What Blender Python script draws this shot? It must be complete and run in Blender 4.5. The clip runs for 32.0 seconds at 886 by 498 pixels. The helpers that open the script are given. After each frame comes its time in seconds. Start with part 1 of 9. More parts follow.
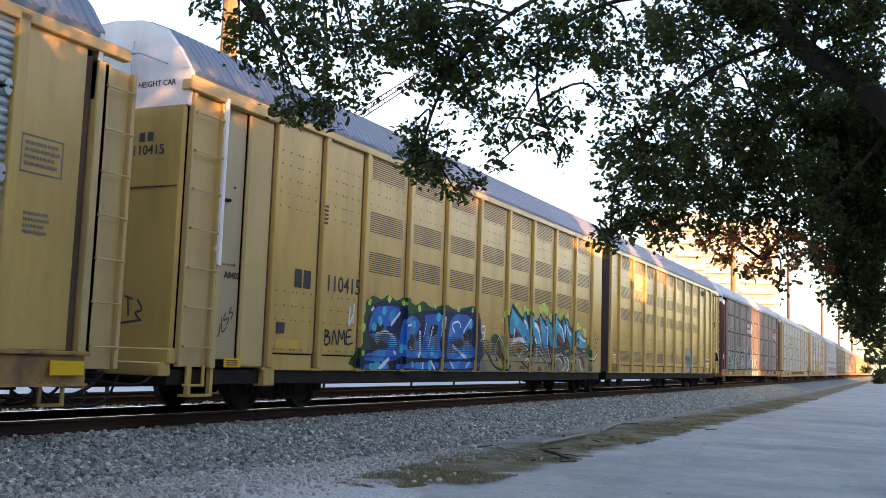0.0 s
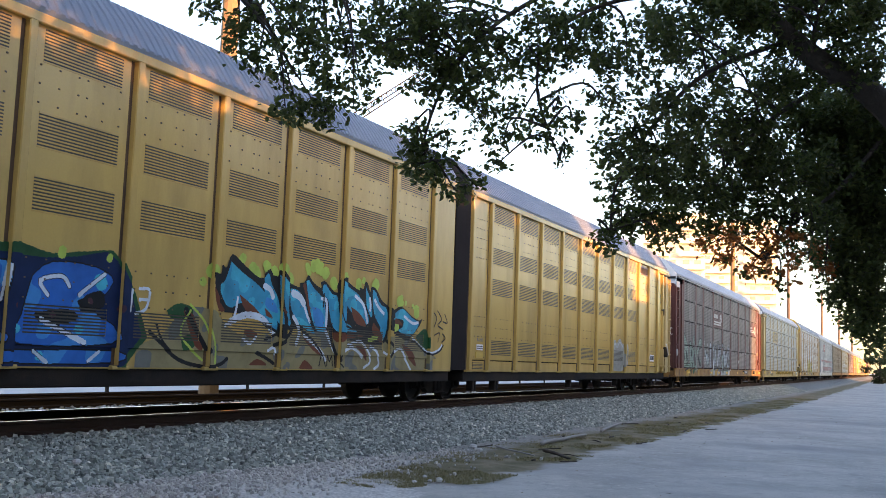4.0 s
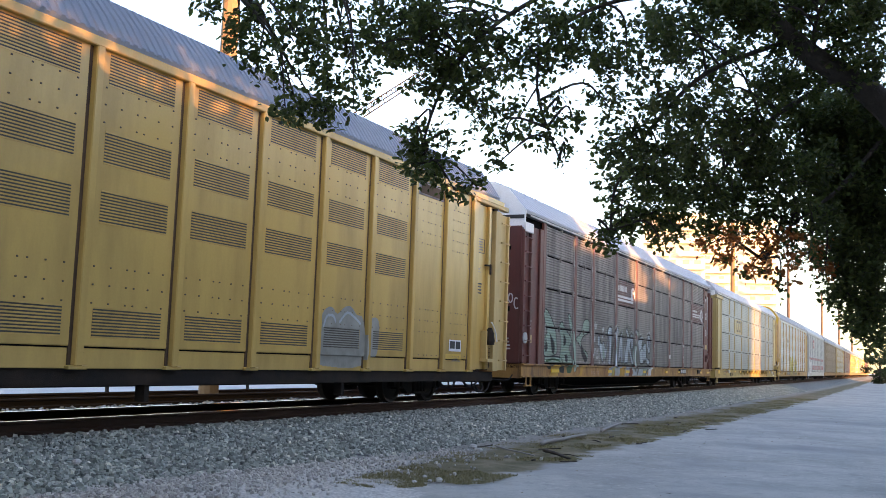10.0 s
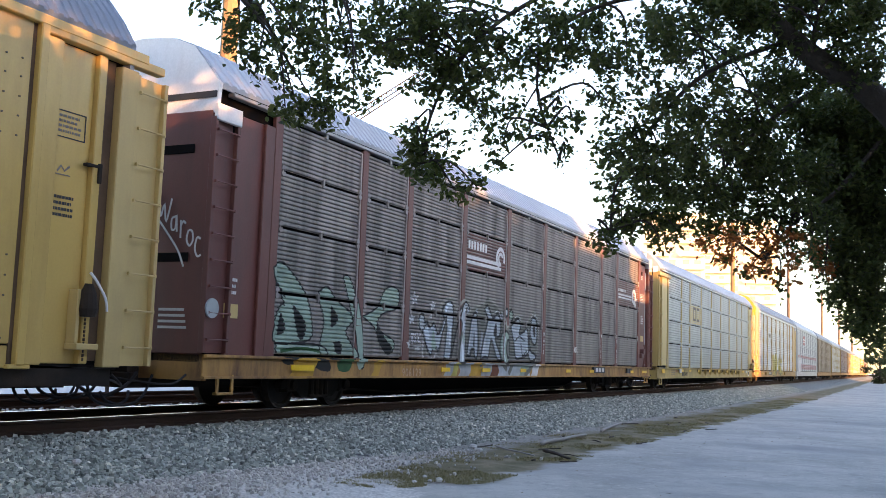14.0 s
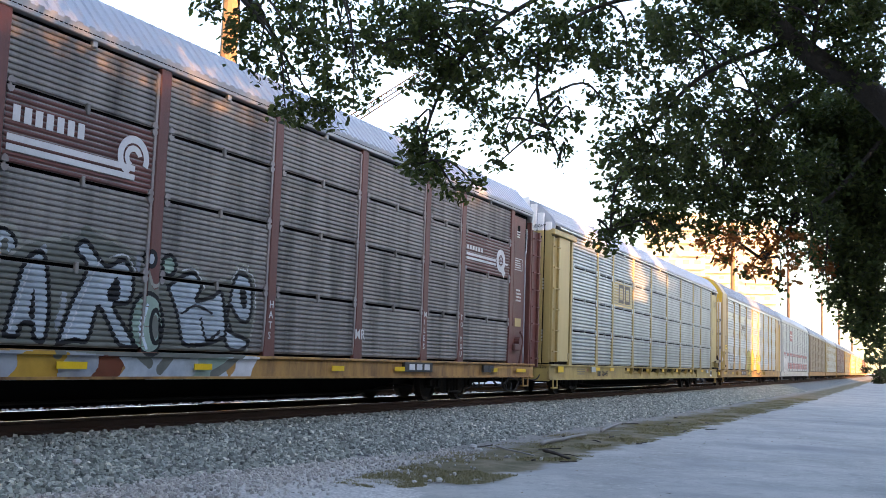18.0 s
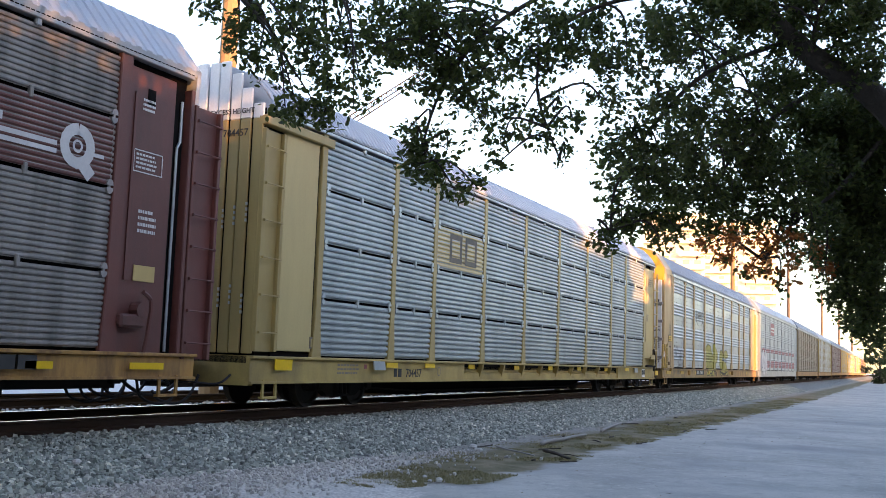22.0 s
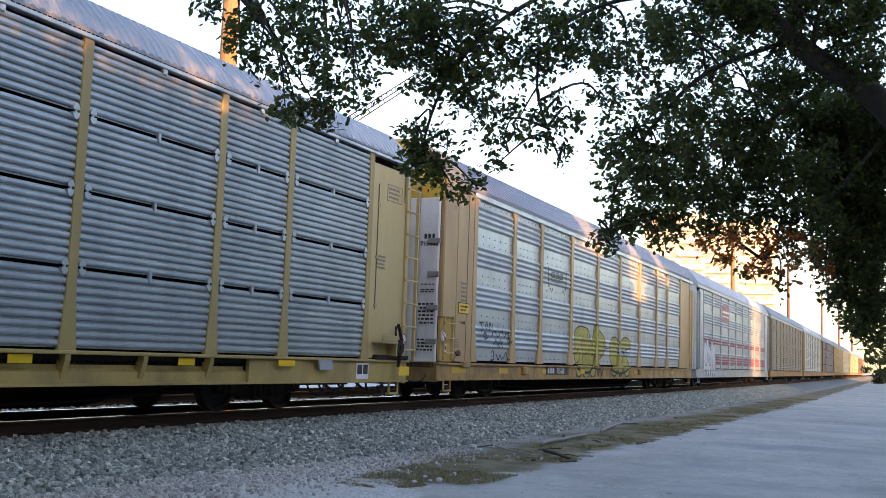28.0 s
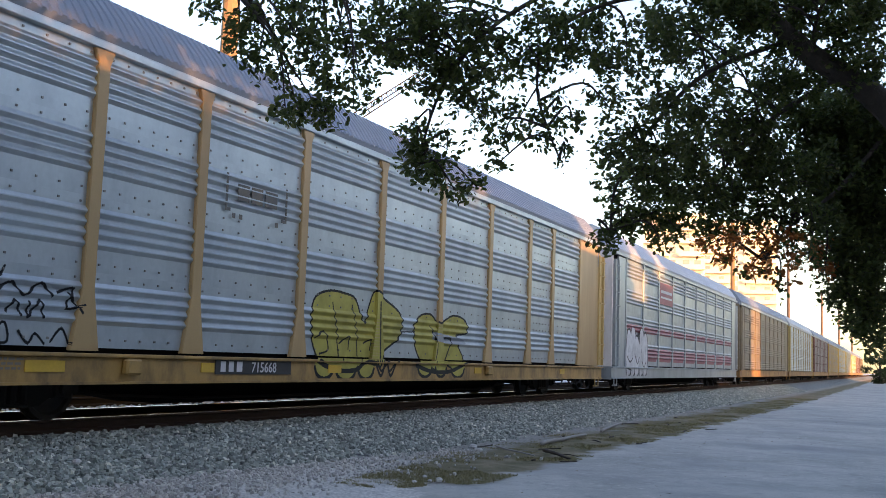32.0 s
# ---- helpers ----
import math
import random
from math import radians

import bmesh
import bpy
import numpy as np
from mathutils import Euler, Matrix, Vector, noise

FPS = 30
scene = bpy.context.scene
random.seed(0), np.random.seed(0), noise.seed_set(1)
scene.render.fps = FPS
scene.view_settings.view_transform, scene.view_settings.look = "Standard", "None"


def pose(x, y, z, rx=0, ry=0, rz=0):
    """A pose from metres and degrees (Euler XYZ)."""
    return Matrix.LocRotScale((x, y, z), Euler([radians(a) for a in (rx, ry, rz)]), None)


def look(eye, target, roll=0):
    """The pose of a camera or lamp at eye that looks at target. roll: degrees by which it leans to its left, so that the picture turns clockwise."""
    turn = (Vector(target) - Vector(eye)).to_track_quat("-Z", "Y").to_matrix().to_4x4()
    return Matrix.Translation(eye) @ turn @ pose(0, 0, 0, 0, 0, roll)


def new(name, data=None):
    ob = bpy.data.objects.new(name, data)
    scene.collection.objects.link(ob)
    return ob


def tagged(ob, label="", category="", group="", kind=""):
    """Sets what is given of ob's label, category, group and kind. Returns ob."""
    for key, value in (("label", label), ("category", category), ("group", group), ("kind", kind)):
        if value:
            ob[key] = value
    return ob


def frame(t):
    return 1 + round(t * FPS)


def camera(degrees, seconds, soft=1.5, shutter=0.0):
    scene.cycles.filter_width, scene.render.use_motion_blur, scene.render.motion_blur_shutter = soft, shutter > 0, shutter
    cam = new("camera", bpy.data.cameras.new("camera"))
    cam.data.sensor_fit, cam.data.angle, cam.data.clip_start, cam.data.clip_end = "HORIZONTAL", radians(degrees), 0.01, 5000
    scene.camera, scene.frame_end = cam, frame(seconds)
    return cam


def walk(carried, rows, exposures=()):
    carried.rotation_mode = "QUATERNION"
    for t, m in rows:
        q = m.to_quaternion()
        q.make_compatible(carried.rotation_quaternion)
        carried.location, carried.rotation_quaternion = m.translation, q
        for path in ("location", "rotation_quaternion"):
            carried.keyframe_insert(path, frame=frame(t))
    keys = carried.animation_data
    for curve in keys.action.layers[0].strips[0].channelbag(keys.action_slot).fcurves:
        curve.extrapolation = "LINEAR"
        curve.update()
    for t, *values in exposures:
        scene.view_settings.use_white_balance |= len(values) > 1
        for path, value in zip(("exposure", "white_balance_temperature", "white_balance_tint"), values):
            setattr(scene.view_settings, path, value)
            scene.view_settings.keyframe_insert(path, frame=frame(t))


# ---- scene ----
cam = camera(47.793, 32.0, soft=0.65)
EYE = Vector((0.0, 0.0, 0.986))
YAW, PITCH = radians(25.723), radians(6.254)
AIM = EYE + Vector((math.cos(YAW) * math.cos(PITCH), math.sin(YAW) * math.cos(PITCH), math.sin(PITCH)))
walk(cam, [(0.0, look(EYE, AIM, 1.977)), (32.0, look(EYE, AIM, 1.977))], exposures=[
    (0.0, 3.46, 6530, 26), (8.0, 3.52, 6530, 26), (13.0, 3.72, 6530, 26), (19.0, 3.80, 6530, 26), (22.0, 3.62, 6530, 26), (24.0, 3.52, 6530, 26),
    (29.0, 3.49, 6530, 26), (31.0, 3.34, 6530, 26), (32.0, 3.28, 6530, 26)])

# ---- light: low evening sun from behind the camera, clear sky ----
SUN_EL, SUN_AZ = radians(9.0), radians(242.0)
world = bpy.data.worlds.new("evening_sky")
scene.world = world
world.use_nodes = True
wn = world.node_tree.nodes
sky = wn.new("ShaderNodeTexSky")
sky.sky_type = "NISHITA"
sky.sun_disc = False
sky.sun_elevation, sky.sun_rotation = SUN_EL, radians(90) - SUN_AZ
sky.air_density, sky.dust_density, sky.ozone_density = 1.0, 0.95, 1.0
world.node_tree.links.new(sky.outputs[0], wn["Background"].inputs[0])
wn["Background"].inputs[1].default_value = 0.06
sun_dir = Vector((math.cos(SUN_AZ) * math.cos(SUN_EL), math.sin(SUN_AZ) * math.cos(SUN_EL), math.sin(SUN_EL)))
lamp = bpy.data.lights.new("sun", "SUN")
lamp.energy, lamp.angle, lamp.color = 1.2, radians(0.5), (1.0, 0.50, 0.16)
sun = new("sun", lamp)
sun.matrix_world = look((0, 0, 40), Vector((0, 0, 40)) - sun_dir)

SIDE = 9.70        # near side of the train


def bend(x):
    """How far the line has curved away to the left at x."""
    return 0.0 if x < 15 else 0.00013 * (x - 15) ** 2 if x < 110 else 1.173 + 0.0247 * (x - 110)


def drift(x, y):
    return bend(x) * min(1.0, max(0.0, (y + 5.0) / 10.0))


GROUND = -0.72     # road level; the rail heads lie at 0


# ---- materials ----
def shader(name, base, rough=0.6, metal=0.0, grain=0.12, grain_scale=30.0, stain=None, stain_amount=0.35, stain_scale=1.3,
           streak=(1.0, 1.0, 1.0), bump=0.15, bump_scale=60.0, spec=0.5, vary=0.0):
    """A weathered surface: grain and stains at two scales in the object's own space."""
    m = bpy.data.materials.new(name)
    m.use_nodes = True
    nt = m.node_tree
    n, l = nt.nodes, nt.links
    b = n["Principled BSDF"]
    b.inputs["Metallic"].default_value = metal
    b.inputs["Specular IOR Level"].default_value = spec
    tc = n.new("ShaderNodeTexCoord")
    info = n.new("ShaderNodeObjectInfo")
    off = n.new("ShaderNodeVectorMath")
    off.operation = "MULTIPLY_ADD"
    l.new(info.outputs["Random"], off.inputs[0])
    off.inputs[1].default_value = (7.3, 3.1, 5.7)
    l.new(tc.outputs["Object"], off.inputs[2])
    mp = n.new("ShaderNodeMapping")
    mp.inputs["Scale"].default_value = streak
    l.new(off.outputs[0], mp.inputs[0])
    fine = n.new("ShaderNodeTexNoise")
    fine.inputs["Scale"].default_value, fine.inputs["Detail"].default_value = grain_scale, 5
    l.new(off.outputs[0], fine.inputs["Vector"])
    big = n.new("ShaderNodeTexNoise")
    big.inputs["Scale"].default_value, big.inputs["Detail"].default_value = stain_scale, 7
    big.inputs["Roughness"].default_value = 0.62
    l.new(mp.outputs[0], big.inputs["Vector"])
    ramp = n.new("ShaderNodeMapRange")
    ramp.inputs["From Min"].default_value, ramp.inputs["From Max"].default_value = 0.42, 0.72
    ramp.inputs["To Max"].default_value = stain_amount
    l.new(big.outputs[0], ramp.inputs[0])
    mix = n.new("ShaderNodeMix")
    mix.data_type = "RGBA"
    mix.inputs[6].default_value = (*base, 1)
    mix.inputs[7].default_value = (*(stain or [c * 0.45 for c in base]), 1)
    l.new(ramp.outputs[0], mix.inputs[0])
    val = n.new("ShaderNodeMapRange")
    val.inputs["To Min"].default_value, val.inputs["To Max"].default_value = 1 - grain, 1 + grain
    l.new(fine.outputs[0], val.inputs[0])
    hsv = n.new("ShaderNodeHueSaturation")
    l.new(mix.outputs[2], hsv.inputs["Color"])
    out = val.outputs[0]
    if vary:
        rv = n.new("ShaderNodeMapRange")
        rv.inputs["To Min"].default_value, rv.inputs["To Max"].default_value = 1 - vary, 1 + vary
        l.new(info.outputs["Random"], rv.inputs[0])
        mul = n.new("ShaderNodeMath")
        mul.operation = "MULTIPLY"
        l.new(val.outputs[0], mul.inputs[0]), l.new(rv.outputs[0], mul.inputs[1])
        out = mul.outputs[0]
    l.new(out, hsv.inputs["Value"])
    l.new(hsv.outputs[0], b.inputs["Base Color"])
    rr = n.new("ShaderNodeMapRange")
    rr.inputs["To Min"].default_value, rr.inputs["To Max"].default_value = max(0.05, rough - 0.12), min(1, rough + 0.12)
    l.new(big.outputs[0], rr.inputs[0])
    l.new(rr.outputs[0], b.inputs["Roughness"])
    if bump:
        bn = n.new("ShaderNodeTexNoise")
        bn.inputs["Scale"].default_value, bn.inputs["Detail"].default_value = bump_scale, 4
        l.new(off.outputs[0], bn.inputs["Vector"])
        bp = n.new("ShaderNodeBump")
        bp.inputs["Strength"].default_value, bp.inputs["Distance"].default_value = bump, 0.02
        l.new(bn.outputs[0], bp.inputs["Height"])
        l.new(bp.outputs[0], b.inputs["Normal"])
    return m


def island(name, colours, rough=0.9, spec=0.3, translucent=0.0):
    """Colour by piece within one joined mesh: gravel, leaves, grass."""
    m = bpy.data.materials.new(name)
    m.use_nodes = True
    n, l = m.node_tree.nodes, m.node_tree.links
    b = n["Principled BSDF"]
    b.inputs["Roughness"].default_value = rough
    b.inputs["Specular IOR Level"].default_value = spec
    geo = n.new("ShaderNodeNewGeometry")
    cr = n.new("ShaderNodeValToRGB")
    el = cr.color_ramp.elements
    while len(el) < len(colours):
        el.new(0.5)
    for i, c in enumerate(colours):
        el[i].position, el[i].color = i / max(1, len(colours) - 1), (*c, 1)
    l.new(geo.outputs["Random Per Island"], cr.inputs[0])
    l.new(cr.outputs[0], b.inputs["Base Color"])
    if translucent:
        tr = n.new("ShaderNodeBsdfTranslucent")
        l.new(cr.outputs[0], tr.inputs[0])
        mx = n.new("ShaderNodeMixShader")
        mx.inputs[0].default_value = translucent
        l.new(b.outputs[0], mx.inputs[1]), l.new(tr.outputs[0], mx.inputs[2])
        l.new(mx.outputs[0], n["Material Output"].inputs[0])
    return m


WEAR = (1.0, 1.0, 0.22)
M = {}
M["tan"] = shader("tan_paint", (0.60, 0.405, 0.122), 0.22, stain=(0.23, 0.145, 0.05), stain_amount=0.45, streak=WEAR, grain=0.06, bump=0.06, bump_scale=9)
M["tan_light"] = shader("pale_tan_paint", (0.53, 0.385, 0.145), 0.45, stain=(0.27, 0.18, 0.09), stain_amount=0.4, streak=WEAR, grain=0.06, bump=0.06, bump_scale=9)
M["galv_dull"] = shader("dull_galvanised_rail", (0.34, 0.35, 0.36), 0.45, metal=0.3, stain=(0.2, 0.19, 0.18), stain_amount=0.6, streak=(1, 1, 0.4), grain=0.1, grain_scale=14, bump=0.03)
M["cream"] = shader("cream_sign_paint", (0.50, 0.395, 0.165), 0.45, stain=(0.33, 0.25, 0.11), stain_amount=0.4, streak=WEAR, grain=0.06, bump=0.06, bump_scale=9)
M["tan_grey"] = shader("faded_tan_grey_paint", (0.44, 0.355, 0.20), 0.45, stain=(0.27, 0.20, 0.11), stain_amount=0.4, streak=WEAR, grain=0.06, bump=0.06, bump_scale=9)
M["olive"] = shader("olive_yellow_paint", (0.37, 0.275, 0.10), 0.42, stain=(0.2, 0.15, 0.06), stain_amount=0.4, streak=WEAR, grain=0.06, bump=0.06, bump_scale=9)
M["deck_yellow"] = shader("dirty_deck_yellow", (0.40, 0.235, 0.065), 0.55, stain=(0.07, 0.045, 0.028), stain_amount=0.9, streak=(1, 1, 0.5), stain_scale=2.2)
M["deck_rust"] = shader("rusty_deck_paint", (0.40, 0.21, 0.05), 0.6, stain=(0.085, 0.038, 0.022), stain_amount=1.0, streak=(1.6, 1, 0.35), stain_scale=1.9)
M["brown"] = shader("oxide_brown_paint", (0.140, 0.042, 0.032), 0.5, stain=(0.055, 0.034, 0.03), stain_amount=0.6, streak=WEAR)
M["galv"] = shader("galvanised_steel", (0.385, 0.43, 0.445), 0.38, metal=0.5, stain=(0.24, 0.265, 0.275), stain_amount=0.7, streak=(1.5, 1, 0.3), grain=0.1, grain_scale=14, bump=0.03)
M["galv_white"] = shader("chalky_galvanised_steel", (0.50, 0.55, 0.57), 0.36, metal=0.62, stain=(0.27, 0.30, 0.33), stain_amount=0.55, streak=(1, 1, 0.4), grain=0.1, grain_scale=14, bump=0.03)
M["galv_dirty"] = shader("sooty_galvanised_steel", (0.275, 0.252, 0.232), 0.52, metal=0.2, stain=(0.070, 0.062, 0.058), stain_amount=0.9, streak=(1.6, 1, 0.16), stain_scale=1.5, grain=0.14, grain_scale=18, bump=0.05)
M["roof"] = shader("galvanised_roof_sheet", (0.23, 0.26, 0.31), 0.45, metal=0.4, stain=(0.22, 0.23, 0.25), stain_amount=0.5, stain_scale=0.35, grain=0.08, bump=0.03)
M["white"] = shader("white_paint", (0.82, 0.82, 0.82), 0.5, stain=(0.50, 0.46, 0.41), stain_amount=0.4, streak=WEAR, bump=0.04)
M["grey_white"] = shader("grey_door_paint", (0.70, 0.70, 0.68), 0.5, stain=(0.25, 0.2, 0.16), stain_amount=0.5, streak=WEAR, bump=0.04)
M["gold"] = shader("bright_yellow_paint", (0.62, 0.38, 0.03), 0.5, stain=(0.3, 0.2, 0.05), stain_amount=0.4, streak=WEAR, bump=0.04)
M["black"] = shader("black_rubber", (0.028, 0.025, 0.026), 0.75, bump=0.05, spec=0.3)
M["under"] = shader("dark_underframe_steel", (0.022, 0.019, 0.017), 0.9, stain=(0.060, 0.042, 0.028), stain_amount=0.6, bump=0.2, spec=0.15)
M["lug_grey"] = shader("dull_lug_steel", (0.30, 0.27, 0.26), 0.6, metal=0.2, stain=(0.14, 0.10, 0.09), stain_amount=0.6)
M["wheel"] = shader("greasy_wheel_steel", (0.030, 0.026, 0.024), 0.7, metal=0.1, stain=(0.07, 0.05, 0.034), stain_amount=0.6, spec=0.2)
M["red"] = shader("faded_red_paint", (0.30, 0.085, 0.095), 0.5, stain=(0.2, 0.08, 0.08), stain_amount=0.4)
M["rust"] = shader("rusty_rail_steel", (0.055, 0.033, 0.022), 0.9, spec=0.15, stain=(0.05, 0.035, 0.03), stain_amount=0.6, bump=0.2)
M["railhead"] = shader("polished_rail_head", (0.55, 0.55, 0.55), 0.25, metal=1.0, grain=0.05, bump=0)
M["tie"] = shader("weathered_tie_wood", (0.12, 0.09, 0.07), 0.9, stain=(0.04, 0.035, 0.03), streak=(0.3, 3, 3), bump=0.3)
# near-black colour that stands for the shade in gaps and slots
M["dark"] = shader("gap_shade", (0.010, 0.009, 0.009), 0.95, bump=0, spec=0.05)
M["post_tan"] = shader("faded_tan_paint", (0.43, 0.285, 0.125), 0.42, stain=(0.25, 0.155, 0.07), stain_amount=0.5, streak=WEAR, grain=0.06, bump=0.06, bump_scale=9)
M["tan_dirty"] = shader("grimy_tan_paint", (0.21, 0.165, 0.10), 0.5, stain=(0.13, 0.10, 0.07), stain_amount=0.6, streak=WEAR)
M["print"] = shader("black_stencil_paint", (0.03, 0.028, 0.026), 0.6, bump=0)
M["print_white"] = shader("white_stencil_paint", (0.62, 0.61, 0.6), 0.6, bump=0)
M["print_faded"] = shader("faded_grey_stencil_paint", (0.2, 0.17, 0.13), 0.6, bump=0)
M["reflector"] = shader("yellow_reflective_sheet", (0.8, 0.50, 0.0), 0.35, stain_amount=0.15, bump=0)
M["bark"] = shader("tree_bark", (0.060, 0.046, 0.036), 0.95, stain=(0.024, 0.019, 0.015), stain_scale=5, streak=(1, 1, 0.3), bump=0.8, bump_scale=35)
M["concrete"] = shader("pole_concrete", (0.30, 0.18, 0.085), 0.85, stain=(0.22, 0.13, 0.06), streak=(1, 1, 0.1))
M["pole_wood"] = shader("pole_wood", (0.16, 0.11, 0.08), 0.9, streak=(2, 2, 0.1))
M["leaf"] = island("oak_leaves", [(0.040, 0.052, 0.018), (0.075, 0.100, 0.026), (0.115, 0.155, 0.036), (0.058, 0.080, 0.025), (0.160, 0.175, 0.046)], 0.5, 0.4, 0.45)
# orange glow of low sun put into the colour of some leaves
M["leaf_glow"] = island("sun_glow_leaves", [(0.42, 0.13, 0.035), (0.56, 0.22, 0.06), (0.28, 0.10, 0.035), (0.50, 0.25, 0.07)], 0.5, 0.4, 0.55)
M["leaf_far"] = island("far_leaves", [(0.05, 0.07, 0.03), (0.08, 0.10, 0.04), (0.06, 0.09, 0.03)], 0.7, 0.3, 0.3)
M["stone"] = island("ballast_granite", [(0.150, 0.165, 0.146), (0.330, 0.355, 0.310), (0.480, 0.510, 0.446), (0.220, 0.240, 0.211), (0.390, 0.415, 0.367), (0.180, 0.198, 0.177), (0.560, 0.585, 0.512), (0.100, 0.112, 0.100), (0.330, 0.352, 0.310), (0.800, 0.790, 0.667)], 0.9)
M["grass"] = island("dry_grass", [(0.23, 0.20, 0.095), (0.31, 0.26, 0.14), (0.16, 0.16, 0.065), (0.39, 0.33, 0.20)], 0.9, 0.2, 0.25)
for key, c in {"paint_blue": (0.022, 0.15, 0.52), "paint_film": (0.31, 0.31, 0.27), "paint_shadow": (0.17, 0.175, 0.15), "paint_plum": (0.07, 0.028, 0.04), "paint_azure": (0.045, 0.27, 0.62), "paint_cyan": (0.05, 0.50, 0.64), "paint_navy": (0.007, 0.020, 0.075), "paint_pale": (0.68, 0.76, 0.82),
               "paint_green": (0.02, 0.09, 0.03), "paint_lime": (0.46, 0.60, 0.10), "paint_teal": (0.028, 0.32, 0.50), "paint_rust": (0.16, 0.045, 0.02), "paint_sea": (0.038, 0.44, 0.60),
               "paint_black": (0.012, 0.012, 0.014), "paint_olive": (0.30, 0.25, 0.12), "paint_mint": (0.30, 0.40, 0.33), "paint_grey": (0.34, 0.37, 0.40),
               "paint_yellow": (0.42, 0.37, 0.085), "paint_gold": (0.50, 0.29, 0.04), "paint_white": (0.62, 0.63, 0.64), "paint_wash": (0.42, 0.475, 0.515)}.items():
    M[key] = shader("spray_" + key, c, 0.5, grain=0.14, grain_scale=7, stain=[q * 0.35 for q in c], stain_amount=0.5, stain_scale=2.2, bump=0, spec=0.2)


# ---- mesh tools ----
class Shape:
    """Collects vertices and faces, then becomes one mesh."""

    def __init__(self):
        self.v, self.f = [], []

    def add(self, verts, faces):
        k = len(self.v)
        self.v.extend(verts)
        self.f.extend([tuple(i + k for i in f) for f in faces])
        return self

    def box(self, x0, x1, y0, y1, z0, z1, c=0.0):
        if c <= 0:
            v = [(x, y, z) for x in (x0, x1) for y in (y0, y1) for z in (z0, z1)]
            return self.add(v, [(0, 1, 3, 2), (4, 6, 7, 5), (0, 4, 5, 1), (2, 3, 7, 6), (0, 2, 6, 4), (1, 5, 7, 3)])
        c = min(c, 0.45 * (x1 - x0), 0.45 * (y1 - y0), 0.45 * (z1 - z0))
        ring = lambda z, d: [(x0 + c + 0 * d, y0 + d, z), (x1 - c, y0 + d, z), (x1 - d, y0 + c, z), (x1 - d, y1 - c, z), (x1 - c, y1 - d, z), (x0 + c, y1 - d, z), (x0 + d, y1 - c, z), (x0 + d, y0 + c, z)]
        v = ring(z0, c) + ring(z0 + c, 0) + ring(z1 - c, 0) + ring(z1, c)
        f = [tuple(range(7, -1, -1)), tuple(range(24, 32))]
        for r in range(3):
            f += [(r * 8 + i, r * 8 + (i + 1) % 8, r * 8 + 8 + (i + 1) % 8, r * 8 + 8 + i) for i in range(8)]
        return self.add(v, f)

    def sheet(self, profile, x0, x1, cap=False):
        """Sweeps a profile of (y, z) from x0 to x1."""
        n = len(profile)
        v = [(x0, y, z) for y, z in profile] + [(x1, y, z) for y, z in profile]
        f = [(i, i + 1, n + i + 1, n + i) for i in range(n - 1)]
        if cap:
            f += [(n - 1, 0, n, 2 * n - 1), tuple(range(n - 1, -1, -1)), tuple(range(n, 2 * n))]
        return self.add(v, f)

    def tube(self, pts, radii, sides=8, cap=True):
        pts = [Vector(p) for p in pts]
        v, f = [], []
        for i, p in enumerate(pts):
            d = (pts[min(i + 1, len(pts) - 1)] - pts[max(i - 1, 0)]).normalized()
            a = d.orthogonal().normalized() if abs(d.z) > 0.9 else d.cross(Vector((0, 0, 1))).normalized()
            b = d.cross(a)
            r = radii[i] if isinstance(radii, (list, tuple)) else radii
            v += [tuple(p + r * (math.cos(2 * math.pi * k / sides) * a + math.sin(2 * math.pi * k / sides) * b)) for k in range(sides)]
        for i in range(len(pts) - 1):
            f += [(i * sides + k, i * sides + (k + 1) % sides, (i + 1) * sides + (k + 1) % sides, (i + 1) * sides + k) for k in range(sides)]
        if cap:
            f += [tuple(range(sides - 1, -1, -1)), tuple(range((len(pts) - 1) * sides, len(pts) * sides))]
        return self.add(v, f)

    def ribbon(self, pts, widths, y):
        """A flat painted stroke in the plane of the side."""
        n = len(pts)
        v = []
        for i, (x, z) in enumerate(pts):
            x0, z0 = pts[max(i - 1, 0)]
            x1, z1 = pts[min(i + 1, n - 1)]
            d = math.hypot(x1 - x0, z1 - z0) or 1
            w = widths[i] if isinstance(widths, (list, tuple)) else widths
            nx, nz = -(z1 - z0) / d * w / 2, (x1 - x0) / d * w / 2
            v += [(x - nx, y, z - nz), (x + nx, y, z + nz)]
        return self.add(v, [(2 * i, 2 * i + 2, 2 * i + 3, 2 * i + 1) for i in range(n - 1)])

    def mesh(self, name, smooth=False):
        me = bpy.data.meshes.new(name)
        me.from_pydata(self.v, [], self.f)
        me.update()
        if smooth:
            me.shade_smooth()
        return me


def part(name, shape, material, parent=None, label="", smooth=False, at=None):
    me = shape.mesh(name, smooth) if isinstance(shape, Shape) else shape
    if not me.materials:
        me.materials.append(material)
    ob = new(name, me)
    if parent:
        ob.parent = parent
    if at:
        ob.location = at
    return tagged(ob, label) if label else ob


def curve_pts(pts, steps=5):
    """A smooth line through the given points."""
    out = []
    for i in range(len(pts) - 1):
        a, b, c, d = pts[max(i - 1, 0)], pts[i], pts[i + 1], pts[min(i + 2, len(pts) - 1)]
        for k in range(steps):
            t = k / steps
            out.append(tuple(0.5 * (2 * q + (r - p) * t + (2 * p - 5 * q + 4 * r - s) * t * t + (3 * q - p - 3 * r + s) * t ** 3) for p, q, r, s in zip(a, b, c, d)))
    return out + [tuple(pts[-1])]


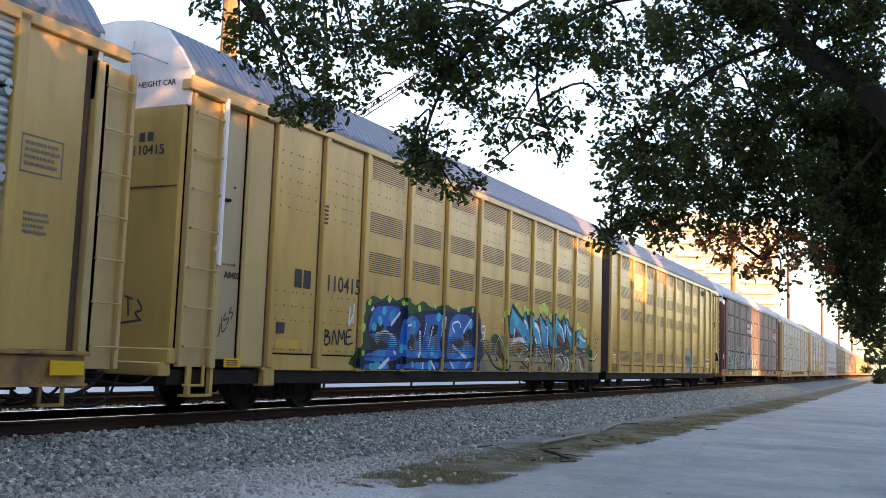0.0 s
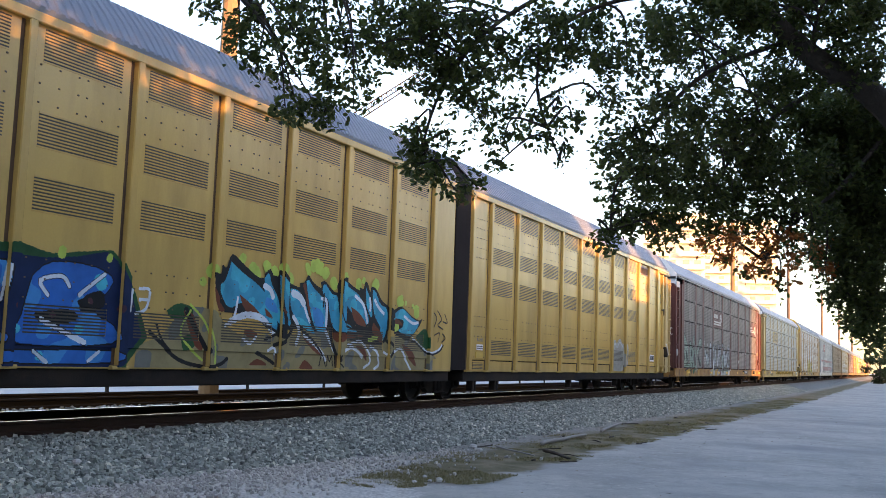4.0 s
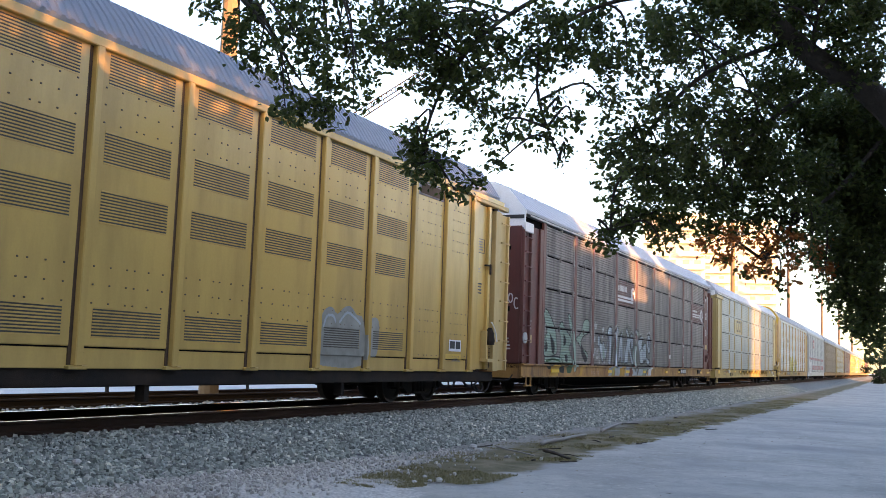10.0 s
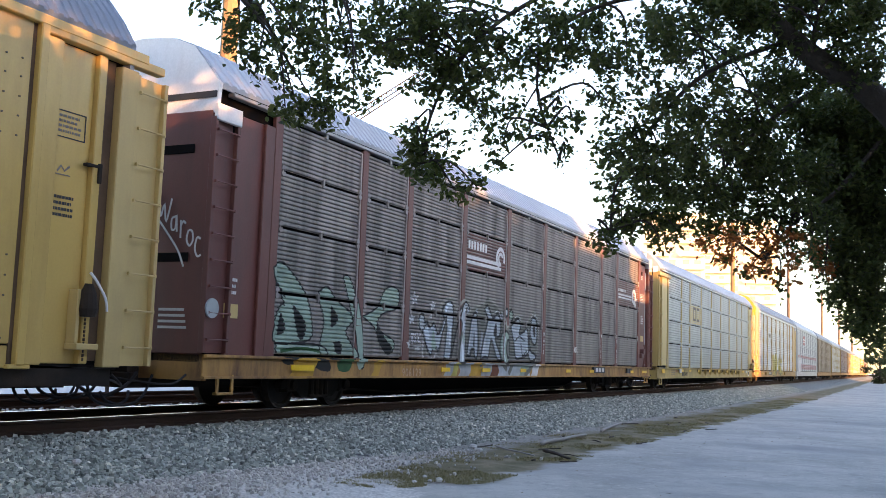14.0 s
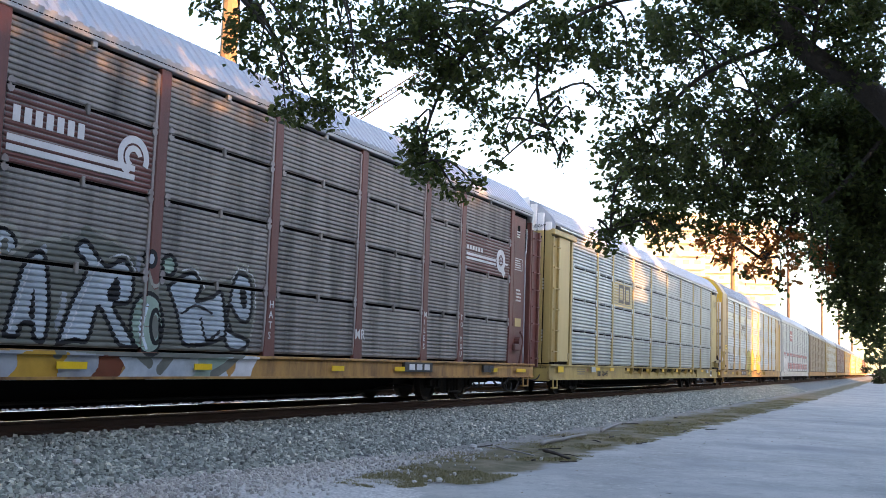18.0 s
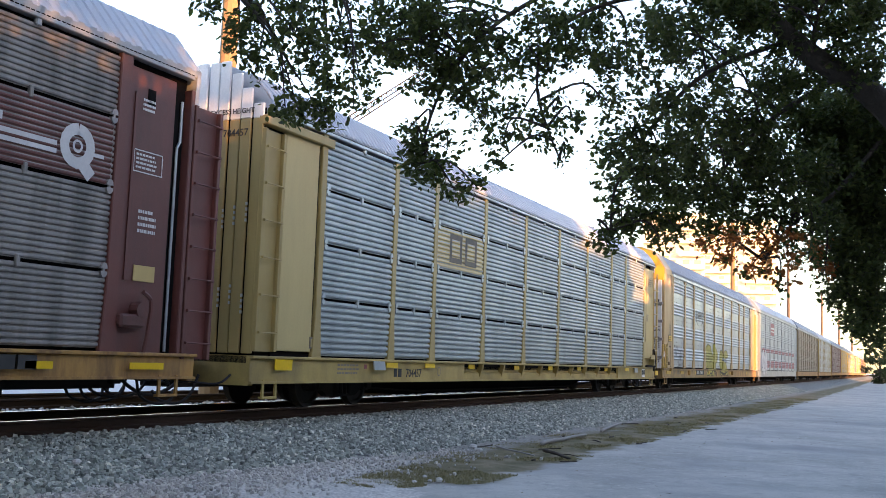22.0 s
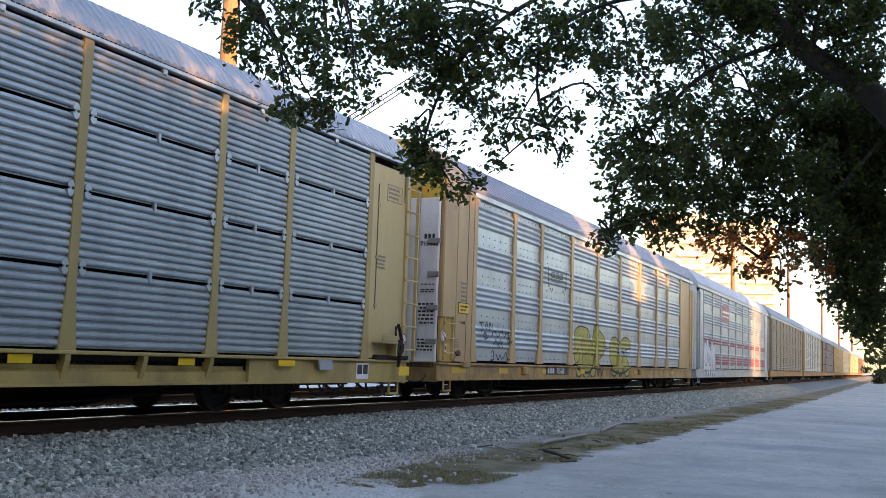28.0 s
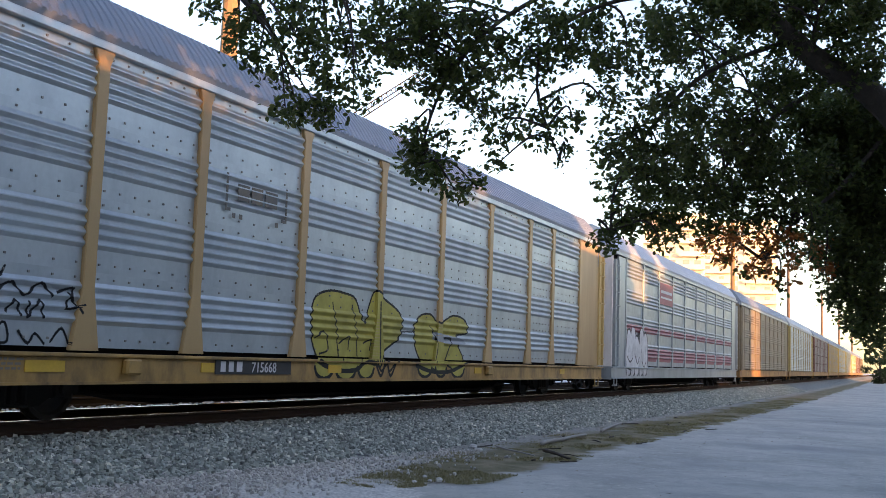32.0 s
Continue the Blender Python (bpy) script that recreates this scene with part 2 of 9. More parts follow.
def lettering(name, text, x, z, size, material, parent, y=-0.012, label="", spread=1.0, end=False):
    """Stencilled writing on the near side (or on the end that faces -x)."""
    cu = bpy.data.curves.new(name, "FONT")
    cu.body, cu.size, cu.space_character = text, size, spread
    cu.extrude, cu.resolution_u, cu.offset = 0.002, 2, 0.008 * size
    tmp = bpy.data.objects.new(name, cu)
    scene.collection.objects.link(tmp)
    me = bpy.data.meshes.new_from_object(tmp.evaluated_get(bpy.context.evaluated_depsgraph_get()))
    bpy.data.objects.remove(tmp)
    turn = Matrix.Rotation(radians(90), 4, "X")
    if end:
        turn = Matrix.Rotation(radians(-90), 4, "Z") @ turn
        me.transform(Matrix.Translation((x, y, z)) @ turn)
    else:
        me.transform(Matrix.Translation((x, y, z)) @ turn)
    me.materials.clear()
    return part(name, me, material, parent, label)


def bars(name, x, z, w, h, rows, material, parent, y=-0.012, seed=1):
    """Writing too small to read: rows of short bars."""
    rnd = random.Random(seed)
    s = Shape()
    step = h / rows
    for r in range(rows):
        xx = x
        while xx < x + w * rnd.uniform(0.75, 1.0):
            d = rnd.uniform(0.04, 0.16) * min(1, w)
            s.box(xx, min(xx + d, x + w), y - 0.002, y, z + h - (r + 0.75) * step, z + h - (r + 0.25) * step)
            xx += d + 0.03 * min(1, w)
    return tagged(part(name, s, material, parent), kind="stuff")


# ---- setting: ground, road, ballast, track ----
def noisy(x, y, s=1.0, seed=0.0):
    return noise.noise(Vector((x * s, y * s, seed)))


def toe(x):
    """Foot of the ballast slope: it spreads wider further up the line."""
    return 8.75 - 0.75 * min(1.0, max(0.0, (x - 11.0) / 5.0))


def ground_sheet():
    """One sheet to the horizon: lane, verge, ballast bed, pale lot behind the track."""
    xs = [-900, -300, -120, -60, -30] + [-20 + 0.5 * i for i in range(161)] + [65, 70, 75, 80, 85, 90, 95, 100, 105, 110, 140, 180, 240, 330, 500, 900, 2500]
    ys = [-900, -200, -60, -25, -12] + [-6 + 0.5 * i for i in range(24)] + [6.0 + 0.2 * i for i in range(57)] + [17.3, 17.5, 17.7, 18, 22, 30, 45, 70, 120, 300, 900, 2500]

    def height(x, y):
        z = GROUND + 0.012 * noisy(x, y, 0.8)
        if y > 5.9:
            z += 0.03 * min(1, (y - 5.9) / 0.6) * (1 + noisy(x, y, 1.7, 3.0))
        edge = toe(x) + 0.12 * noisy(x, 0, 0.5, 7.0)
        if edge < y < 17.6:
            up = min((y - edge) / (10.1 - edge), 1.0) if y < 11.3 else 1.0
            z += 0.47 * up
        if y >= 17.6:
            z = -0.32
        return z
    s = Shape()
    s.v = [(x, y + drift(x, y), height(x, y)) for x in xs for y in ys]
    n = len(ys)
    s.f = [(i * n + j, (i + 1) * n + j, (i + 1) * n + j + 1, i * n + j + 1) for i in range(len(xs) - 1) for j in range(n - 1)]
    m = bpy.data.materials.new("ground")
    m.use_nodes = True
    nd, l = m.node_tree.nodes, m.node_tree.links
    b = nd["Principled BSDF"]
    b.inputs["Roughness"].default_value = 0.93
    b.inputs["Specular IOR Level"].default_value = 0.2
    geo = nd.new("ShaderNodeNewGeometry")
    sep = nd.new("ShaderNodeSeparateXYZ")
    l.new(geo.outputs["Position"], sep.inputs[0])
    across = nd.new("ShaderNodeAttribute")
    across.attribute_name = "across"
    wob = nd.new("ShaderNodeTexNoise")
    wob.inputs["Scale"].default_value, wob.inputs["Detail"].default_value = 0.9, 6
    l.new(geo.outputs["Position"], wob.inputs["Vector"])
    wy = nd.new("ShaderNodeMath")
    wy.operation = "MULTIPLY_ADD"
    wy.inputs[1].default_value = 1.6
    l.new(wob.outputs[0], wy.inputs[0]), l.new(across.outputs["Fac"], wy.inputs[2])

    def noise_tex(scale, detail=5, rough=0.6):
        t = nd.new("ShaderNodeTexNoise")
        t.inputs["Scale"].default_value, t.inputs["Detail"].default_value, t.inputs["Roughness"].default_value = scale, detail, rough
        l.new(geo.outputs["Position"], t.inputs["Vector"])
        return t.outputs[0]

    def blend(fac, a, b2, lo=0.0, hi=1.0):
        r = nd.new("ShaderNodeMapRange")
        r.inputs["From Min"].default_value, r.inputs["From Max"].default_value = lo, hi
        l.new(fac, r.inputs[0])
        x = nd.new("ShaderNodeMix")
        x.data_type = "RGBA"
        l.new(r.outputs[0], x.inputs[0])
        for sock, v in ((x.inputs[6], a), (x.inputs[7], b2)):
            if isinstance(v, tuple):
                sock.default_value = (*v, 1)
            else:
                l.new(v, sock)
        return x.outputs[2]
    lane = blend(noise_tex(0.55, 8, 0.68), (0.375, 0.365, 0.325), (0.505, 0.490, 0.440), 0.38, 0.62)
    lane = blend(noise_tex(3.2, 6, 0.7), lane, (0.30, 0.292, 0.272), 0.52, 0.80)
    lane = blend(noise_tex(38, 3), lane, (0.20, 0.195, 0.19), 0.58, 0.75)
    lane = blend(noise_tex(9, 6), lane, (0.60, 0.565, 0.52), 0.56, 0.74)
    lane = blend(noise_tex(0.22, 4, 0.55), lane, (0.29, 0.287, 0.28), 0.54, 0.72)
    # unseen ground past the lane, darkened to cut its reflection in the panels
    unseen_ground = blend(noise_tex(0.8, 5), (0.07, 0.075, 0.05), (0.14, 0.14, 0.10), 0.35, 0.65)
    lane = blend(across.outputs["Fac"], unseen_ground, lane, -14.0, -11.0)
    verge = blend(noise_tex(2.2, 6), (0.235, 0.195, 0.125), (0.135, 0.12, 0.065), 0.38, 0.6)
    gravel = blend(noise_tex(26, 4), (0.42, 0.40, 0.365), (0.74, 0.705, 0.64), 0.38, 0.60)
    gravel = blend(noise_tex(5, 6, 0.7), gravel, (0.30, 0.27, 0.22), 0.55, 0.72)
    # near bed darkened: the shade between the stones is put into its colour
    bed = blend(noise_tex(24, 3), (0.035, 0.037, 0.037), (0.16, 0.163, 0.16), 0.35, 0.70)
    # far bed is paler, about the mean grey of the stones
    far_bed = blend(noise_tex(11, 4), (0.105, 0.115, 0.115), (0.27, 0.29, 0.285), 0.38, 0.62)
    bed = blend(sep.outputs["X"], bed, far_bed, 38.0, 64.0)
    lot = blend(noise_tex(0.3, 4), (0.42, 0.42, 0.41), (0.52, 0.51, 0.50), 0.35, 0.65)
    verge = blend(sep.outputs["X"], gravel, verge, 11.5, 14.0)
    c = blend(wy.outputs[0], lane, verge, 6.42, 6.65)
    shoulder = blend(sep.outputs["X"], gravel, blend(noise_tex(14, 4), (0.20, 0.19, 0.165), (0.36, 0.345, 0.31), 0.35, 0.65), 13.0, 17.0)
    c = blend(wy.outputs[0], c, shoulder, 7.95, 8.45)
    wt = nd.new("ShaderNodeMapRange")
    wt.inputs["From Min"].default_value, wt.inputs["From Max"].default_value, wt.inputs["To Max"].default_value = 11.0, 16.0, 0.85
    l.new(sep.outputs["X"], wt.inputs[0])
    wz = nd.new("ShaderNodeMath")
    l.new(wy.outputs[0], wz.inputs[0]), l.new(wt.outputs[0], wz.inputs[1])
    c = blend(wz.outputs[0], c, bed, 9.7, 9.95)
    c = blend(across.outputs["Fac"], c, lot, 17.5, 17.7)
    l.new(c, b.inputs["Base Color"])
    bp = nd.new("ShaderNodeBump")
    bp.inputs["Strength"].default_value, bp.inputs["Distance"].default_value = 0.5, 0.02
    l.new(noise_tex(45, 4), bp.inputs["Height"])
    l.new(bp.outputs[0], b.inputs["Normal"])
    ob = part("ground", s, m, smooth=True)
    ob.data.attributes.new("across", "FLOAT", "POINT").data.foreach_set("value", [y for x in xs for y in ys])
    return tagged(ob, "pale packed-limestone lane with dry verge and a ballast bed", "ground", kind="structure")


def stones(name, spots, lo, hi, seed, material):
    """Loose broken stones: jittered blocks."""
    rnd = np.random.RandomState(seed)
    n = len(spots)
    cube = np.array([(x, y, z) for x in (-1, 1) for y in (-1, 1) for z in (-1, 1)], float)
    size = rnd.uniform(lo, hi, (n, 1, 1)) * rnd.uniform(0.6, 1.25, (n, 1, 3))
    v = cube[None] * size * rnd.uniform(0.62, 1.05, (n, 8, 3))
    a, b2 = rnd.uniform(0, 6.28, n), rnd.uniform(-1.5, 1.5, n)
    ca, sa, cb, sb = np.cos(a)[:, None], np.sin(a)[:, None], np.cos(b2)[:, None], np.sin(b2)[:, None]
    x, y, z = v[..., 0], v[..., 1], v[..., 2]
    y, z = y * cb - z * sb, y * sb + z * cb
    x, y = x * ca - y * sa, x * sa + y * ca
    v = np.stack([x, y, z], -1) + np.asarray([(p, q + drift(p, q), r) for p, q, r in spots])[:, None, :]
    face = np.array([(0, 1, 3, 2), (4, 6, 7, 5), (0, 4, 5, 1), (2, 3, 7, 6), (0, 2, 6, 4), (1, 5, 7, 3)])
    f = (face[None] + (np.arange(n) * 8)[:, None, None]).reshape(-1, 4)
    s = Shape()
    s.v, s.f = v.reshape(-1, 3).tolist(), f.tolist()
    return part(name, s, material)


def along(profile):
    """Sweeps a profile of (y, z) down the line."""
    xs = [-60.0, 10.0] + [15.0 + 5 * i for i in range(20)] + [500.0, 900.0]
    s, n = Shape(), len(profile)
    s.v = [(x, y + bend(x), z) for x in xs for y, z in profile]
    s.f = [(i * n + j, i * n + (j + 1) % n, (i + 1) * n + (j + 1) % n, (i + 1) * n + j) for i in range(len(xs) - 1) for j in range(n)]
    s.f.append(tuple(range(n - 1, -1, -1)))
    return s


def track():
    rnd = random.Random(4)
    spots = []
    for _ in range(64000):
        x = 4.5 + 85 * rnd.random() ** 1.9
        t = toe(x)
        y = rnd.uniform(t + 0.1, 10.38) + rnd.gauss(0, 0.09)
        up = min(max((y - t) / (10.1 - t), 0), 1)
        spots.append((x, y, GROUND + 0.035 + 0.47 * up + rnd.uniform(-0.02, 0.02)))
    tagged(stones("ballast_stone", spots, 0.016, 0.037, 5, M["stone"]), "grey crushed granite ballast stones beside the rail", "ballast", kind="stuff")
    spots = [(4 + 13 * rnd.random() ** 1.2, 8.9 - abs(rnd.gauss(0, 0.85)), GROUND + 0.04 + 0.01 * rnd.random()) for _ in range(7500)]
    tagged(stones("stray_gravel", spots, 0.006, 0.026, 6, M["pale_stone"]), "stray light grey gravel scattered below the ballast", "gravel", kind="stuff")
    head = [(-0.036, -0.012), (-0.03, 0.0), (0.03, 0.0), (0.036, -0.012), (0.036, -0.036), (0.009, -0.05), (0.009, -0.13), (0.075, -0.15), (0.075, -0.20),
            (-0.075, -0.20), (-0.075, -0.15), (-0.009, -0.13), (-0.009, -0.05), (-0.036, -0.036)]
    for y in (10.50, 12.01):
        rail = part("rail", along([(y + a, b) for a, b in head]), M["rust"])
        tagged(rail, "rust-brown steel rail with a worn bright head", "rail", "rails of the track", kind="structure")
        part("rail_head", along([(y - 0.026, -0.001), (y - 0.026, 0.0035), (y + 0.026, 0.0035), (y + 0.026, -0.001)]), M["railhead"], rail, "polished running surface")
    tie = Shape().box(-0.115, 0.115, 9.98, 12.53, -0.36, -0.178, 0.015).mesh("railway_tie")
    plate = Shape().box(-0.09, 0.09, 10.32, 10.68, -0.178, -0.166, 0.004)
    plate.box(-0.05, -0.02, 10.39, 10.415, -0.168, -0.135).box(0.02, 0.05, 10.585, 10.61, -0.168, -0.135)
    plate = plate.mesh("tie_plate")
    for i in range(110):
        x = -6 + 0.53 * i
        t = tagged(part("railway_tie", tie, M["tie"], at=(x, bend(x) + 0.02 * noisy(x, 3, 5), -0.05)), "dark weathered timber tie half buried in ballast", "railway tie", "ties of the track")
        part("tie_plate", plate, M["rust"], t)
    for y in (14.95, 16.45):
        tagged(part("siding_rail", along([(y + a, b - 0.01) for a, b in head]), M["rust"]), "dark rusty rail of the second track behind the train", "rail", "rails of the second track", kind="structure")
    spots = [(4 + 30 * rnd.random(), rnd.uniform(12.1, 14.8), GROUND + 0.50 + 0.03 * rnd.random()) for _ in range(3500)]
    tagged(stones("shoulder_stone", spots, 0.02, 0.045, 7, M["pale_stone"]), "pale loose stones between the two tracks", "ballast", kind="stuff")


# ---- the train ----
# distance that the train has come, second by second
TRAVEL = [0.70, 3.67, 6.63, 9.60, 12.68, 15.78, 18.88, 22.02, 25.19, 28.39, 31.65, 34.96, 38.27, 41.56, 44.87, 48.16, 51.46,
          54.78, 58.18, 61.66, 65.22, 68.84, 72.47, 76.05, 79.64, 83.25, 86.88, 90.51, 94.16, 97.86, 101.59, 105.29, 109.09]
CARS = []          # (car, place in the train, wheelsets)
WHEEL_R = 0.42
POSTS = {}
ROOF = [(-0.02, 5.01), (-0.035, 5.09), (0.20, 5.44), (0.50, 5.79), (0.95, 5.97), (1.55, 6.02), (2.15, 5.97), (2.60, 5.79), (2.90, 5.44), (3.135, 5.09), (3.12, 5.01)]
ROOF_MID = [(y, z - 0.07 if z > 5.2 else z) for y, z in ROOF]
ROOF_LOW = [(-0.02, 5.01), (-0.035, 5.06), (0.14, 5.32), (0.46, 5.64), (0.92, 5.82), (1.55, 5.88), (2.18, 5.82), (2.64, 5.64), (2.96, 5.32), (3.135, 5.06), (3.12, 5.01)]


def wheelset_mesh():
    s = Shape()
    for yc, d in ((0.80, -1), (2.31, 1)):
        prof = [(d * 0.075, 0.10), (d * 0.075, 0.12), (d * 0.035, 0.15), (d * 0.03, 0.33), (d * 0.07, 0.36), (d * 0.07, WHEEL_R), (-d * 0.05, WHEEL_R + 0.004), (-d * 0.055, WHEEL_R + 0.026), (-d * 0.08, WHEEL_R + 0.024), (-d * 0.08, 0.10)]
        n, k = len(prof), 28
        v = [(r * math.sin(2 * math.pi * i / k), yc + a, r * math.cos(2 * math.pi * i / k)) for i in range(k) for a, r in prof]
        f = [(i * n + j, i * n + j + 1, ((i + 1) % k) * n + j + 1, ((i + 1) % k) * n + j) for i in range(k) for j in range(n - 1)]
        s.add(v, f)
        for a in range(3):
            c, q = math.cos(2.1 * a) * 0.05, math.sin(2.1 * a) * 0.05
            s.box(c - 0.015, c + 0.015, yc + d * 0.075 - 0.015, yc + d * 0.075 + 0.015, q - 0.015, q + 0.015)
    s.tube([(0, 0.62, 0), (0, 2.49, 0)], 0.08, 12)
    return s.mesh("wheelset")


def truck_mesh():
    s = Shape()
    for y in (0.52, 2.45):
        prof = [(-1.18, 0.48), (-1.18, 0.36), (-0.72, 0.33), (-0.52, 0.2), (0.52, 0.2), (0.72, 0.33), (1.18, 0.36), (1.18, 0.48), (1.0, 0.56), (0.45, 0.66), (-0.45, 0.66), (-1.0, 0.56)]
        v = [(x, y, z) for x, z in prof] + [(x, y + 0.14, z) for x, z in prof]
        n = len(prof)
        s.add(v, [tuple(range(n)), tuple(range(2 * n - 1, n - 1, -1))] + [(i, n + i, n + (i + 1) % n, (i + 1) % n) for i in range(n)])
        for x in (-0.89, 0.89):
            s.box(x - 0.16, x + 0.16, y - 0.04, y + 0.18, 0.30, 0.55, 0.03)
            s.tube([(x, y - 0.10, 0.42), (x, y + 0.02, 0.42)], 0.09, 10)
        for x in (-0.24, -0.08, 0.08, 0.24):
            s.tube([(x, y + 0.0, 0.24), (x, y + 0.0, 0.52)], 0.065, 8)
        s.box(-0.33, 0.33, y - 0.05, y + 0.2, 0.19, 0.25, 0.02)
    s.box(-0.22, 0.22, 0.5, 2.6, 0.48, 0.68, 0.03)
    return s.mesh("truck")


WHEELSET, TRUCK = wheelset_mesh(), truck_mesh()


def running_gear(car, centres):
    sets = []
    for c in centres:
        part("truck", TRUCK, M["under"], car, "dark grimy cast-steel truck", at=(c, 0, 0))
        for d in (-0.89, 0.89):
            w = part("wheelset", WHEELSET, M["wheel"], car, at=(c + d, 0, WHEEL_R), smooth=False)
            sets.append((w, c + d))
    return sets


def coupler(car, x, d):
    """Draft gear, knuckle and hose at one end (d: +1 towards the tail)."""
    s = Shape()
    s.box(min(x - d * 1.5, x - d * 0.25), max(x - d * 1.5, x - d * 0.25), 1.43, 1.67, 0.62, 0.86, 0.03)
    s.box(min(x - d * 0.3, x + d * 0.02), max(x - d * 0.3, x + d * 0.02), 1.36, 1.74, 0.60, 0.90, 0.06)
    part("coupler", s, M["under"], car, "rusty knuckle coupler")
    s = Shape()
    hose = curve_pts([(x - d * 1.0, 1.1, 0.62), (x - d * 0.75, 1.08, 0.42), (x - d * 0.35, 1.1, 0.28), (x, 1.15, 0.30)], 5)
    s.tube(hose, 0.028, 6)
    lever = curve_pts([(x - d * 1.05, 0.2, 0.62), (x - d * 0.8, 0.25, 0.48), (x - d * 0.55, 0.6, 0.50), (x - d * 0.3, 1.2, 0.58)], 4)
    s.tube(lever, 0.018, 6)
    part("brake_hose", s, M["black"], car, "hanging black brake hose and uncoupling lever")
    for k, (y, low) in enumerate(((0.75, 0.16), (1.75, 0.22), (2.2, 0.12))):
        loop = [(x - d * 0.95, y, 0.60), (x - d * 0.8, y + 0.03, low + 0.12), (x - d * 0.45, y, low), (x - d * 0.1, y + 0.05, low + 0.06), (x, y + 0.1, low + 0.2)]
        part("air_hose", Shape().tube(curve_pts(loop, 4), 0.024, 6), M["black"], car)
    part("drawbar_carrier", Shape().box(min(x - d * 1.05, x - d * 0.85), max(x - d * 1.05, x - d * 0.85), 1.1, 2.0, 0.45, 0.62, 0.02), M["under"], car)


def ladder(car, x0, x1, z0, z1, rungs, material, y=-0.05, plate=True, bar=0.013):
    s = Shape()
    if plate:
        s.box(x0 - 0.05, x0 + 0.02, y, y + 0.10, z0, z1, 0.008).box(x1 - 0.02, x1 + 0.05, y, y + 0.10, z0, z1, 0.008)
    else:
        s.box(x0, x0 + 0.025, y, y + 0.05, z0, z1).box(x1 - 0.04, x1, y - 0.02, y + 0.05, z0, z1)
    lad = part("ladder", s, material, car)
    if plate:
        part("ladder_plate", Shape().box(x0, x1, y + 0.075, y + 0.095, z0, z1), material, car)
    rung = Shape().tube([(x0, y - 0.03, 0), (x1, y - 0.03, 0)], bar, 6)
    rung.box(x0 - 0.01, x0 + 0.02, y - 0.04, y, -0.02, 0.02).box(x1 - 0.02, x1 + 0.01, y - 0.04, y, -0.02, 0.02)
    rung = rung.mesh("rung")
    for i in range(rungs):
        part("rung", rung, material, lad, at=(0, 0, z0 + (i + 0.5) * (z1 - z0) / rungs))


def roof(car, x0, x1, material, profile=ROOF, pitch=0.16):
    s = Shape()
    n = len(profile)
    k = int((x1 - x0) / pitch)
    p = (x1 - x0) / k
    xs = []
    for i in range(k):
        xs += [(x0 + i * p, 0), (x0 + (i + 0.40) * p, 0), (x0 + (i + 0.50) * p, 0.024), (x0 + (i + 0.90) * p, 0.024)]
    xs.append((x1, 0))
    for x, h in xs:
        for j, (y, z) in enumerate(profile):
            s.v.append((x, y + (0.3 * h * (-1 if y < 1.5 else 1) if 0 < j < n - 1 else 0), z + (h if 0 < j < n - 1 else 0)))
    s.f = [(i * n + j, (i + 1) * n + j, (i + 1) * n + j + 1, i * n + j + 1) for i in range(len(xs) - 1) for j in range(n - 1)]
    return part("roof", s, material, car, "corrugated galvanised roof sheets")


def roof_end(car, x, material, d=-1, profile=ROOF, floor=4.2, face=0.0, label=""):
    """The gable above the end doors."""
    pts = [(y, z) for y, z in profile[1:-1]]
    s = Shape()
    v = [(x, y, z) for y, z in pts] + [(x, 3.1, floor), (x, 0.0, floor)]
    v2 = [(x - d * 0.08, y, z) for _, y, z in v]
    n = len(v)
    s.add(v + v2, [tuple(range(n)), tuple(range(2 * n - 1, n - 1, -1))] + [(i, (i + 1) % n, n + (i + 1) % n, n + i) for i in range(n)])
    return part("end_gable", s, material, car, label)


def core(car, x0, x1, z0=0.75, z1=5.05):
    """A near-black box whose colour is the shade inside the rack, seen through its slots."""
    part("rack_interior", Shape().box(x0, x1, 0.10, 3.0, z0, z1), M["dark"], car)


def corrugated(w, h, pitch=0.115, depth=0.028, ribs=None):
    """A sheet of horizontal corrugations, or with ribs only where given (fractions of the height)."""
    prof = []
    n = max(1, round(h / pitch))
    p = h / n
    for i in range(n):
        zm = (i + 0.5) * p / h
        on = ribs is None or any(a <= zm <= b for a, b in ribs)
        d = depth if on else 0
        if ribs is None:
            prof += [(0.0, i * p), (0.0, i * p + 0.17 * p), (-0.8 * d, i * p + 0.27 * p), (-d, i * p + 0.52 * p), (-0.9 * d, i * p + 0.88 * p)]
        else:
            prof += [(0.0, i * p), (0.0, i * p + 0.12 * p), (-d, i * p + 0.50 * p), (-d, i * p + 0.62 * p)]
    prof.append((0.0, h))
    return Shape().sheet(prof, 0, w)


def end_scrawl(car, x, strokes, width, material, label=""):
    """Marker scrawl on an end wall; strokes of (y, z)."""
    s = Shape()
    for pts in strokes:
        k = len(s.v)
        s.ribbon(curve_pts(pts, 4), width, 0.0)
        s.v[k:] = [(x, a, c) for a, _, c in s.v[k:]]
    part("scrawl", s, material, car, label)


def new_car(name, label):
    return tagged(new(name), label, "railroad car", "cars of the freight train")


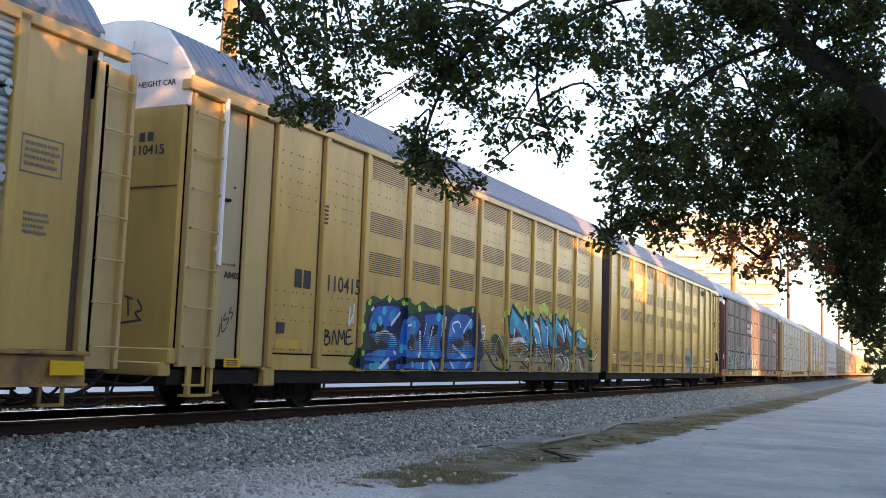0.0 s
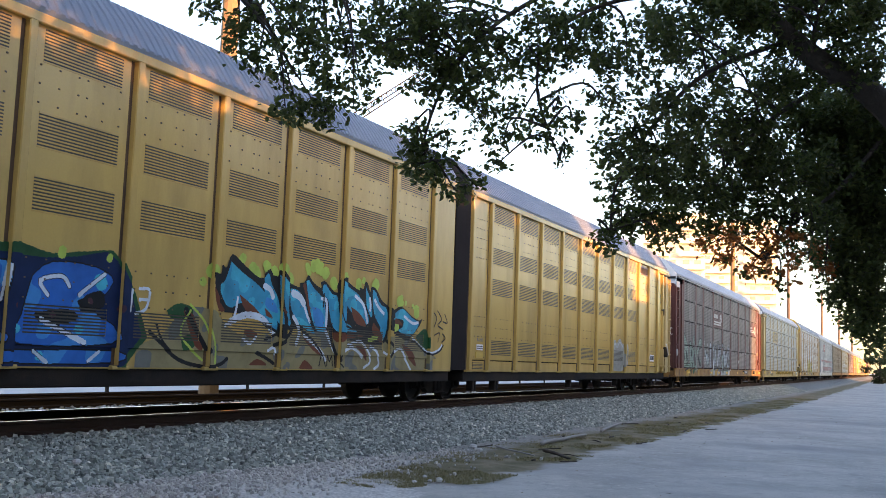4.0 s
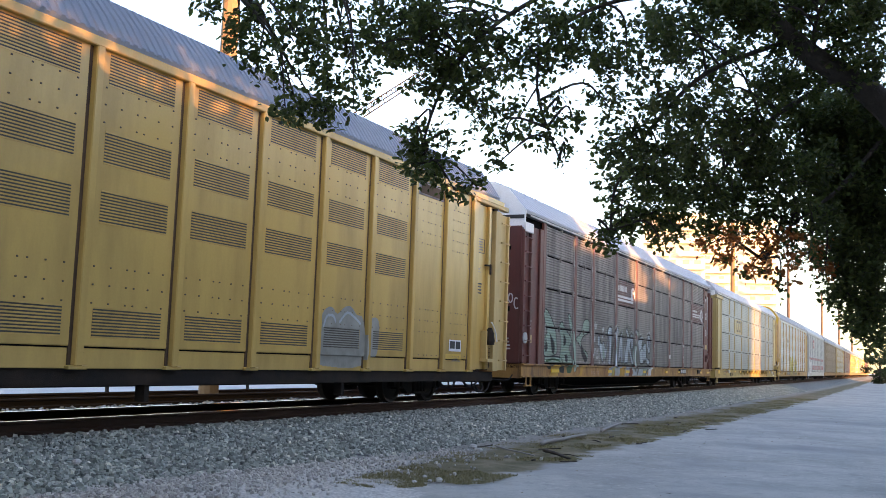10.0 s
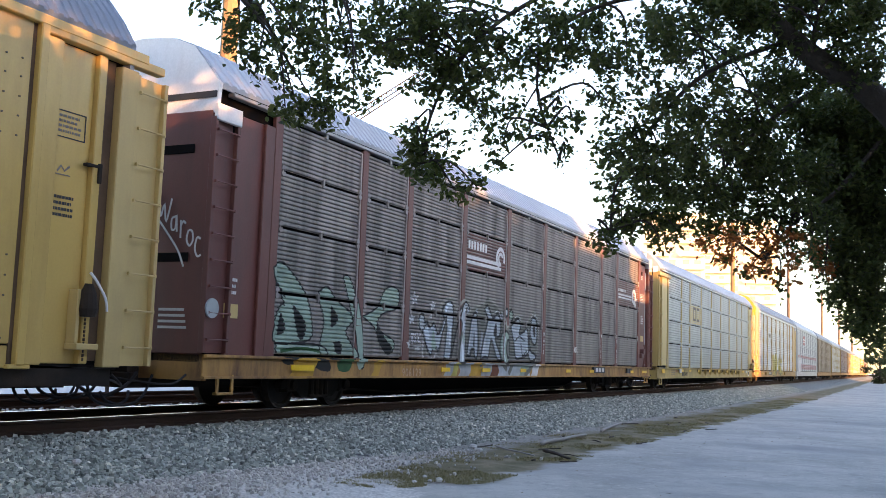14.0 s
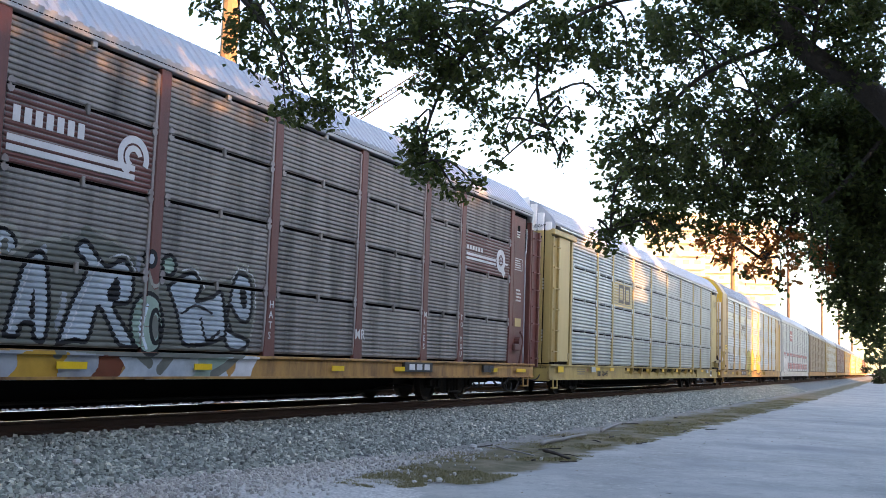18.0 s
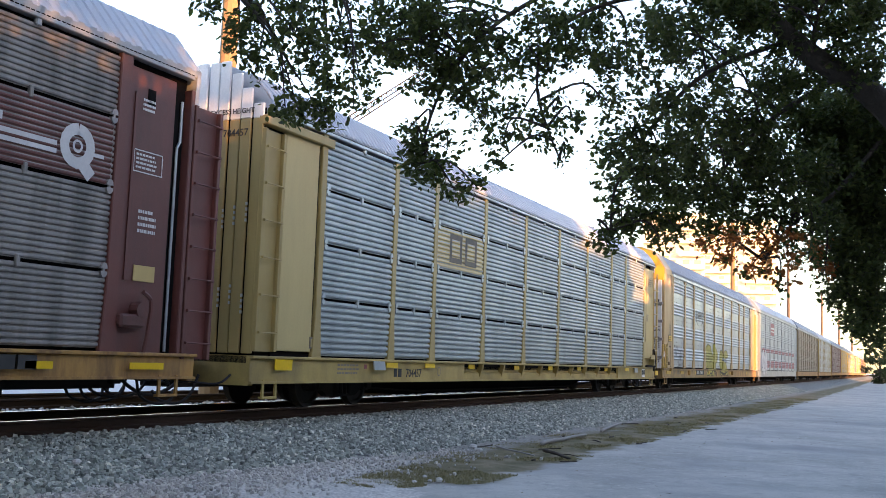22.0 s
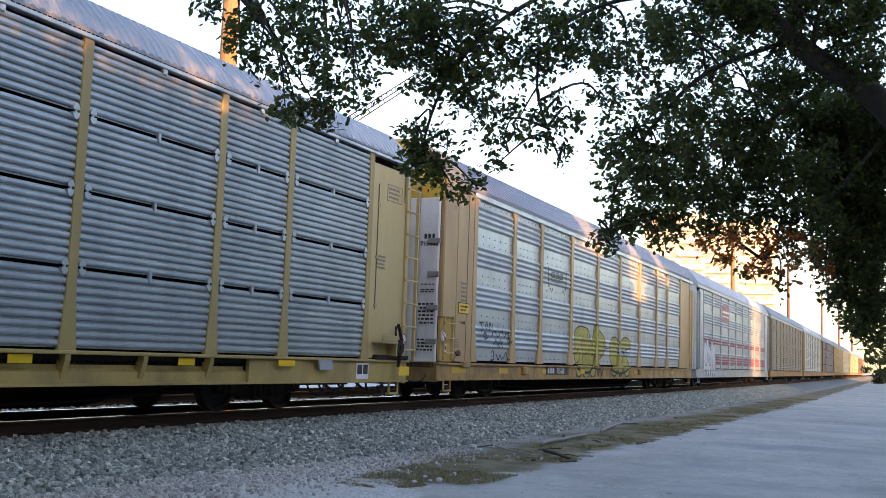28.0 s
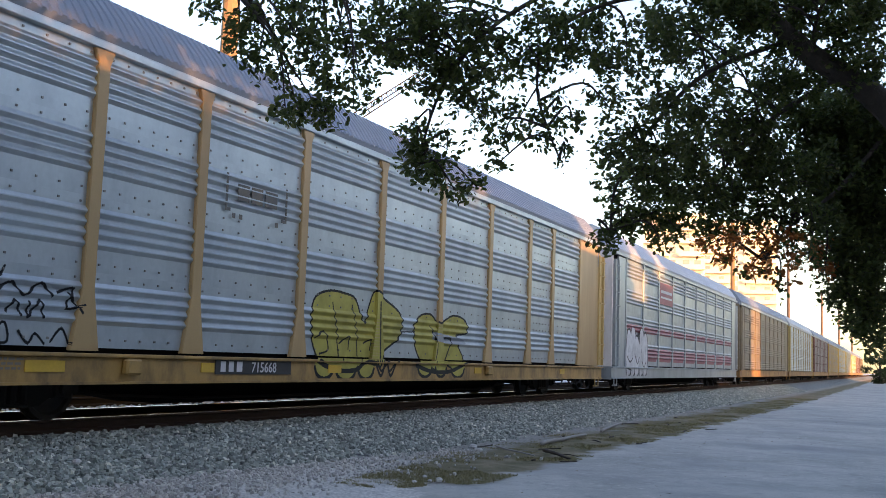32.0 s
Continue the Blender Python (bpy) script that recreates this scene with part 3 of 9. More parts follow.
def post_shape(w, z0, z1, proud, foot=0.0, foot_h=0.7, top=0.0):
    """A side post; foot and top: how far it flares there."""
    levels = [(z0, w / 2 + foot), (z0 + foot_h, w / 2), (z1 - 0.25, w / 2), (z1, w / 2 + top)]
    s = Shape()
    v = []
    for z, hw in levels:
        v += [(-hw, 0.04, z), (-hw, -proud + 0.012, z), (-hw + 0.012, -proud, z), (hw - 0.012, -proud, z), (hw, -proud + 0.012, z), (hw, 0.04, z)]
    f = [(r * 6 + i, r * 6 + i + 1, r * 6 + 7 + i, r * 6 + 6 + i) for r in range(3) for i in range(5)] + [(5, 4, 3, 2, 1, 0), (18, 19, 20, 21, 22, 23)]
    return s.add(v, f)


def stirrup(car, x, z, paint):
    """A hanging step below the corner of a car."""
    s = Shape().box(x, x + 0.05, -0.03, 0.0, z - 0.24, z + 0.04).box(x + 0.36, x + 0.41, -0.03, 0.0, z - 0.24, z + 0.04).box(x, x + 0.41, -0.04, 0.05, z - 0.27, z - 0.23, 0.006)
    part("stirrup_step", s, paint, car)


def flatcar(car, L, paint, z0=0.50, z1=0.90, ends=(0.9, 0.9), open_from=None, open_to=None):
    """Deck and side sills of the flat car below the rack."""
    part("deck", Shape().box(ends[0], L - ends[1], 0.06, 3.04, z1 - 0.12, z1 - 0.01), M["under"], car)
    s = Shape()
    for a, b in ((ends[0], L - ends[1]),) if open_from is None else ((ends[0], open_from), (open_to, L - ends[1])):
        s.box(a, b, -0.02, 0.06, z0, z1 - 0.05, 0.01)
    s.box(ends[0], L - ends[1], -0.08, 0.10, z1 - 0.05, z1, 0.01).box(ends[0], L - ends[1], -0.06, 0.08, z0 - 0.02, z0 + 0.015)
    part("side_sill", s, paint, car, "dirty painted side sill with scuffs")
    part("side_sill", Shape().box(ends[0], L - ends[1], 3.04, 3.12, z0, z1), paint, car)
    part("centre_sill", Shape().box(0.9, L - 0.9, 1.2, 1.9, 0.38, 0.80), M["under"], car)
    belly = Shape()
    prof = [(6.6, 0.80), (6.6, 0.42), (8.4, 0.14), (L - 8.4, 0.14), (L - 6.6, 0.42), (L - 6.6, 0.80)]
    belly.v = [(x, y, z) for y in (1.1, 2.0) for x, z in prof]
    belly.f = [(0, 1, 2, 3, 4, 5), (11, 10, 9, 8, 7, 6)] + [(i, (i + 1) % 6, 6 + (i + 1) % 6, 6 + i) for i in range(6)]
    part("belly_beam", belly, M["dark"], car)
    part("train_pipe", Shape().tube([(6.2, 0.9, 0.34), (9.0, 0.9, 0.22), (L - 9.0, 0.9, 0.22), (L - 6.2, 0.9, 0.34)], 0.025, 6), M["under"], car)
    for x in (ends[0] + 0.35, L - ends[1] - 0.75):
        stirrup(car, x, z0, paint)
    for x in (ends[0], L - ends[1] - 0.12):
        part("end_sill", Shape().box(x, x + 0.12, 0.0, 3.1, z0 - 0.05, z1), paint, car)


def ribbed_sill(car, L, paint, z0, z1, ends, deep0, deep1, ribs):
    """A flat car whose side sill is boxed at the ends and open, with ribs, between them; a deep belly beam below."""
    flatcar(car, L, paint, z0, z1, ends, open_from=deep0, open_to=deep1)
    s = Shape().box(deep0, deep1, 0.10, 0.14, z0, z1 - 0.05).sheet([(0.10, z0 + 0.20), (0.03, z0 + 0.16), (0.03, z0), (0.10, z0)], deep0, deep1)
    part("sill_web", s, paint, car, "recessed sill web")
    rib = Shape()
    prof = [(-0.05, z1 - 0.05), (-0.05, z1 - 0.12), (0.03, z0 + 0.06), (0.10, z0 + 0.06), (0.10, z1 - 0.05)]
    rib.v = [(x, y, z) for x in (-0.045, 0.045) for y, z in prof]
    rib.f = [(4, 3, 2, 1, 0), (5, 6, 7, 8, 9)] + [(i, (i + 1) % 5, 5 + (i + 1) % 5, 5 + i) for i in range(5)]
    rib = rib.mesh("sill_rib")
    for x in ribs:
        part("sill_rib", rib, paint, car, at=(x, 0, 0))


def side_bays(car, posts, seams, panel_mat, post_mat, style, proud=0.06, post_w=0.17, foot=0.06, top=0.0, clips=None, pitch=0.105, ribs=(0.0, 0.50), lugs="galv_white", depth=0.028):
    """Panels between the posts, and the posts."""
    cache = {}
    for a, b in zip(posts[:-1], posts[1:]):
        w = b - a
        for k, (za, zb) in enumerate(zip(seams[:-1], seams[1:])):
            key = (round(w, 2), k)
            if key not in cache:
                if style == "ribbed":
                    cache[key] = corrugated(w, zb - za, 0.145, 0.044, [ribs]).mesh("panel")
                else:
                    cache[key] = corrugated(w, zb - za - 0.045, pitch, depth).mesh("panel")
            part("panel", cache[key], panel_mat, car, at=(a, 0.03, za + 0.02))
            if clips and k > 0:
                c = Shape().box(-0.03, 0.03, -0.03, 0.03, -0.09, 0.06, 0.01).mesh("clip") if "clip" not in cache else cache["clip"]
                cache["clip"] = c
                part("clip", c, clips, car, at=(a + w / 2, 0.0, za))
                r = cache.get("lug")
                if r is None:
                    r = Shape()
                    for q in (-1, 1):
                        arch = [(0.058 * math.cos(m * math.pi / 6), 0.018 + 0.085 * math.sin(m * math.pi / 6)) for m in range(7)]
                        r.add([(x, y, q * z) for y in (0.02, -0.034) for x, z in arch], [tuple(range(6, -1, -1)), tuple(range(7, 14))] + [(m, (m + 1) % 7, 7 + (m + 1) % 7, 7 + m) for m in range(7)])
                    r.box(-0.02, 0.02, -0.028, 0.0, -0.03, 0.03, 0.006)
                    r = cache["lug"] = r.mesh("lug")
                for x in (a + post_w / 2 + 0.06, b - post_w / 2 - 0.06):
                    part("lug", r, M[lugs], car, at=(x, 0.0, za))
    pm = post_shape(post_w, seams[0] - 0.02, seams[-1] + 0.06, proud, foot, 0.8, top).mesh("post")
    for x in posts:
        part("post", pm, post_mat, car, at=(x, 0.0, 0.0))


def far_wall(car, x0, x1, z0, z1, material):
    part("far_side_wall", Shape().box(x0, x1, 3.02, 3.10, z0, z1), material, car)


def eave(car, x0, x1, material, z0=4.90, z1=5.02):
    s = Shape().box(x0, x1, -0.06, 0.08, z0, z1, 0.012)
    part("top_rail", s, material, car)
    part("top_rail", Shape().box(x0, x1, 3.02, 3.16, z0, z1), material, car)


def slotted_eave(car, x0, x1, material, posts):
    """A narrow rail over a dark slot, with a beaded joint under the roof sheets."""
    eave(car, x0, x1, material, 4.945, 5.012)
    joint = Shape()
    for i in range(int((x1 - x0) / 0.08)):
        joint.box(x0 + 0.08 * i, x0 + 0.08 * i + 0.055, -0.064, -0.055, 5.004, 5.016)
    tagged(part("rail_joint", joint, M["dark"], car), kind="stuff")
    tab = Shape().box(-0.045, 0.045, -0.04, 0.03, 4.86, 4.97, 0.012).mesh("tab")
    for a, b in zip(posts[:-1], posts[1:]):
        part("tab", tab, material, car, at=((a + b) / 2 + 0.02, 0.0, 0.0))


def vent_mesh(w, h, slots=12):
    """A screen of slats before a dark sheet that has the slots' shade in its colour."""
    s = Shape()
    p = h / slots
    for i in range(slots + 1):
        s.box(0, w, -0.006, 0.016, i * p - 0.25 * p, i * p + 0.25 * p)
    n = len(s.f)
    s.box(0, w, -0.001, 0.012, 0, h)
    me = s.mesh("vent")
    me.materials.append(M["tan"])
    me.materials.append(M["slot_shade"])
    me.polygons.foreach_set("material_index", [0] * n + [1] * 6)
    return me


def bolt_rows(w, zs):
    """Rows of bolt heads on one panel, paired at its middle stiffener."""
    s = Shape()
    for z in zs:
        for k in (0.075, 0.26, 0.45, 0.54, 0.71, 0.89):
            x = w * k
            s.box(x - 0.017, x + 0.017, -0.012, 0.0, z - 0.012, z + 0.012, 0.005)
    return s.mesh("bolts")


def vented_unit(car, posts, tail_open, vents_from, vents_to):
    """Side of an articulated unit: flat panels with slotted vents between narrow posts."""
    cache = {}
    zv = [(1.11, 9), (2.61, 10), (3.40, 10), (4.46, 10)]
    for i, (a, b) in enumerate(zip(posts[:-1], posts[1:])):
        w = round(b - a - 0.20, 2)
        has = vents_from <= i < vents_to
        if w not in cache:
            cache[w] = (Shape().box(0, w, 0.0, 0.06, 0.985, 4.95, 0.012).mesh("panel"), Shape().box(0, w, 0.022, 0.06, 0.70, 0.962, 0.008).mesh("sill_plate"),
                        {n: vent_mesh(w - 0.32, 0.042 * n, n) for n in (9, 10)}, bolt_rows(w, (1.55, 1.79, 2.03, 3.94, 4.18, 4.41)), bolt_rows(w, (1.05, 1.55, 1.79, 2.03, 3.46, 3.70, 3.94, 4.18, 4.41)),
                        Shape().box(0.03, w - 0.03, -0.006, 0.05, 0.964, 0.985).mesh("sill_gap"))
        panel, sill, vents, bolts, bolts2, gap = cache[w]
        p = part("panel", panel, M["tan"], car, at=(a + 0.10, 0.02, 0))
        # near-black strip put in for the shade of the sill gap
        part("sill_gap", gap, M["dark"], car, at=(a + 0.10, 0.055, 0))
        part("sill_plate", sill, M["tan"], car, at=(a + 0.10, 0.02, 0))
        tagged(part("bolts", bolts if has else bolts2, M["bolt"], p), kind="stuff")
        if has:
            for z0, n in zv:
                part("vent", vents[n], M["vent"], p, "slotted vent screen", at=(0.16, 0.0, z0))
    post = Shape().box(-0.10, -0.045, 0.03, 0.07, 0.72, 4.98)
    dark = post.mesh("groove")
    hat = Shape().box(-0.04, 0.095, -0.055, 0.05, 0.735, 4.95, 0.015).box(-0.13, 0.20, -0.03, 0.06, 0.69, 0.745, 0.012).mesh("post")
    for x in posts:
        q = part("post", hat, M["tan"], car, at=(x, 0.0, 0.0))
        part("groove", dark, M["tan_dirt"], q)


M["vent"] = M["tan"]
M["slot_shade"] = shader("vent_slot_shade", (0.07, 0.065, 0.05), 0.8, bump=0)
M["tan_dirt"] = shader("rusty_seam", (0.12, 0.07, 0.035), 0.8, stain=(0.03, 0.02, 0.015), stain_amount=0.7)


def car_leading():
    """The car ahead of the articulated pair: only its tail comes into view."""
    L = 28.6
    car = new_car("autorack_car", "tan yellow autorack with ladder and rusty door seam at its tail")
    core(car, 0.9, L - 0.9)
    flatcar(car, L, M["deck_yellow"], 0.50, 0.92)
    side_bays(car, [3.2 + 2.65 * i for i in range(9)] + [L - 2.30], [0.94, 1.99, 2.97, 4.0, 4.88], M["galv"], M["tan"], "corrugated", clips=M["galv_white"])
    part("end_panel", Shape().box(L - 2.22, L - 1.22, 0.02, 0.08, 0.92, 4.90, 0.01), M["tan"], car)
    part("door_seam", Shape().box(L - 1.20, L - 1.10, 0.05, 0.12, 0.9, 4.75), M["tan_dirt"], car)
    part("end_panel", Shape().box(0.9, 3.1, 0.02, 0.08, 0.92, 4.90, 0.01), M["tan"], car)
    part("end_post", Shape().box(L - 1.08, L - 0.86, -0.05, 0.10, 0.86, 4.72, 0.012), M["tan_light"], car)
    ladder(car, L - 0.92, L - 0.42, 0.70, 4.70, 7, M["tan_light"])
    eave(car, 0.8, L - 0.52, M["tan"], 4.84, 5.00)
    roof(car, 0.7, L - 1.0, M["roof"])
    roof_end(car, L - 1.0, M["galv_white"], 1)
    far_wall(car, 0.9, L - 0.9, 0.9, 4.95, M["tan"])
    bars("data_panel", L - 2.10, 3.12, 0.54, 0.34, 4, M["print_faded"], car, 0.012, 3)
    fr = Shape()
    for x0, x1, z0, z1 in ((2.16, 1.50, 3.05, 3.07), (2.16, 1.50, 3.50, 3.52), (2.16, 2.14, 3.07, 3.50), (1.52, 1.50, 3.07, 3.50)):
        fr.box(L - x0, L - x1, 0.014, 0.018, z0, z1)
    part("data_frame", fr, M["print_faded"], car)
    bars("small_print", L - 2.05, 2.30, 0.40, 0.30, 4, M["print_faded"], car, 0.012, 8)
    coupler(car, L, 1)
    part("reflector", Shape().box(L - 1.55, L - 1.0, -0.085, -0.075, 0.62, 0.80), M["reflector"], car)
    CARS.append((car, 11.28 - L, running_gear(car, [5.0, L - 5.0])))


def car_articulated():
    """Two tan units over a shared truck, with black bellows between them."""
    u0 = 10.83
    car = new_car("articulated_autorack", "tan articulated autorack unit with blue graffiti and slotted vents")
    L = 33.50 - u0
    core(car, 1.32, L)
    posts = [x - u0 for x in (14.33, 15.84, 17.34, 19.22, 21.08, 22.95, 24.85, 26.70, 28.60, 30.50, 32.30)]
    POSTS["blue"] = posts
    vented_unit(car, posts, True, 2, 10)
    part("panel", Shape().box(posts[-1] + 0.1, L, 0.02, 0.08, 0.70, 4.95, 0.012), M["tan"], car)
    part("end_panel", Shape().box(2.12, 2.75, 0.08, 0.14, 0.86, 4.80, 0.01), M["tan_grey"], car, "greyish faded door panel")
    pipe = Shape().tube([(2.02, -0.075, 4.86), (2.02, -0.075, 2.28)], 0.042, 8).box(1.96, 2.08, -0.06, 0.02, 4.62, 4.68).box(1.96, 2.08, -0.06, 0.02, 2.5, 2.56)
    part("door_pipe", pipe, M["white"], car, "white vertical pipe beside the ladder")
    part("latch", Shape().box(2.22, 2.34, 0.02, 0.08, 3.30, 3.35, 0.006).tube([(2.30, 0.04, 3.32), (2.30, -0.02, 3.32)], 0.03, 8), M["under"], car)
    for x, z in ((2.25, 2.36), (2.25, 3.05), (2.52, 3.56), (2.60, 2.34)):
        part("bolt_head", Shape().tube([(x, 0.08, z), (x, 0.062, z)], 0.02, 6), M["bolt"], car)
    part("corner_panel", Shape().box(2.75, 3.40, -0.0, 0.08, 0.74, 4.80, 0.03), M["tan_light"], car)
    part("end_post", Shape().box(2.0, 2.12, -0.055, 0.10, 0.72, 4.72, 0.012), M["tan_light"], car)
    ladder(car, 1.34, 1.98, 0.74, 4.78, 7, M["tan_light"])
    part("end_wall", Shape().box(1.18, 1.28, 0.05, 3.05, 0.95, 4.60, 0.02), M["tan"], car)
    part("end_rib", Shape().box(1.165, 1.18, 0.1, 3.0, 3.36, 3.38), M["tan_dirt"], car)
    s = Shape().box(1.12, 1.30, 0.0, 3.1, 0.78, 1.0, 0.02).box(1.0, 1.25, 0.05, 3.05, 0.60, 0.80, 0.02)
    part("end_sill", s, M["tan"], car)
    roof_end(car, 1.19, M["white"], -1, floor=4.58, label="white-painted upper end")
    eave(car, 1.2, L + 0.02, M["tan"], 4.90, 5.03)
    part("top_rail_end", Shape().box(1.15, 3.4, -0.09, 0.10, 4.80, 4.96, 0.015), M["tan_light"], car)
    roof(car, 1.26, L, M["roof"])
    part("roof_gusset", Shape().sheet([(-0.02, 5.03), (0.12, 5.28), (0.16, 5.28), (0.04, 5.03)], 1.3, 2.6, cap=True), M["roof"], car)
    far_wall(car, 1.2, L, 0.75, 4.95, M["tan"])
    part("underframe", Shape().box(1.2, L, 0.08, 3.0, 0.48, 0.70), M["under"], car)
    part("centre_sill", Shape().box(0.9, L, 1.2, 1.9, 0.40, 0.70), M["under"], car)
    part("step", Shape().box(1.55, 1.62, -0.02, 0.05, 0.30, 0.74).box(2.05, 2.12, -0.02, 0.05, 0.30, 0.74).box(1.55, 2.12, -0.02, 0.16, 0.30, 0.34), M["tan"], car)
    part("jacking_pad", Shape().box(3.42, 3.72, -0.03, 0.2, 0.44, 0.72, 0.02), M["tan"], car)
    bel = Shape()
    n = 12
    ys = [p for p in ROOF[1:-1]]
    ring = [(0.02, 0.74)] + [(y * 0.98 + 0.03, z - 0.06) for y, z in ys] + [(3.08, 0.74)]
    for i in range(n + 1):
        x = L + 0.80 * i / n
        o = 0.09 if i % 2 else 0.0
        bel.v += [(x, y + (o if y < 1.5 else -o), z - (o if z > 4 else 0)) for y, z in ring]
    k = len(ring)
    bel.f = [(i * k + j, (i + 1) * k + j, (i + 1) * k + j + 1, i * k + j + 1) for i in range(n) for j in range(k - 1)]
    part("bellows", bel, M["black"], car, "black ribbed rubber bellows")
    lettering("lettering", "EXCESS HEIGHT CAR", 1.185, 4.90, 0.125, M["print"], car, 1.42, end=True)
    lettering("lettering", "110415", 1.175, 3.86, 0.21, M["print"], car, 1.0, end=True)
    part("railroad_mark", Shape().box(1.170, 1.178, 0.60, 0.70, 4.06, 4.20).box(1.170, 1.178, 0.76, 0.86, 4.06, 4.20), M["print"], car)
    lettering("lettering", "110415", 5.22, 2.14, 0.42, M["print"], car, 0.012)
    part("railroad_mark", Shape().box(4.22, 4.44, 0.008, 0.012, 2.12, 2.44).box(4.50, 4.72, 0.008, 0.012, 2.12, 2.44), M["print"], car)
    lettering("lettering", "A8402", 2.36, 2.12, 0.15, M["print"], car, 0.07)
    bars("small_print", 2.3, 2.30, 0.36, 0.06, 1, M["print_faded"], car, 0.07, 3)
    for k in range(5):
        part("old_lettering", Shape().box(posts[1] - 0.035, posts[1] + 0.09, -0.0585, -0.0565, 3.32 + 0.075 * k, 3.36 + 0.075 * k), M["print"], car)
    part("data_plate", Shape().box(3.76, 3.98, 0.004, 0.014, 1.32, 1.50), M["print"], car)
    end_scrawl(car, 1.176, [[(1.25, 1.85), (1.22, 1.5), (1.28, 1.35)], [(1.05, 1.8), (1.2, 1.62), (1.02, 1.45)], [(0.95, 1.75), (0.78, 1.7)], [(0.88, 1.72), (0.85, 1.45)], [(0.7, 1.7), (0.6, 1.55), (0.72, 1.5), (0.6, 1.38)], [(1.3, 1.3), (0.6, 1.4)]], 0.035, M["print"])
    part("reflector", Shape().box(3.74, 4.44, 0.008, 0.016, 1.06, 1.22), M["gold"], car)
    part("warning_plate", Shape().box(2.38, 2.79, -0.02, 0.0, 0.74, 0.88), M["reflector"], car)
    bars("small_print", 2.42, 0.76, 0.33, 0.10, 3, M["print"], car, -0.021, 71)
    grab = Shape().tube([(1.10, 0.35, 5.20), (1.10, 0.9, 5.42), (1.10, 1.9, 5.46)], 0.016, 6)
    part("grab_iron", grab, M["galv_white"], car)
    part("drain_pipe", Shape().tube([(1.12, 1.05, 5.62), (1.12, 1.05, 5.05)], 0.022, 6), M["galv_white"], car)
    stirrup(car, 1.5, 0.72, M["tan"])
    for pts in ([(2.18, 1.42), (2.24, 1.22), (2.32, 1.24), (2.34, 1.40)], [(2.36, 1.50), (2.40, 1.28), (2.50, 1.36)], [(2.46, 1.58), (2.42, 1.46), (2.54, 1.50), (2.50, 1.38)], [(2.60, 1.68), (2.54, 1.58), (2.64, 1.60), (2.60, 1.48)]):
        part("scrawl", Shape().ribbon(curve_pts(pts, 4), 0.022, 0.074), M["print"], car)
    coupler(car, 0, -1)
    CARS.append((car, u0, running_gear(car, [4.85])))

    c2 = new_car("articulated_autorack", "tan articulated autorack unit with slotted vents and grey patch")
    v0 = 34.30
    L2 = 56.28 - v0
    core(c2, 0.0, L2 - 1.3)
    posts = [x - v0 for x in (34.42, 35.57, 37.45, 39.30, 41.16, 42.98, 44.85, 46.75, 48.55, 50.35, 51.95, 53.45)]
    vented_unit(c2, posts, True, 1, 9)
    eave(c2, 0.0, L2 - 1.0, M["tan"], 4.90, 5.03)
    part("top_rail_end", Shape().box(L2 - 2.75, L2 - 0.66, -0.05, 0.10, 4.82, 4.94, 0.012), M["tan_light"], c2)
    roof(c2, 0.0, L2 - 1.25, M["roof"])
    roof_end(c2, L2 - 1.25, M["roof"], 1)
    far_wall(c2, 0.0, L2 - 1.2, 0.75, 4.95, M["tan"])
    part("underframe", Shape().box(0, L2 - 1.2, 0.08, 3.0, 0.48, 0.70), M["under"], c2)
    for x, w in ((0.70, 0.10), (0.86, 0.03), (2.12, 0.09), (2.25, 0.12), (8.3, 0.10), (13.6, 0.10)):
        part("hanger", Shape().box(x, x + w, 0.12, 0.30, 0.24, 0.48, 0.008), M["under"], c2)
    part("centre_sill", Shape().box(0, L2 - 0.9, 1.2, 1.9, 0.40, 0.70), M["under"], c2)
    part("end_panel", Shape().box(L2 - 2.73, L2 - 1.86, 0.06, 0.12, 0.76, 4.80, 0.01), M["tan"], c2)
    part("end_post", Shape().box(L2 - 1.86, L2 - 1.72, -0.02, 0.10, 0.76, 4.80, 0.012), M["tan"], c2)
    part("door_seam", Shape().box(L2 - 1.72, L2 - 1.48, 0.08, 0.14, 0.8, 4.8), M["tan_dirt"], c2)
    part("end_post", Shape().box(L2 - 1.48, L2 - 1.16, -0.05, 0.10, 0.72, 4.75, 0.012), M["tan_light"], c2)
    ladder(c2, L2 - 1.14, L2 - 0.62, 0.74, 4.72, 8, M["tan_light"])
    part("door_post", Shape().box(19.24, 19.50, -0.03, 0.06, 0.74, 4.80, 0.015), M["tan"], c2)
    bell = Shape().tube([(20.10, -0.12, 1.78), (20.10, -0.12, 1.66), (20.10, -0.12, 1.46), (20.10, -0.12, 1.36)], [0.05, 0.10, 0.13, 0.11], 12)
    bell.box(20.02, 20.18, -0.12, 0.06, 1.52, 1.60)
    brake = part("hand_brake", bell, M["under"], c2, "dark bell-shaped hand brake housing with a chain")
    chain = Shape()
    for k in range(12):
        chain.box(20.055 + 0.006 * (k % 2), 20.085 + 0.006 * (k % 2), -0.135 + 0.01 * (k % 2), -0.115, 1.35 - 0.05 * k, 1.39 - 0.05 * k, 0.004)
    part("chain", chain, M["rust"], brake)
    part("lever", Shape().tube(curve_pts([(20.06, -0.17, 1.92), (20.16, -0.20, 1.80), (20.32, -0.20, 1.60), (20.36, -0.20, 1.44)], 4), 0.018, 6), M["white"], brake, "white brake lever")
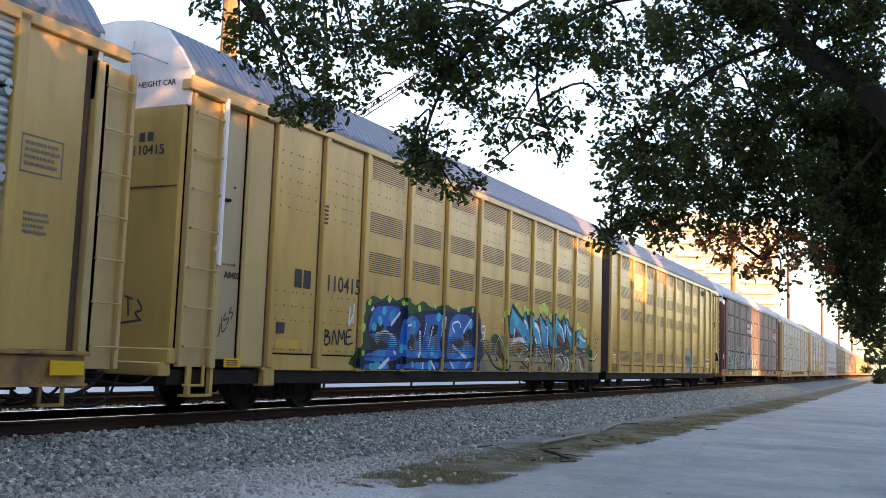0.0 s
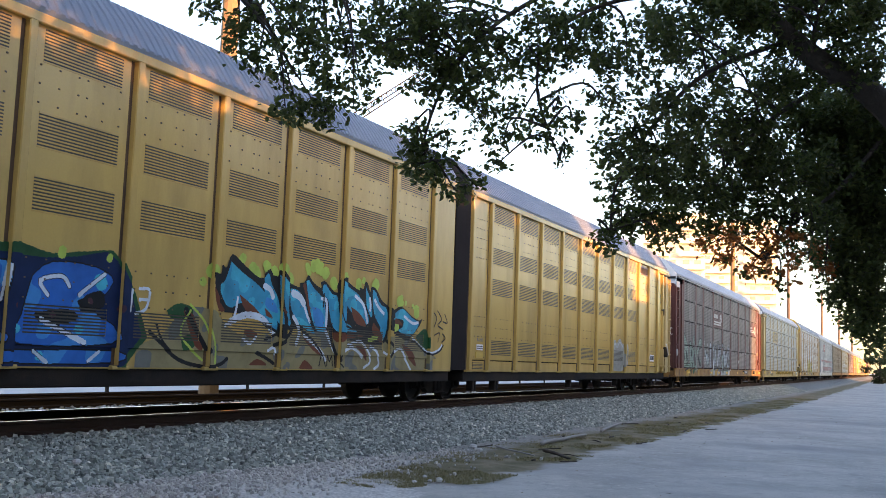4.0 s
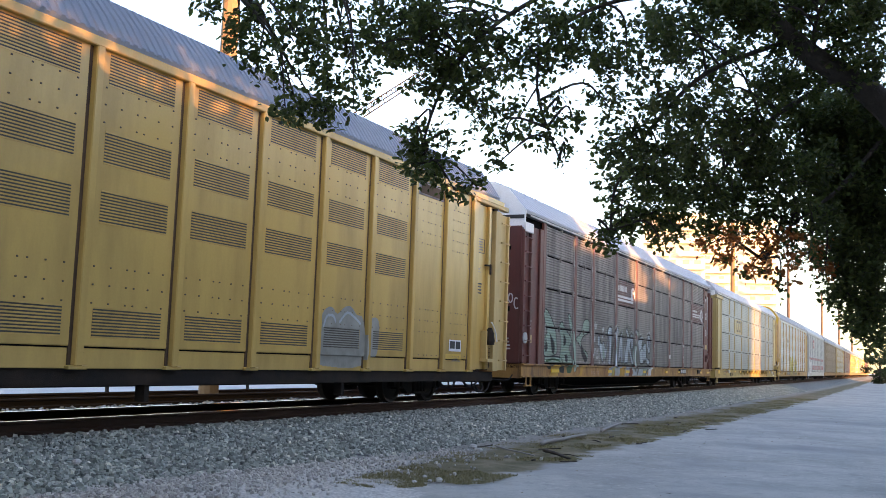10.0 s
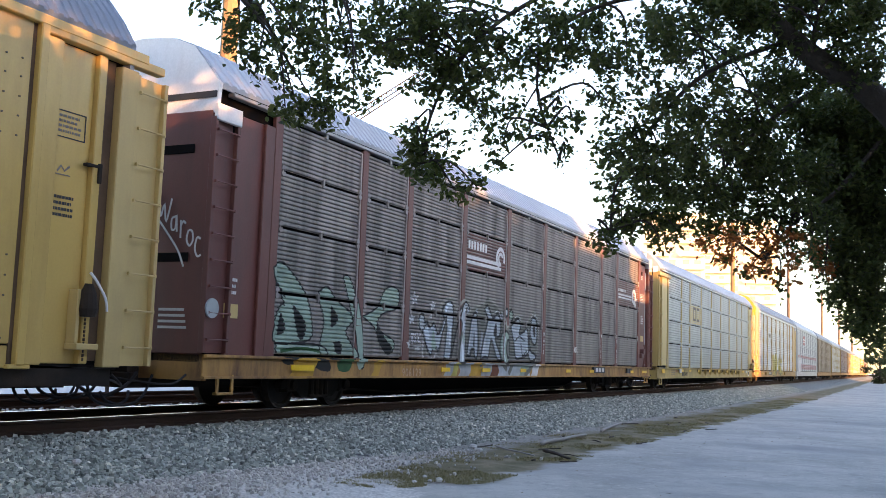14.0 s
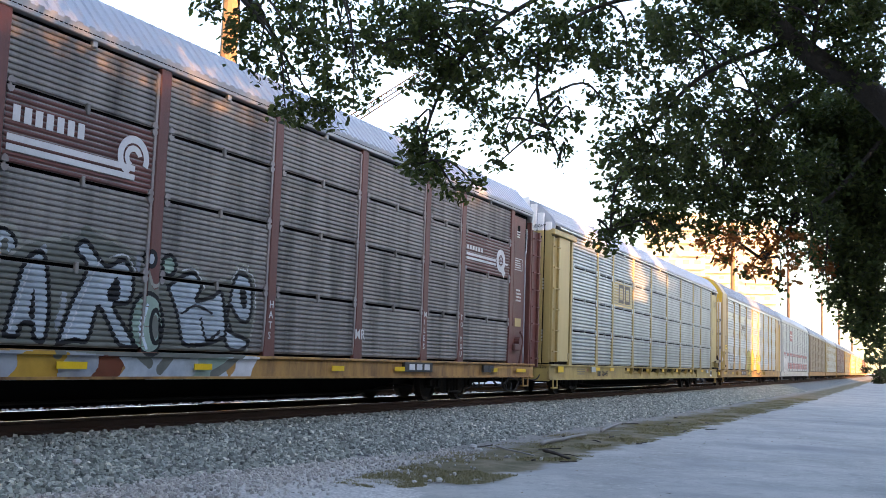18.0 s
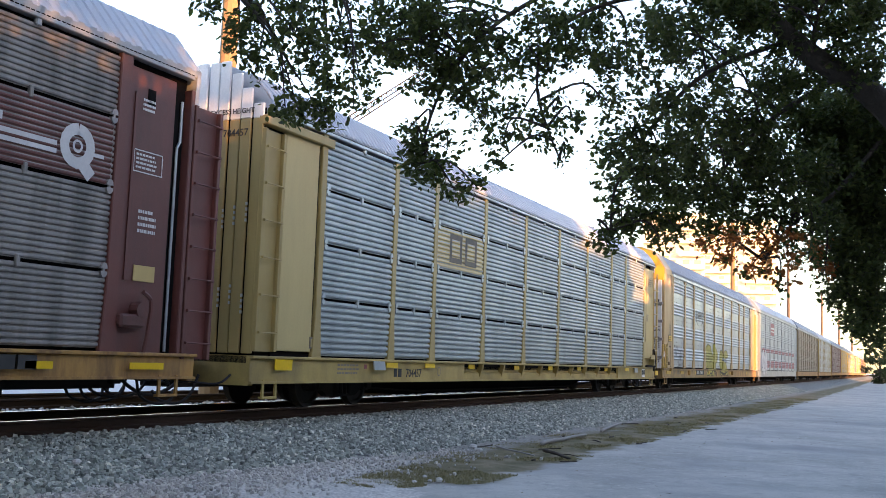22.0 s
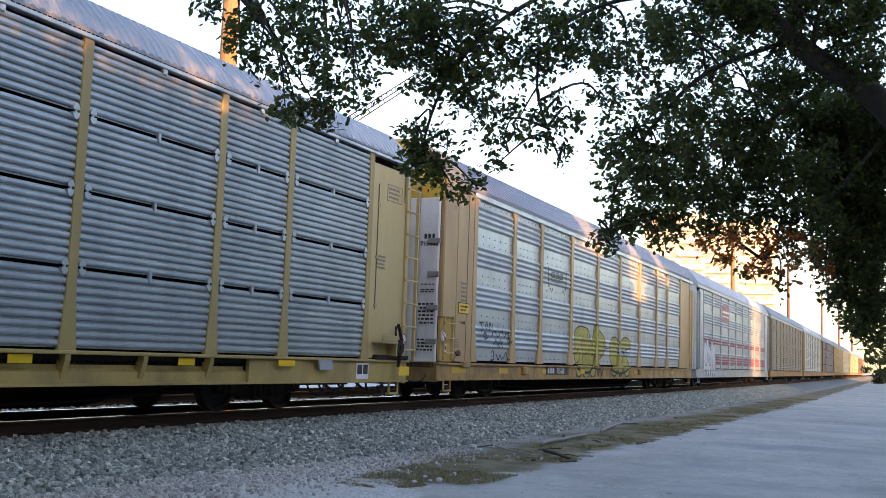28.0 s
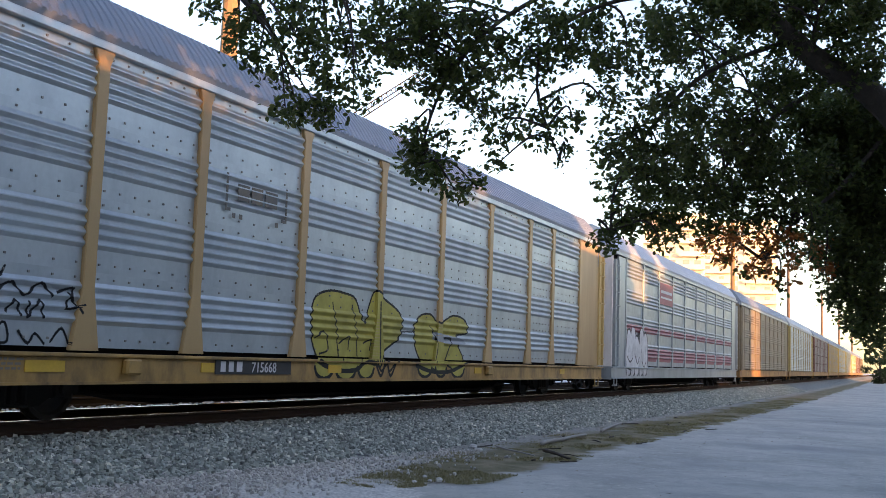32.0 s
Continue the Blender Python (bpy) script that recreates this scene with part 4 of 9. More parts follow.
    part("brake_bracket", Shape().box(19.92, 20.30, -0.16, 0.06, 0.94, 1.02, 0.01).box(19.94, 20.0, -0.10, 0.06, 0.98, 1.7, 0.006), M["tan_light"], c2)
    part("latch", Shape().box(20.0, 20.22, -0.04, 0.04, 3.30, 3.34, 0.006).box(20.20, 20.26, -0.05, 0.02, 3.10, 3.36, 0.006), M["under"], c2)
    fr = Shape()
    for x0, x1, z0, z1 in ((19.52, 20.02, 3.60, 3.615), (19.52, 20.02, 3.935, 3.95), (19.52, 19.535, 3.615, 3.935), (20.005, 20.02, 3.615, 3.935)):
        fr.box(x0, x1, 0.052, 0.058, z0, z1)
    part("data_frame", fr, M["print"], c2)
    seal = Shape().box(19.58, 19.82, 0.054, 0.057, 3.12, 3.135).ribbon([(19.60, 3.16), (19.66, 3.24), (19.72, 3.18), (19.80, 3.25)], 0.03, 0.055)
    part("stencil", seal, M["print_faded"], c2)
    part("data_plate", Shape().box(52.34 - v0, 52.98 - v0, 0.006, 0.014, 1.16, 1.42), M["white"], c2)
    part("data_plate", Shape().box(52.38 - v0, 52.63 - v0, 0.000, 0.006, 1.22, 1.39).box(52.69 - v0, 52.93 - v0, 0.000, 0.006, 1.22, 1.39), M["print"], c2)
    part("reflector", Shape().box(52.10 - v0, 53.0 - v0, 0.006, 0.016, 0.98, 1.10), M["gold"], c2)
    bars("data_panel", 19.57, 3.65, 0.40, 0.26, 4, M["print_faded"], c2, 0.055, 5)
    bars("data_panel", 19.58, 2.58, 0.32, 0.30, 4, M["print"], c2, 0.055, 6)
    bars("small_print", 18.20, 0.92, 0.5, 0.14, 3, M["print_faded"], c2, 0.008, 7)
    lettering("lettering", "B-UNIT", 34.93 - v0, 1.43, 0.115, M["print_faded"], c2, 0.012)
    part("data_plate", Shape().box(34.91 - v0, 35.29 - v0, 0.006, 0.016, 1.22, 1.36), M["white"], c2)
    bars("data_text", 34.93 - v0, 1.24, 0.34, 0.10, 2, M["print"], c2, 0.005, 51)
    part("reflector", Shape().box(34.86 - v0, 35.30 - v0, 0.006, 0.016, 1.03, 1.17), M["gold"], c2)
    part("louvre", vent_mesh(0.62, 0.17, 5), M["vent"], c2, "small slotted louvre", at=(34.74 - v0, 0.03, 0.76))
    POSTS["grey"] = posts
    part("name_plate", Shape().box(50.50 - v0, 51.80 - v0, 0.004, 0.018, 4.50, 4.82, 0.008), M["lug_grey"], c2)
    part("name_board", Shape().box(50.66 - v0, 51.76 - v0, -0.004, 0.004, 4.54, 4.76), M["tan_dirt"], c2)
    coupler(c2, L2, 1)
    CARS.append((c2, v0, running_gear(c2, [-0.40, L2 - 4.40])))


def car_brown():
    u0 = 55.71
    L = 84.86 - u0
    car = new_car("autorack_car", "oxide-brown autorack with sooty corrugated panels and pale graffiti")
    core(car, 1.32, L - 1.0)
    flatcar(car, L, M["deck_rust"], 0.585, 0.93, (1.15, 0.6))
    posts = [x - u0 for x in (58.50, 61.42, 63.36, 66.18, 69.0, 71.83, 74.70, 77.50, 79.40, 82.50)]
    POSTS["brown"] = posts
    side_bays(car, posts, [0.95, 1.99, 3.10, 4.05, 4.92], M["galv_dirty"], M["brown"], "corrugated", 0.035, 0.22, 0.05, clips=M["galv_dirty"], pitch=0.078, lugs="lug_grey", depth=0.030)
    strip = Shape().box(-0.165, -0.113, -0.022, 0.03, 1.0, 4.86, 0.006).mesh("post_edge")
    for x in posts[1:-1]:
        part("post_edge", strip, M["lug_grey"], car, at=(x, 0.0, 0.0))
    part("end_panel", Shape().box(1.70, 2.72, 0.03, 0.09, 0.92, 4.72, 0.01), M["brown"], car)
    part("end_post", Shape().box(2.42, 2.68, -0.03, 0.03, 0.92, 4.72, 0.012), M["brown"], car)
    part("end_panel", Shape().box(posts[-1] + 0.1, L - 1.29, 0.03, 0.09, 0.92, 4.85, 0.01), M["brown"], car)
    part("door_edge", Shape().box(posts[-1] + 0.24, posts[-1] + 0.28, 0.012, 0.03, 1.9, 4.5), M["brown"], car)
    # near-black sheet for the shade in the door gap
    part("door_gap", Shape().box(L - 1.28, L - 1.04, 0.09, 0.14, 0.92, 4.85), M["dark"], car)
    part("brake_pipe", Shape().tube([(L - 1.18, 0.06, 0.95), (L - 1.18, 0.06, 3.9), (L - 1.12, 0.06, 4.0), (L - 1.12, 0.06, 4.6)], 0.022, 8), M["galv_white"], car)
    part("end_post", Shape().box(L - 1.03, L - 0.95, -0.04, 0.12, 0.92, 4.80, 0.012), M["brown"], car)
    ladder(car, 1.14, 1.66, 0.95, 4.55, 9, M["brown"])
    ladder(car, L - 0.88, L - 0.34, 0.85, 4.6, 8, M["brown"])
    # slots drawn as near-black plates, their shade in the colour
    part("door_slot", Shape().box(L - 1.87, L - 1.72, 0.02, 0.03, 4.35, 4.6), M["dark"], car)
    part("slot", Shape().box(1.60, 1.80, 0.02, 0.035, 4.40, 4.62), M["dark"], car)
    part("end_wall", Shape().box(1.12, 1.22, 0.05, 3.05, 0.92, 4.66, 0.02), M["brown"], car)
    roof_end(car, 1.14, M["white"], -1, ROOF_MID, floor=4.62, label="white upper end with a black stripe")
    part("end_stripe", Shape().box(1.125, 1.15, 0.0, 3.1, 4.86, 4.96), M["print"], car)
    s = Shape()
    for z in (2.32, 4.0):
        s.box(1.105, 1.125, 0.35, 0.95, z, z + 0.14, 0.006)
    part("door_slot", s, M["dark"], car)
    part("top_plate", Shape().box(1.1, 1.72, -0.07, 0.0, 4.50, 4.76, 0.01), M["white"], car)
    slotted_eave(car, 1.5, L - 1.0, M["galv_dull"], posts)
    roof(car, 1.15, L - 0.85, M["roof_pale"], ROOF_MID, pitch=0.21)
    roof_end(car, L - 0.85, M["roof_pale"], 1, ROOF_MID)
    far_wall(car, 1.2, L - 1.0, 0.9, 4.95, M["brown"])
    end_scrawl(car, 1.102, [[(0.96, 3.42), (0.93, 3.02), (0.86, 3.22), (0.81, 2.94), (0.72, 3.30)], [(0.62, 3.02), (0.70, 2.98), (0.69, 2.82), (0.62, 2.84), (0.61, 3.04), (0.59, 2.78)],
                            [(0.52, 2.96), (0.51, 2.68)], [(0.52, 2.86), (0.47, 2.94), (0.42, 2.90)], [(0.36, 2.80), (0.39, 2.66), (0.33, 2.56), (0.27, 2.64), (0.29, 2.78), (0.36, 2.80)],
                            [(0.12, 2.66), (0.19, 2.68), (0.22, 2.52), (0.17, 2.40), (0.10, 2.42)], [(0.98, 3.0), (0.80, 2.80), (0.55, 2.50), (0.42, 2.24)]], 0.035, M["print_white"])
    bars_x = Shape()
    for word, x, z in (("MILES", 77.50, 1.86), ("TO YOU", 79.40, 1.90), ("HATS", 71.83, 1.72)):
        for k, ch in enumerate(word):
            if ch != " ":
                lettering("scrawled_word", ch, x - u0 - 0.07, z - 0.17 * k, 0.17, M["print_white"], car, -0.040)
    lettering("scrawled_word", "MR", 74.70 - u0 - 0.15, 1.30, 0.27, M["print_white"], car, -0.040)
    for k in range(4):
        bars_x.box(1.104, 1.11, 0.30 + 0.02 * k, 0.85, 1.30 + 0.09 * k, 1.34 + 0.09 * k)
    tagged(part("small_print", bars_x, M["print_white"], car), kind="stuff")
    ribs = [(0.004 if k % 4 in (0, 3) else -0.012, 3.12 + 0.9 * k / 48) for k in range(49)]
    logo = Shape().sheet(ribs, 66.32 - u0, 68.86 - u0)
    a = part("sign_panel", logo, M["brown"], car, "brown emblem panel with white bars")
    s = Shape()
    for i in range(7):
        s.box(66.42 - u0 + 0.17 * i, 66.53 - u0 + 0.17 * i, -0.018, -0.013, 3.62, 3.82)
    s.box(66.36 - u0, 68.5 - u0, -0.018, -0.013, 3.38, 3.46).box(66.36 - u0, 68.5 - u0, -0.018, -0.013, 3.26, 3.34)
    for r, w, t0, t1 in ((0.25, 0.105, -125, 112), (0.125, 0.085, -160, 75)):
        s.ribbon([(68.46 - u0 + r * math.sin(math.radians(t0 + (t1 - t0) * k / 20)), 3.57 + r * math.cos(math.radians(t0 + (t1 - t0) * k / 20))) for k in range(21)], w, -0.016)
    s.ribbon([(68.26 - u0, 3.43), (68.38 - u0, 3.34)], 0.10, -0.0165)
    part("emblem", s, M["print_white"], a)
    a = part("sign_panel", Shape().sheet(ribs, 79.55 - u0, 82.34 - u0), M["brown"], car, "brown emblem panel with white wheel mark")
    s = Shape().box(79.6 - u0, 81.4 - u0, -0.018, -0.013, 3.46, 3.52).box(79.6 - u0, 81.4 - u0, -0.018, -0.013, 3.36, 3.42)
    for i in range(6):
        s.box(79.6 - u0 + 0.17 * i, 79.71 - u0 + 0.17 * i, -0.018, -0.013, 3.6, 3.7)
    ring = [(81.74 - u0 + 0.22 * math.sin(t), 3.52 + 0.22 * math.cos(t)) for t in [k * math.pi / 8 for k in range(17)]]
    s.ribbon(ring, 0.15, -0.016).ribbon([(81.80 - u0, 3.34), (82.0 - u0, 3.16)], 0.18, -0.0165)
    s.ribbon([(81.74 - u0 + 0.07 * math.sin(k * math.pi / 6), 3.52 + 0.07 * math.cos(k * math.pi / 6)) for k in range(13)], 0.035, -0.016).ribbon([(81.86 - u0, 3.46), (82.2 - u0, 3.46)], 0.05, -0.0165)
    part("emblem", s, M["print_white"], a)
    fr = Shape()
    for x0, x1, z0, z1 in ((2.08, 1.50, 3.40, 3.415), (2.08, 1.50, 3.70, 3.715), (2.08, 2.065, 3.415, 3.70), (1.515, 1.50, 3.415, 3.70)):
        fr.box(L - x0, L - x1, 0.018, 0.024, z0, z1)
    part("data_frame", fr, M["print_white"], car)
    bars("data_panel", L - 2.03, 3.44, 0.46, 0.24, 4, M["print_white"], car, 0.02, 11)
    bars("data_panel", L - 1.92, 2.55, 0.36, 0.36, 4, M["print_white"], car, 0.02, 12)
    bars("data_panel", L - 1.96, 4.26, 0.26, 0.2, 3, M["print_white"], car, 0.02, 13)
    part("plate", Shape().box(L - 1.94, L - 1.52, 0.015, 0.028, 1.90, 2.12, 0.004), M["tan_light"], car)
    part("plate", Shape().box(1.62, 1.98, 0.015, 0.028, 1.50, 1.72, 0.004), M["tan_light"], car)
    part("disc", Shape().tube([(1.22, -0.06, 1.62), (1.22, -0.09, 1.62)], 0.15, 16), M["galv_white"], car)
    bars("small_print", 1.68, 1.85, 0.28, 0.3, 3, M["print_white"], car, 0.02, 14)
    s = Shape().tube([(L - 1.85, -0.12, 1.5), (L - 1.85, 0.05, 1.5)], 0.12, 10).box(L - 2.25, L - 1.8, -0.12, 0.04, 1.26, 1.44, 0.03)
    s.tube(curve_pts([(L - 1.85, -0.1, 1.75), (L - 1.68, -0.1, 1.62), (L - 1.7, -0.08, 1.2), (L - 1.72, -0.04, 0.9)], 4), 0.03, 6)
    part("hand_brake", s, M["brown"], car)
    for x, w in ((3.4, 0.7), (9.3, 0.45), (11.6, 0.5), (14.2, 0.4), (20.4, 0.42), (27.15, 0.66), (25.4, 0.42), (18.0, 0.42)):
        part("reflector", Shape().box(x, x + w, -0.095, -0.082, 0.70, 0.79), M["reflector"], car)
    mark = part("mark_plate", Shape().box(76.53 - u0, 77.82 - u0, -0.100, -0.024, 0.69, 0.885, 0.006), M["print"], car, "black plate with worn white block marks")
    for x in (76.72, 77.06, 77.42):
        part("block_mark", Shape().box(x - u0, x - u0 + 0.25, -0.104, -0.100, 0.73, 0.85), M["print_white"], mark)
    part("data_plate", Shape().box(80.68 - u0, 80.96 - u0, -0.095, -0.024, 0.69, 0.86), M["print"], car)
    part("data_plate", Shape().box(81.0 - u0, 81.28 - u0, -0.095, -0.024, 0.69, 0.86), M["print"], car)
    lettering("lettering", "906129", 7.55, 0.58, 0.26, M["deck_light"], car, -0.022, spread=1.15)
    coupler(car, 0, -1)
    coupler(car, L, 1)
    CARS.append((car, u0, running_gear(car, [5.2, L - 4.7])))


M["bolt"] = shader("dirty_bolt_heads", (0.13, 0.09, 0.042), 0.7, bump=0)
M["pale_stone"] = island("limestone_chips", [(0.30, 0.29, 0.265), (0.50, 0.48, 0.44), (0.66, 0.63, 0.57), (0.40, 0.385, 0.355)], 0.9)
M["deck_light"] = shader("faded_orange_numerals", (0.50, 0.33, 0.20), 0.7, bump=0)


def car_silver():
    """The silver-sided car with slatted end doors."""
    u0 = 84.38
    L = 113.30 - u0
    car = new_car("autorack_car", "olive-yellow autorack with silver corrugated panels and slatted end doors")
    core(car, 1.5, L - 1.0)
    ribbed_sill(car, L, M["deck_olive"], 0.50, 0.93, (1.25, 0.6), 94.0 - u0, 107.3 - u0, [x - u0 for x in (95.05, 96.45, 97.88, 99.3, 100.70, 102.1, 103.50, 104.9, 106.33)])
    posts = [x - u0 for x in (87.56, 90.35, 92.25, 95.05, 97.88, 100.70, 103.50, 106.33, 108.21, 110.95)]
    side_bays(car, posts, [0.94, 1.98, 2.97, 3.96, 4.93], M["galv"], M["olive"], "corrugated", 0.028, 0.17, 0.07, clips=M["galv_white"], depth=0.042)
    part("end_panel", Shape().box(1.98, 3.02, 0.0, 0.08, 1.02, 4.72, 0.012), M["cream"], car, "pale cream door panel")
    # near-black strip for the shade below the door panel
    part("gap", Shape().box(1.9, 3.1, 0.06, 0.12, 0.93, 1.03), M["dark"], car)
    part("end_panel", Shape().box(posts[-1] + 0.1, L - 0.94, 0.0, 0.08, 0.95, 4.80, 0.012), M["cream"], car, "pale cream door panel")
    part("door_outline", Shape().box(posts[-1] + 0.32, posts[-1] + 0.35, -0.006, 0.0, 1.9, 4.4), M["tan_dirt"], car)
    ladder(car, 1.36, 1.86, 1.0, 4.66, 6, M["olive"])
    ladder(car, L - 0.88, L - 0.34, 0.90, 4.72, 8, M["tan_light"], plate=False, bar=0.02)
    part("corner_panel", Shape().box(L - 0.92, L - 0.56, 0.05, 0.09, 0.95, 4.78), M["cream"], car)
    for i in range(13):
        y0 = 0.02 + 0.236 * i
        x = 1.30 - 0.02 * (i % 2)
        slat = part("door_slat", Shape().box(x, x + 0.05, y0, y0 + 0.205, 0.96, 4.83, 0.012), M["olive"], car)
        top = min(z for y, z in ((y0, 5.06 + 1.15 * min(y0, 3.1 - y0 - 0.2)), (y0, 5.85)))
        part("slat_top", Shape().box(x, x + 0.05, y0, y0 + 0.205, 4.834, top, 0.012), M["white"], slat, "white upper end")
    s = Shape()
    for y, z in ((0.24, 1.6), (0.48, 1.75), (0.71, 1.7), (0.24, 3.1), (0.48, 3.05), (0.71, 3.0)):
        for k in range(4):
            s.box(1.255, 1.275, y - 0.02, y + 0.01, z + k * 0.09, z + k * 0.09 + 0.05)
    tagged(part("door_bolts", s, M["galv_white"], car), kind="stuff")
    slotted_eave(car, 1.9, L - 0.62, M["galv_white"], posts)
    part("top_rail_end", Shape().box(1.3, 3.4, -0.09, 0.10, 4.72, 4.88, 0.015), M["olive"], car)
    roof(car, 1.5, L - 0.75, M["roof_pale"], ROOF_LOW)
    roof_end(car, L - 0.75, M["roof_pale"], 1, ROOF_LOW)
    roof_end(car, 1.50, M["roof_pale"], -1, ROOF_LOW, floor=4.9)
    far_wall(car, 1.3, L - 1.0, 0.9, 4.95, M["olive"])
    s = part("sign_panel", Shape().sheet([(-0.013 if k % 4 in (1, 2) else 0.001, 3.02 + 0.92 * k / 36) for k in range(37)], 92.38 - u0, 94.92 - u0), M["cream"], car, "cream panel with worn dark emblem")
    for x0, x1 in ((92.98, 93.66), (93.84, 94.52)):
        e = Shape().ribbon([(x0 - u0, 3.78), (x1 - u0, 3.78)], 0.12, -0.018).ribbon([(x0 - u0, 3.24), (x1 - u0, 3.24)], 0.12, -0.018)
        e.ribbon([(x0 + 0.06 - u0, 3.18), (x0 + 0.06 - u0, 3.84)], 0.12, -0.0185).ribbon([(x1 - 0.06 - u0, 3.18), (x1 - 0.06 - u0, 3.84)], 0.12, -0.0185)
        part("emblem", e, M["print_faded2"], s)
    lettering("lettering", "EXCESS HEIGHT", 1.270, 4.92, 0.125, M["print"], car, 1.08, end=True)
    lettering("lettering", "704457", 1.270, 4.54, 0.17, M["print"], car, 0.80, end=True)
    lettering("lettering", "704457", 91.02 - u0, 0.58, 0.24, M["print"], car, -0.026)
    part("railroad_mark", Shape().box(90.5 - u0, 90.62 - u0, -0.03, -0.022, 0.58, 0.75).box(90.68 - u0, 90.82 - u0, -0.03, -0.022, 0.58, 0.75), M["print"], car)
    part("reflector", Shape().box(86.22 - u0, 86.72 - u0, -0.095, -0.082, 0.70, 0.88), M["reflector"], car)
    part("reflector", Shape().box(112.0 - u0, 112.42 - u0, -0.23, -0.215, 0.62, 0.80), M["reflector"], car, "bright yellow reflective plate")
    for x in (90.04, 91.78, 108.0):
        part("reflector", Shape().box(x - u0, x - u0 + 0.48, -0.095, -0.084, 0.77, 0.87), M["reflector"], car)
    part("warning_mark", Shape().box(89.28 - u0, 89.38 - u0, -0.026, -0.021, 0.74, 0.82), M["red"], car)
    ring = Shape().ribbon([(92.62 - u0 + 0.09 * math.sin(k * math.pi / 8), 0.70 + 0.09 * math.cos(k * math.pi / 8)) for k in range(17)], 0.018, -0.022)
    part("stencil_ring", ring, M["print_faded"], car)
    bars("small_print", 88.3 - u0, 0.62, 0.85, 0.22, 3, M["print_faded"], car, -0.021, 61)
    for x in (94.24, 97.2, 99.9, 102.6, 105.6):
        part("reflector", Shape().box(x - u0, x - u0 + 0.36, -0.028, -0.016, 0.76, 0.87), M["reflector"], car)
    for x in (89.5, 109.2):
        holder = Shape()
        holder.add([(x - u0 + a, y, z) for y in (-0.13, -0.10) for a, z in ((0.02, 0.72), (0.46, 0.72), (0.40, 0.89), (-0.03, 0.89))], [(0, 1, 2, 3), (7, 6, 5, 4), (0, 4, 5, 1), (1, 5, 6, 2), (2, 6, 7, 3), (3, 7, 4, 0)])
        holder.box(x - u0 + 0.12, x - u0 + 0.18, -0.10, 0.0, 0.84, 0.88)
        part("card_holder", holder, M["galv_white"], car)
    part("data_plate", Shape().box(110.65 - u0, 111.1 - u0, -0.03, -0.022, 0.55, 0.85), M["white"], car)
    part("data_plate", Shape().box(110.68 - u0, 110.86 - u0, -0.034, -0.03, 0.64, 0.82).box(110.9 - u0, 111.07 - u0, -0.034, -0.03, 0.64, 0.82), M["print"], car)
    part("data_frame", Shape().box(87.35 - u0, 87.65 - u0, -0.008, 0.0, 1.08, 1.28), M["print_faded"], car)
    part("data_frame", Shape().box(87.38 - u0, 87.62 - u0, -0.011, -0.008, 1.11, 1.25), M["olive"], car)
    fr = Shape()
    for x0, x1, z0, z1 in ((27.25, 27.88, 4.12, 4.135), (27.25, 27.88, 4.445, 4.46), (27.25, 27.265, 4.135, 4.445), (27.865, 27.88, 4.135, 4.445)):
        fr.box(x0, x1, -0.006, -0.001, z0, z1)
    part("data_frame", fr, M["print_faded"], car)
    bars("data_panel", 27.30, 4.16, 0.5, 0.26, 3, M["print_faded"], car, -0.002, 21)
    for z in (1.95, 2.9, 3.95):
        part("hinge", Shape().box(26.86, 26.98, -0.018, 0.0, z, z + 0.07, 0.006), M["olive"], car)
    bars("data_panel", 111.3 - u0, 2.70, 0.36, 0.3, 4, M["print_faded"], car, -0.004, 22)
    part("brake_bracket", Shape().box(26.84, 27.52, -0.24, 0.0, 1.24, 1.28, 0.01).box(26.86, 27.50, -0.24, -0.22, 1.28, 1.40, 0.006).box(27.46, 27.52, -0.22, 0.0, 1.0, 1.24), M["olive"], car)
    s = Shape().tube([(27.70, -0.20, 1.18), (27.70, 0.0, 1.18)], [0.15, 0.17], 14).tube([(27.70, -0.22, 1.18), (27.70, -0.20, 1.18)], 0.05, 8)
    s.tube(curve_pts([(27.66, -0.14, 1.64), (27.74, -0.16, 1.45), (27.80, -0.16, 1.22), (27.76, -0.12, 0.78)], 4), 0.035, 6)
    s.tube(curve_pts([(27.62, -0.12, 1.60), (27.58, -0.14, 1.40), (27.62, -0.14, 1.10)], 4), 0.022, 6)
    part("hand_brake", s, M["under"], car, "dark hand brake with a hanging lever")
    part("door_shoe", Shape().box(26.9, 28.2, -0.12, 0.0, 0.93, 1.02, 0.012), M["under"], car)
    part("no_step_disc", Shape().tube([(112.46 - u0, -0.03, 1.35), (112.46 - u0, -0.045, 1.35)], 0.13, 20), M["white"], car)
    ringm = Shape().ribbon([(112.46 - u0 + 0.115 * math.sin(k * math.pi / 10), 1.35 + 0.115 * math.cos(k * math.pi / 10)) for k in range(21)], 0.03, -0.05)
    ringm.ribbon([(112.38 - u0, 1.43), (112.54 - u0, 1.27)], 0.03, -0.05)
    part("no_step_mark", ringm, M["red"], car)
    coupler(car, 0, -1)
    coupler(car, L, 1)
    CARS.append((car, u0, running_gear(car, [5.0, L - 4.9])))


M["deck_olive"] = shader("olive_deck_paint", (0.43, 0.31, 0.09), 0.55, stain=(0.12, 0.08, 0.04), stain_amount=0.6, streak=(1, 1, 0.5), stain_scale=1.5)
M["roof_pale"] = shader("pale_roof_sheet", (0.43, 0.46, 0.50), 0.45, metal=0.35, stain=(0.33, 0.34, 0.35), stain_amount=0.4, stain_scale=0.35, bump=0.03)
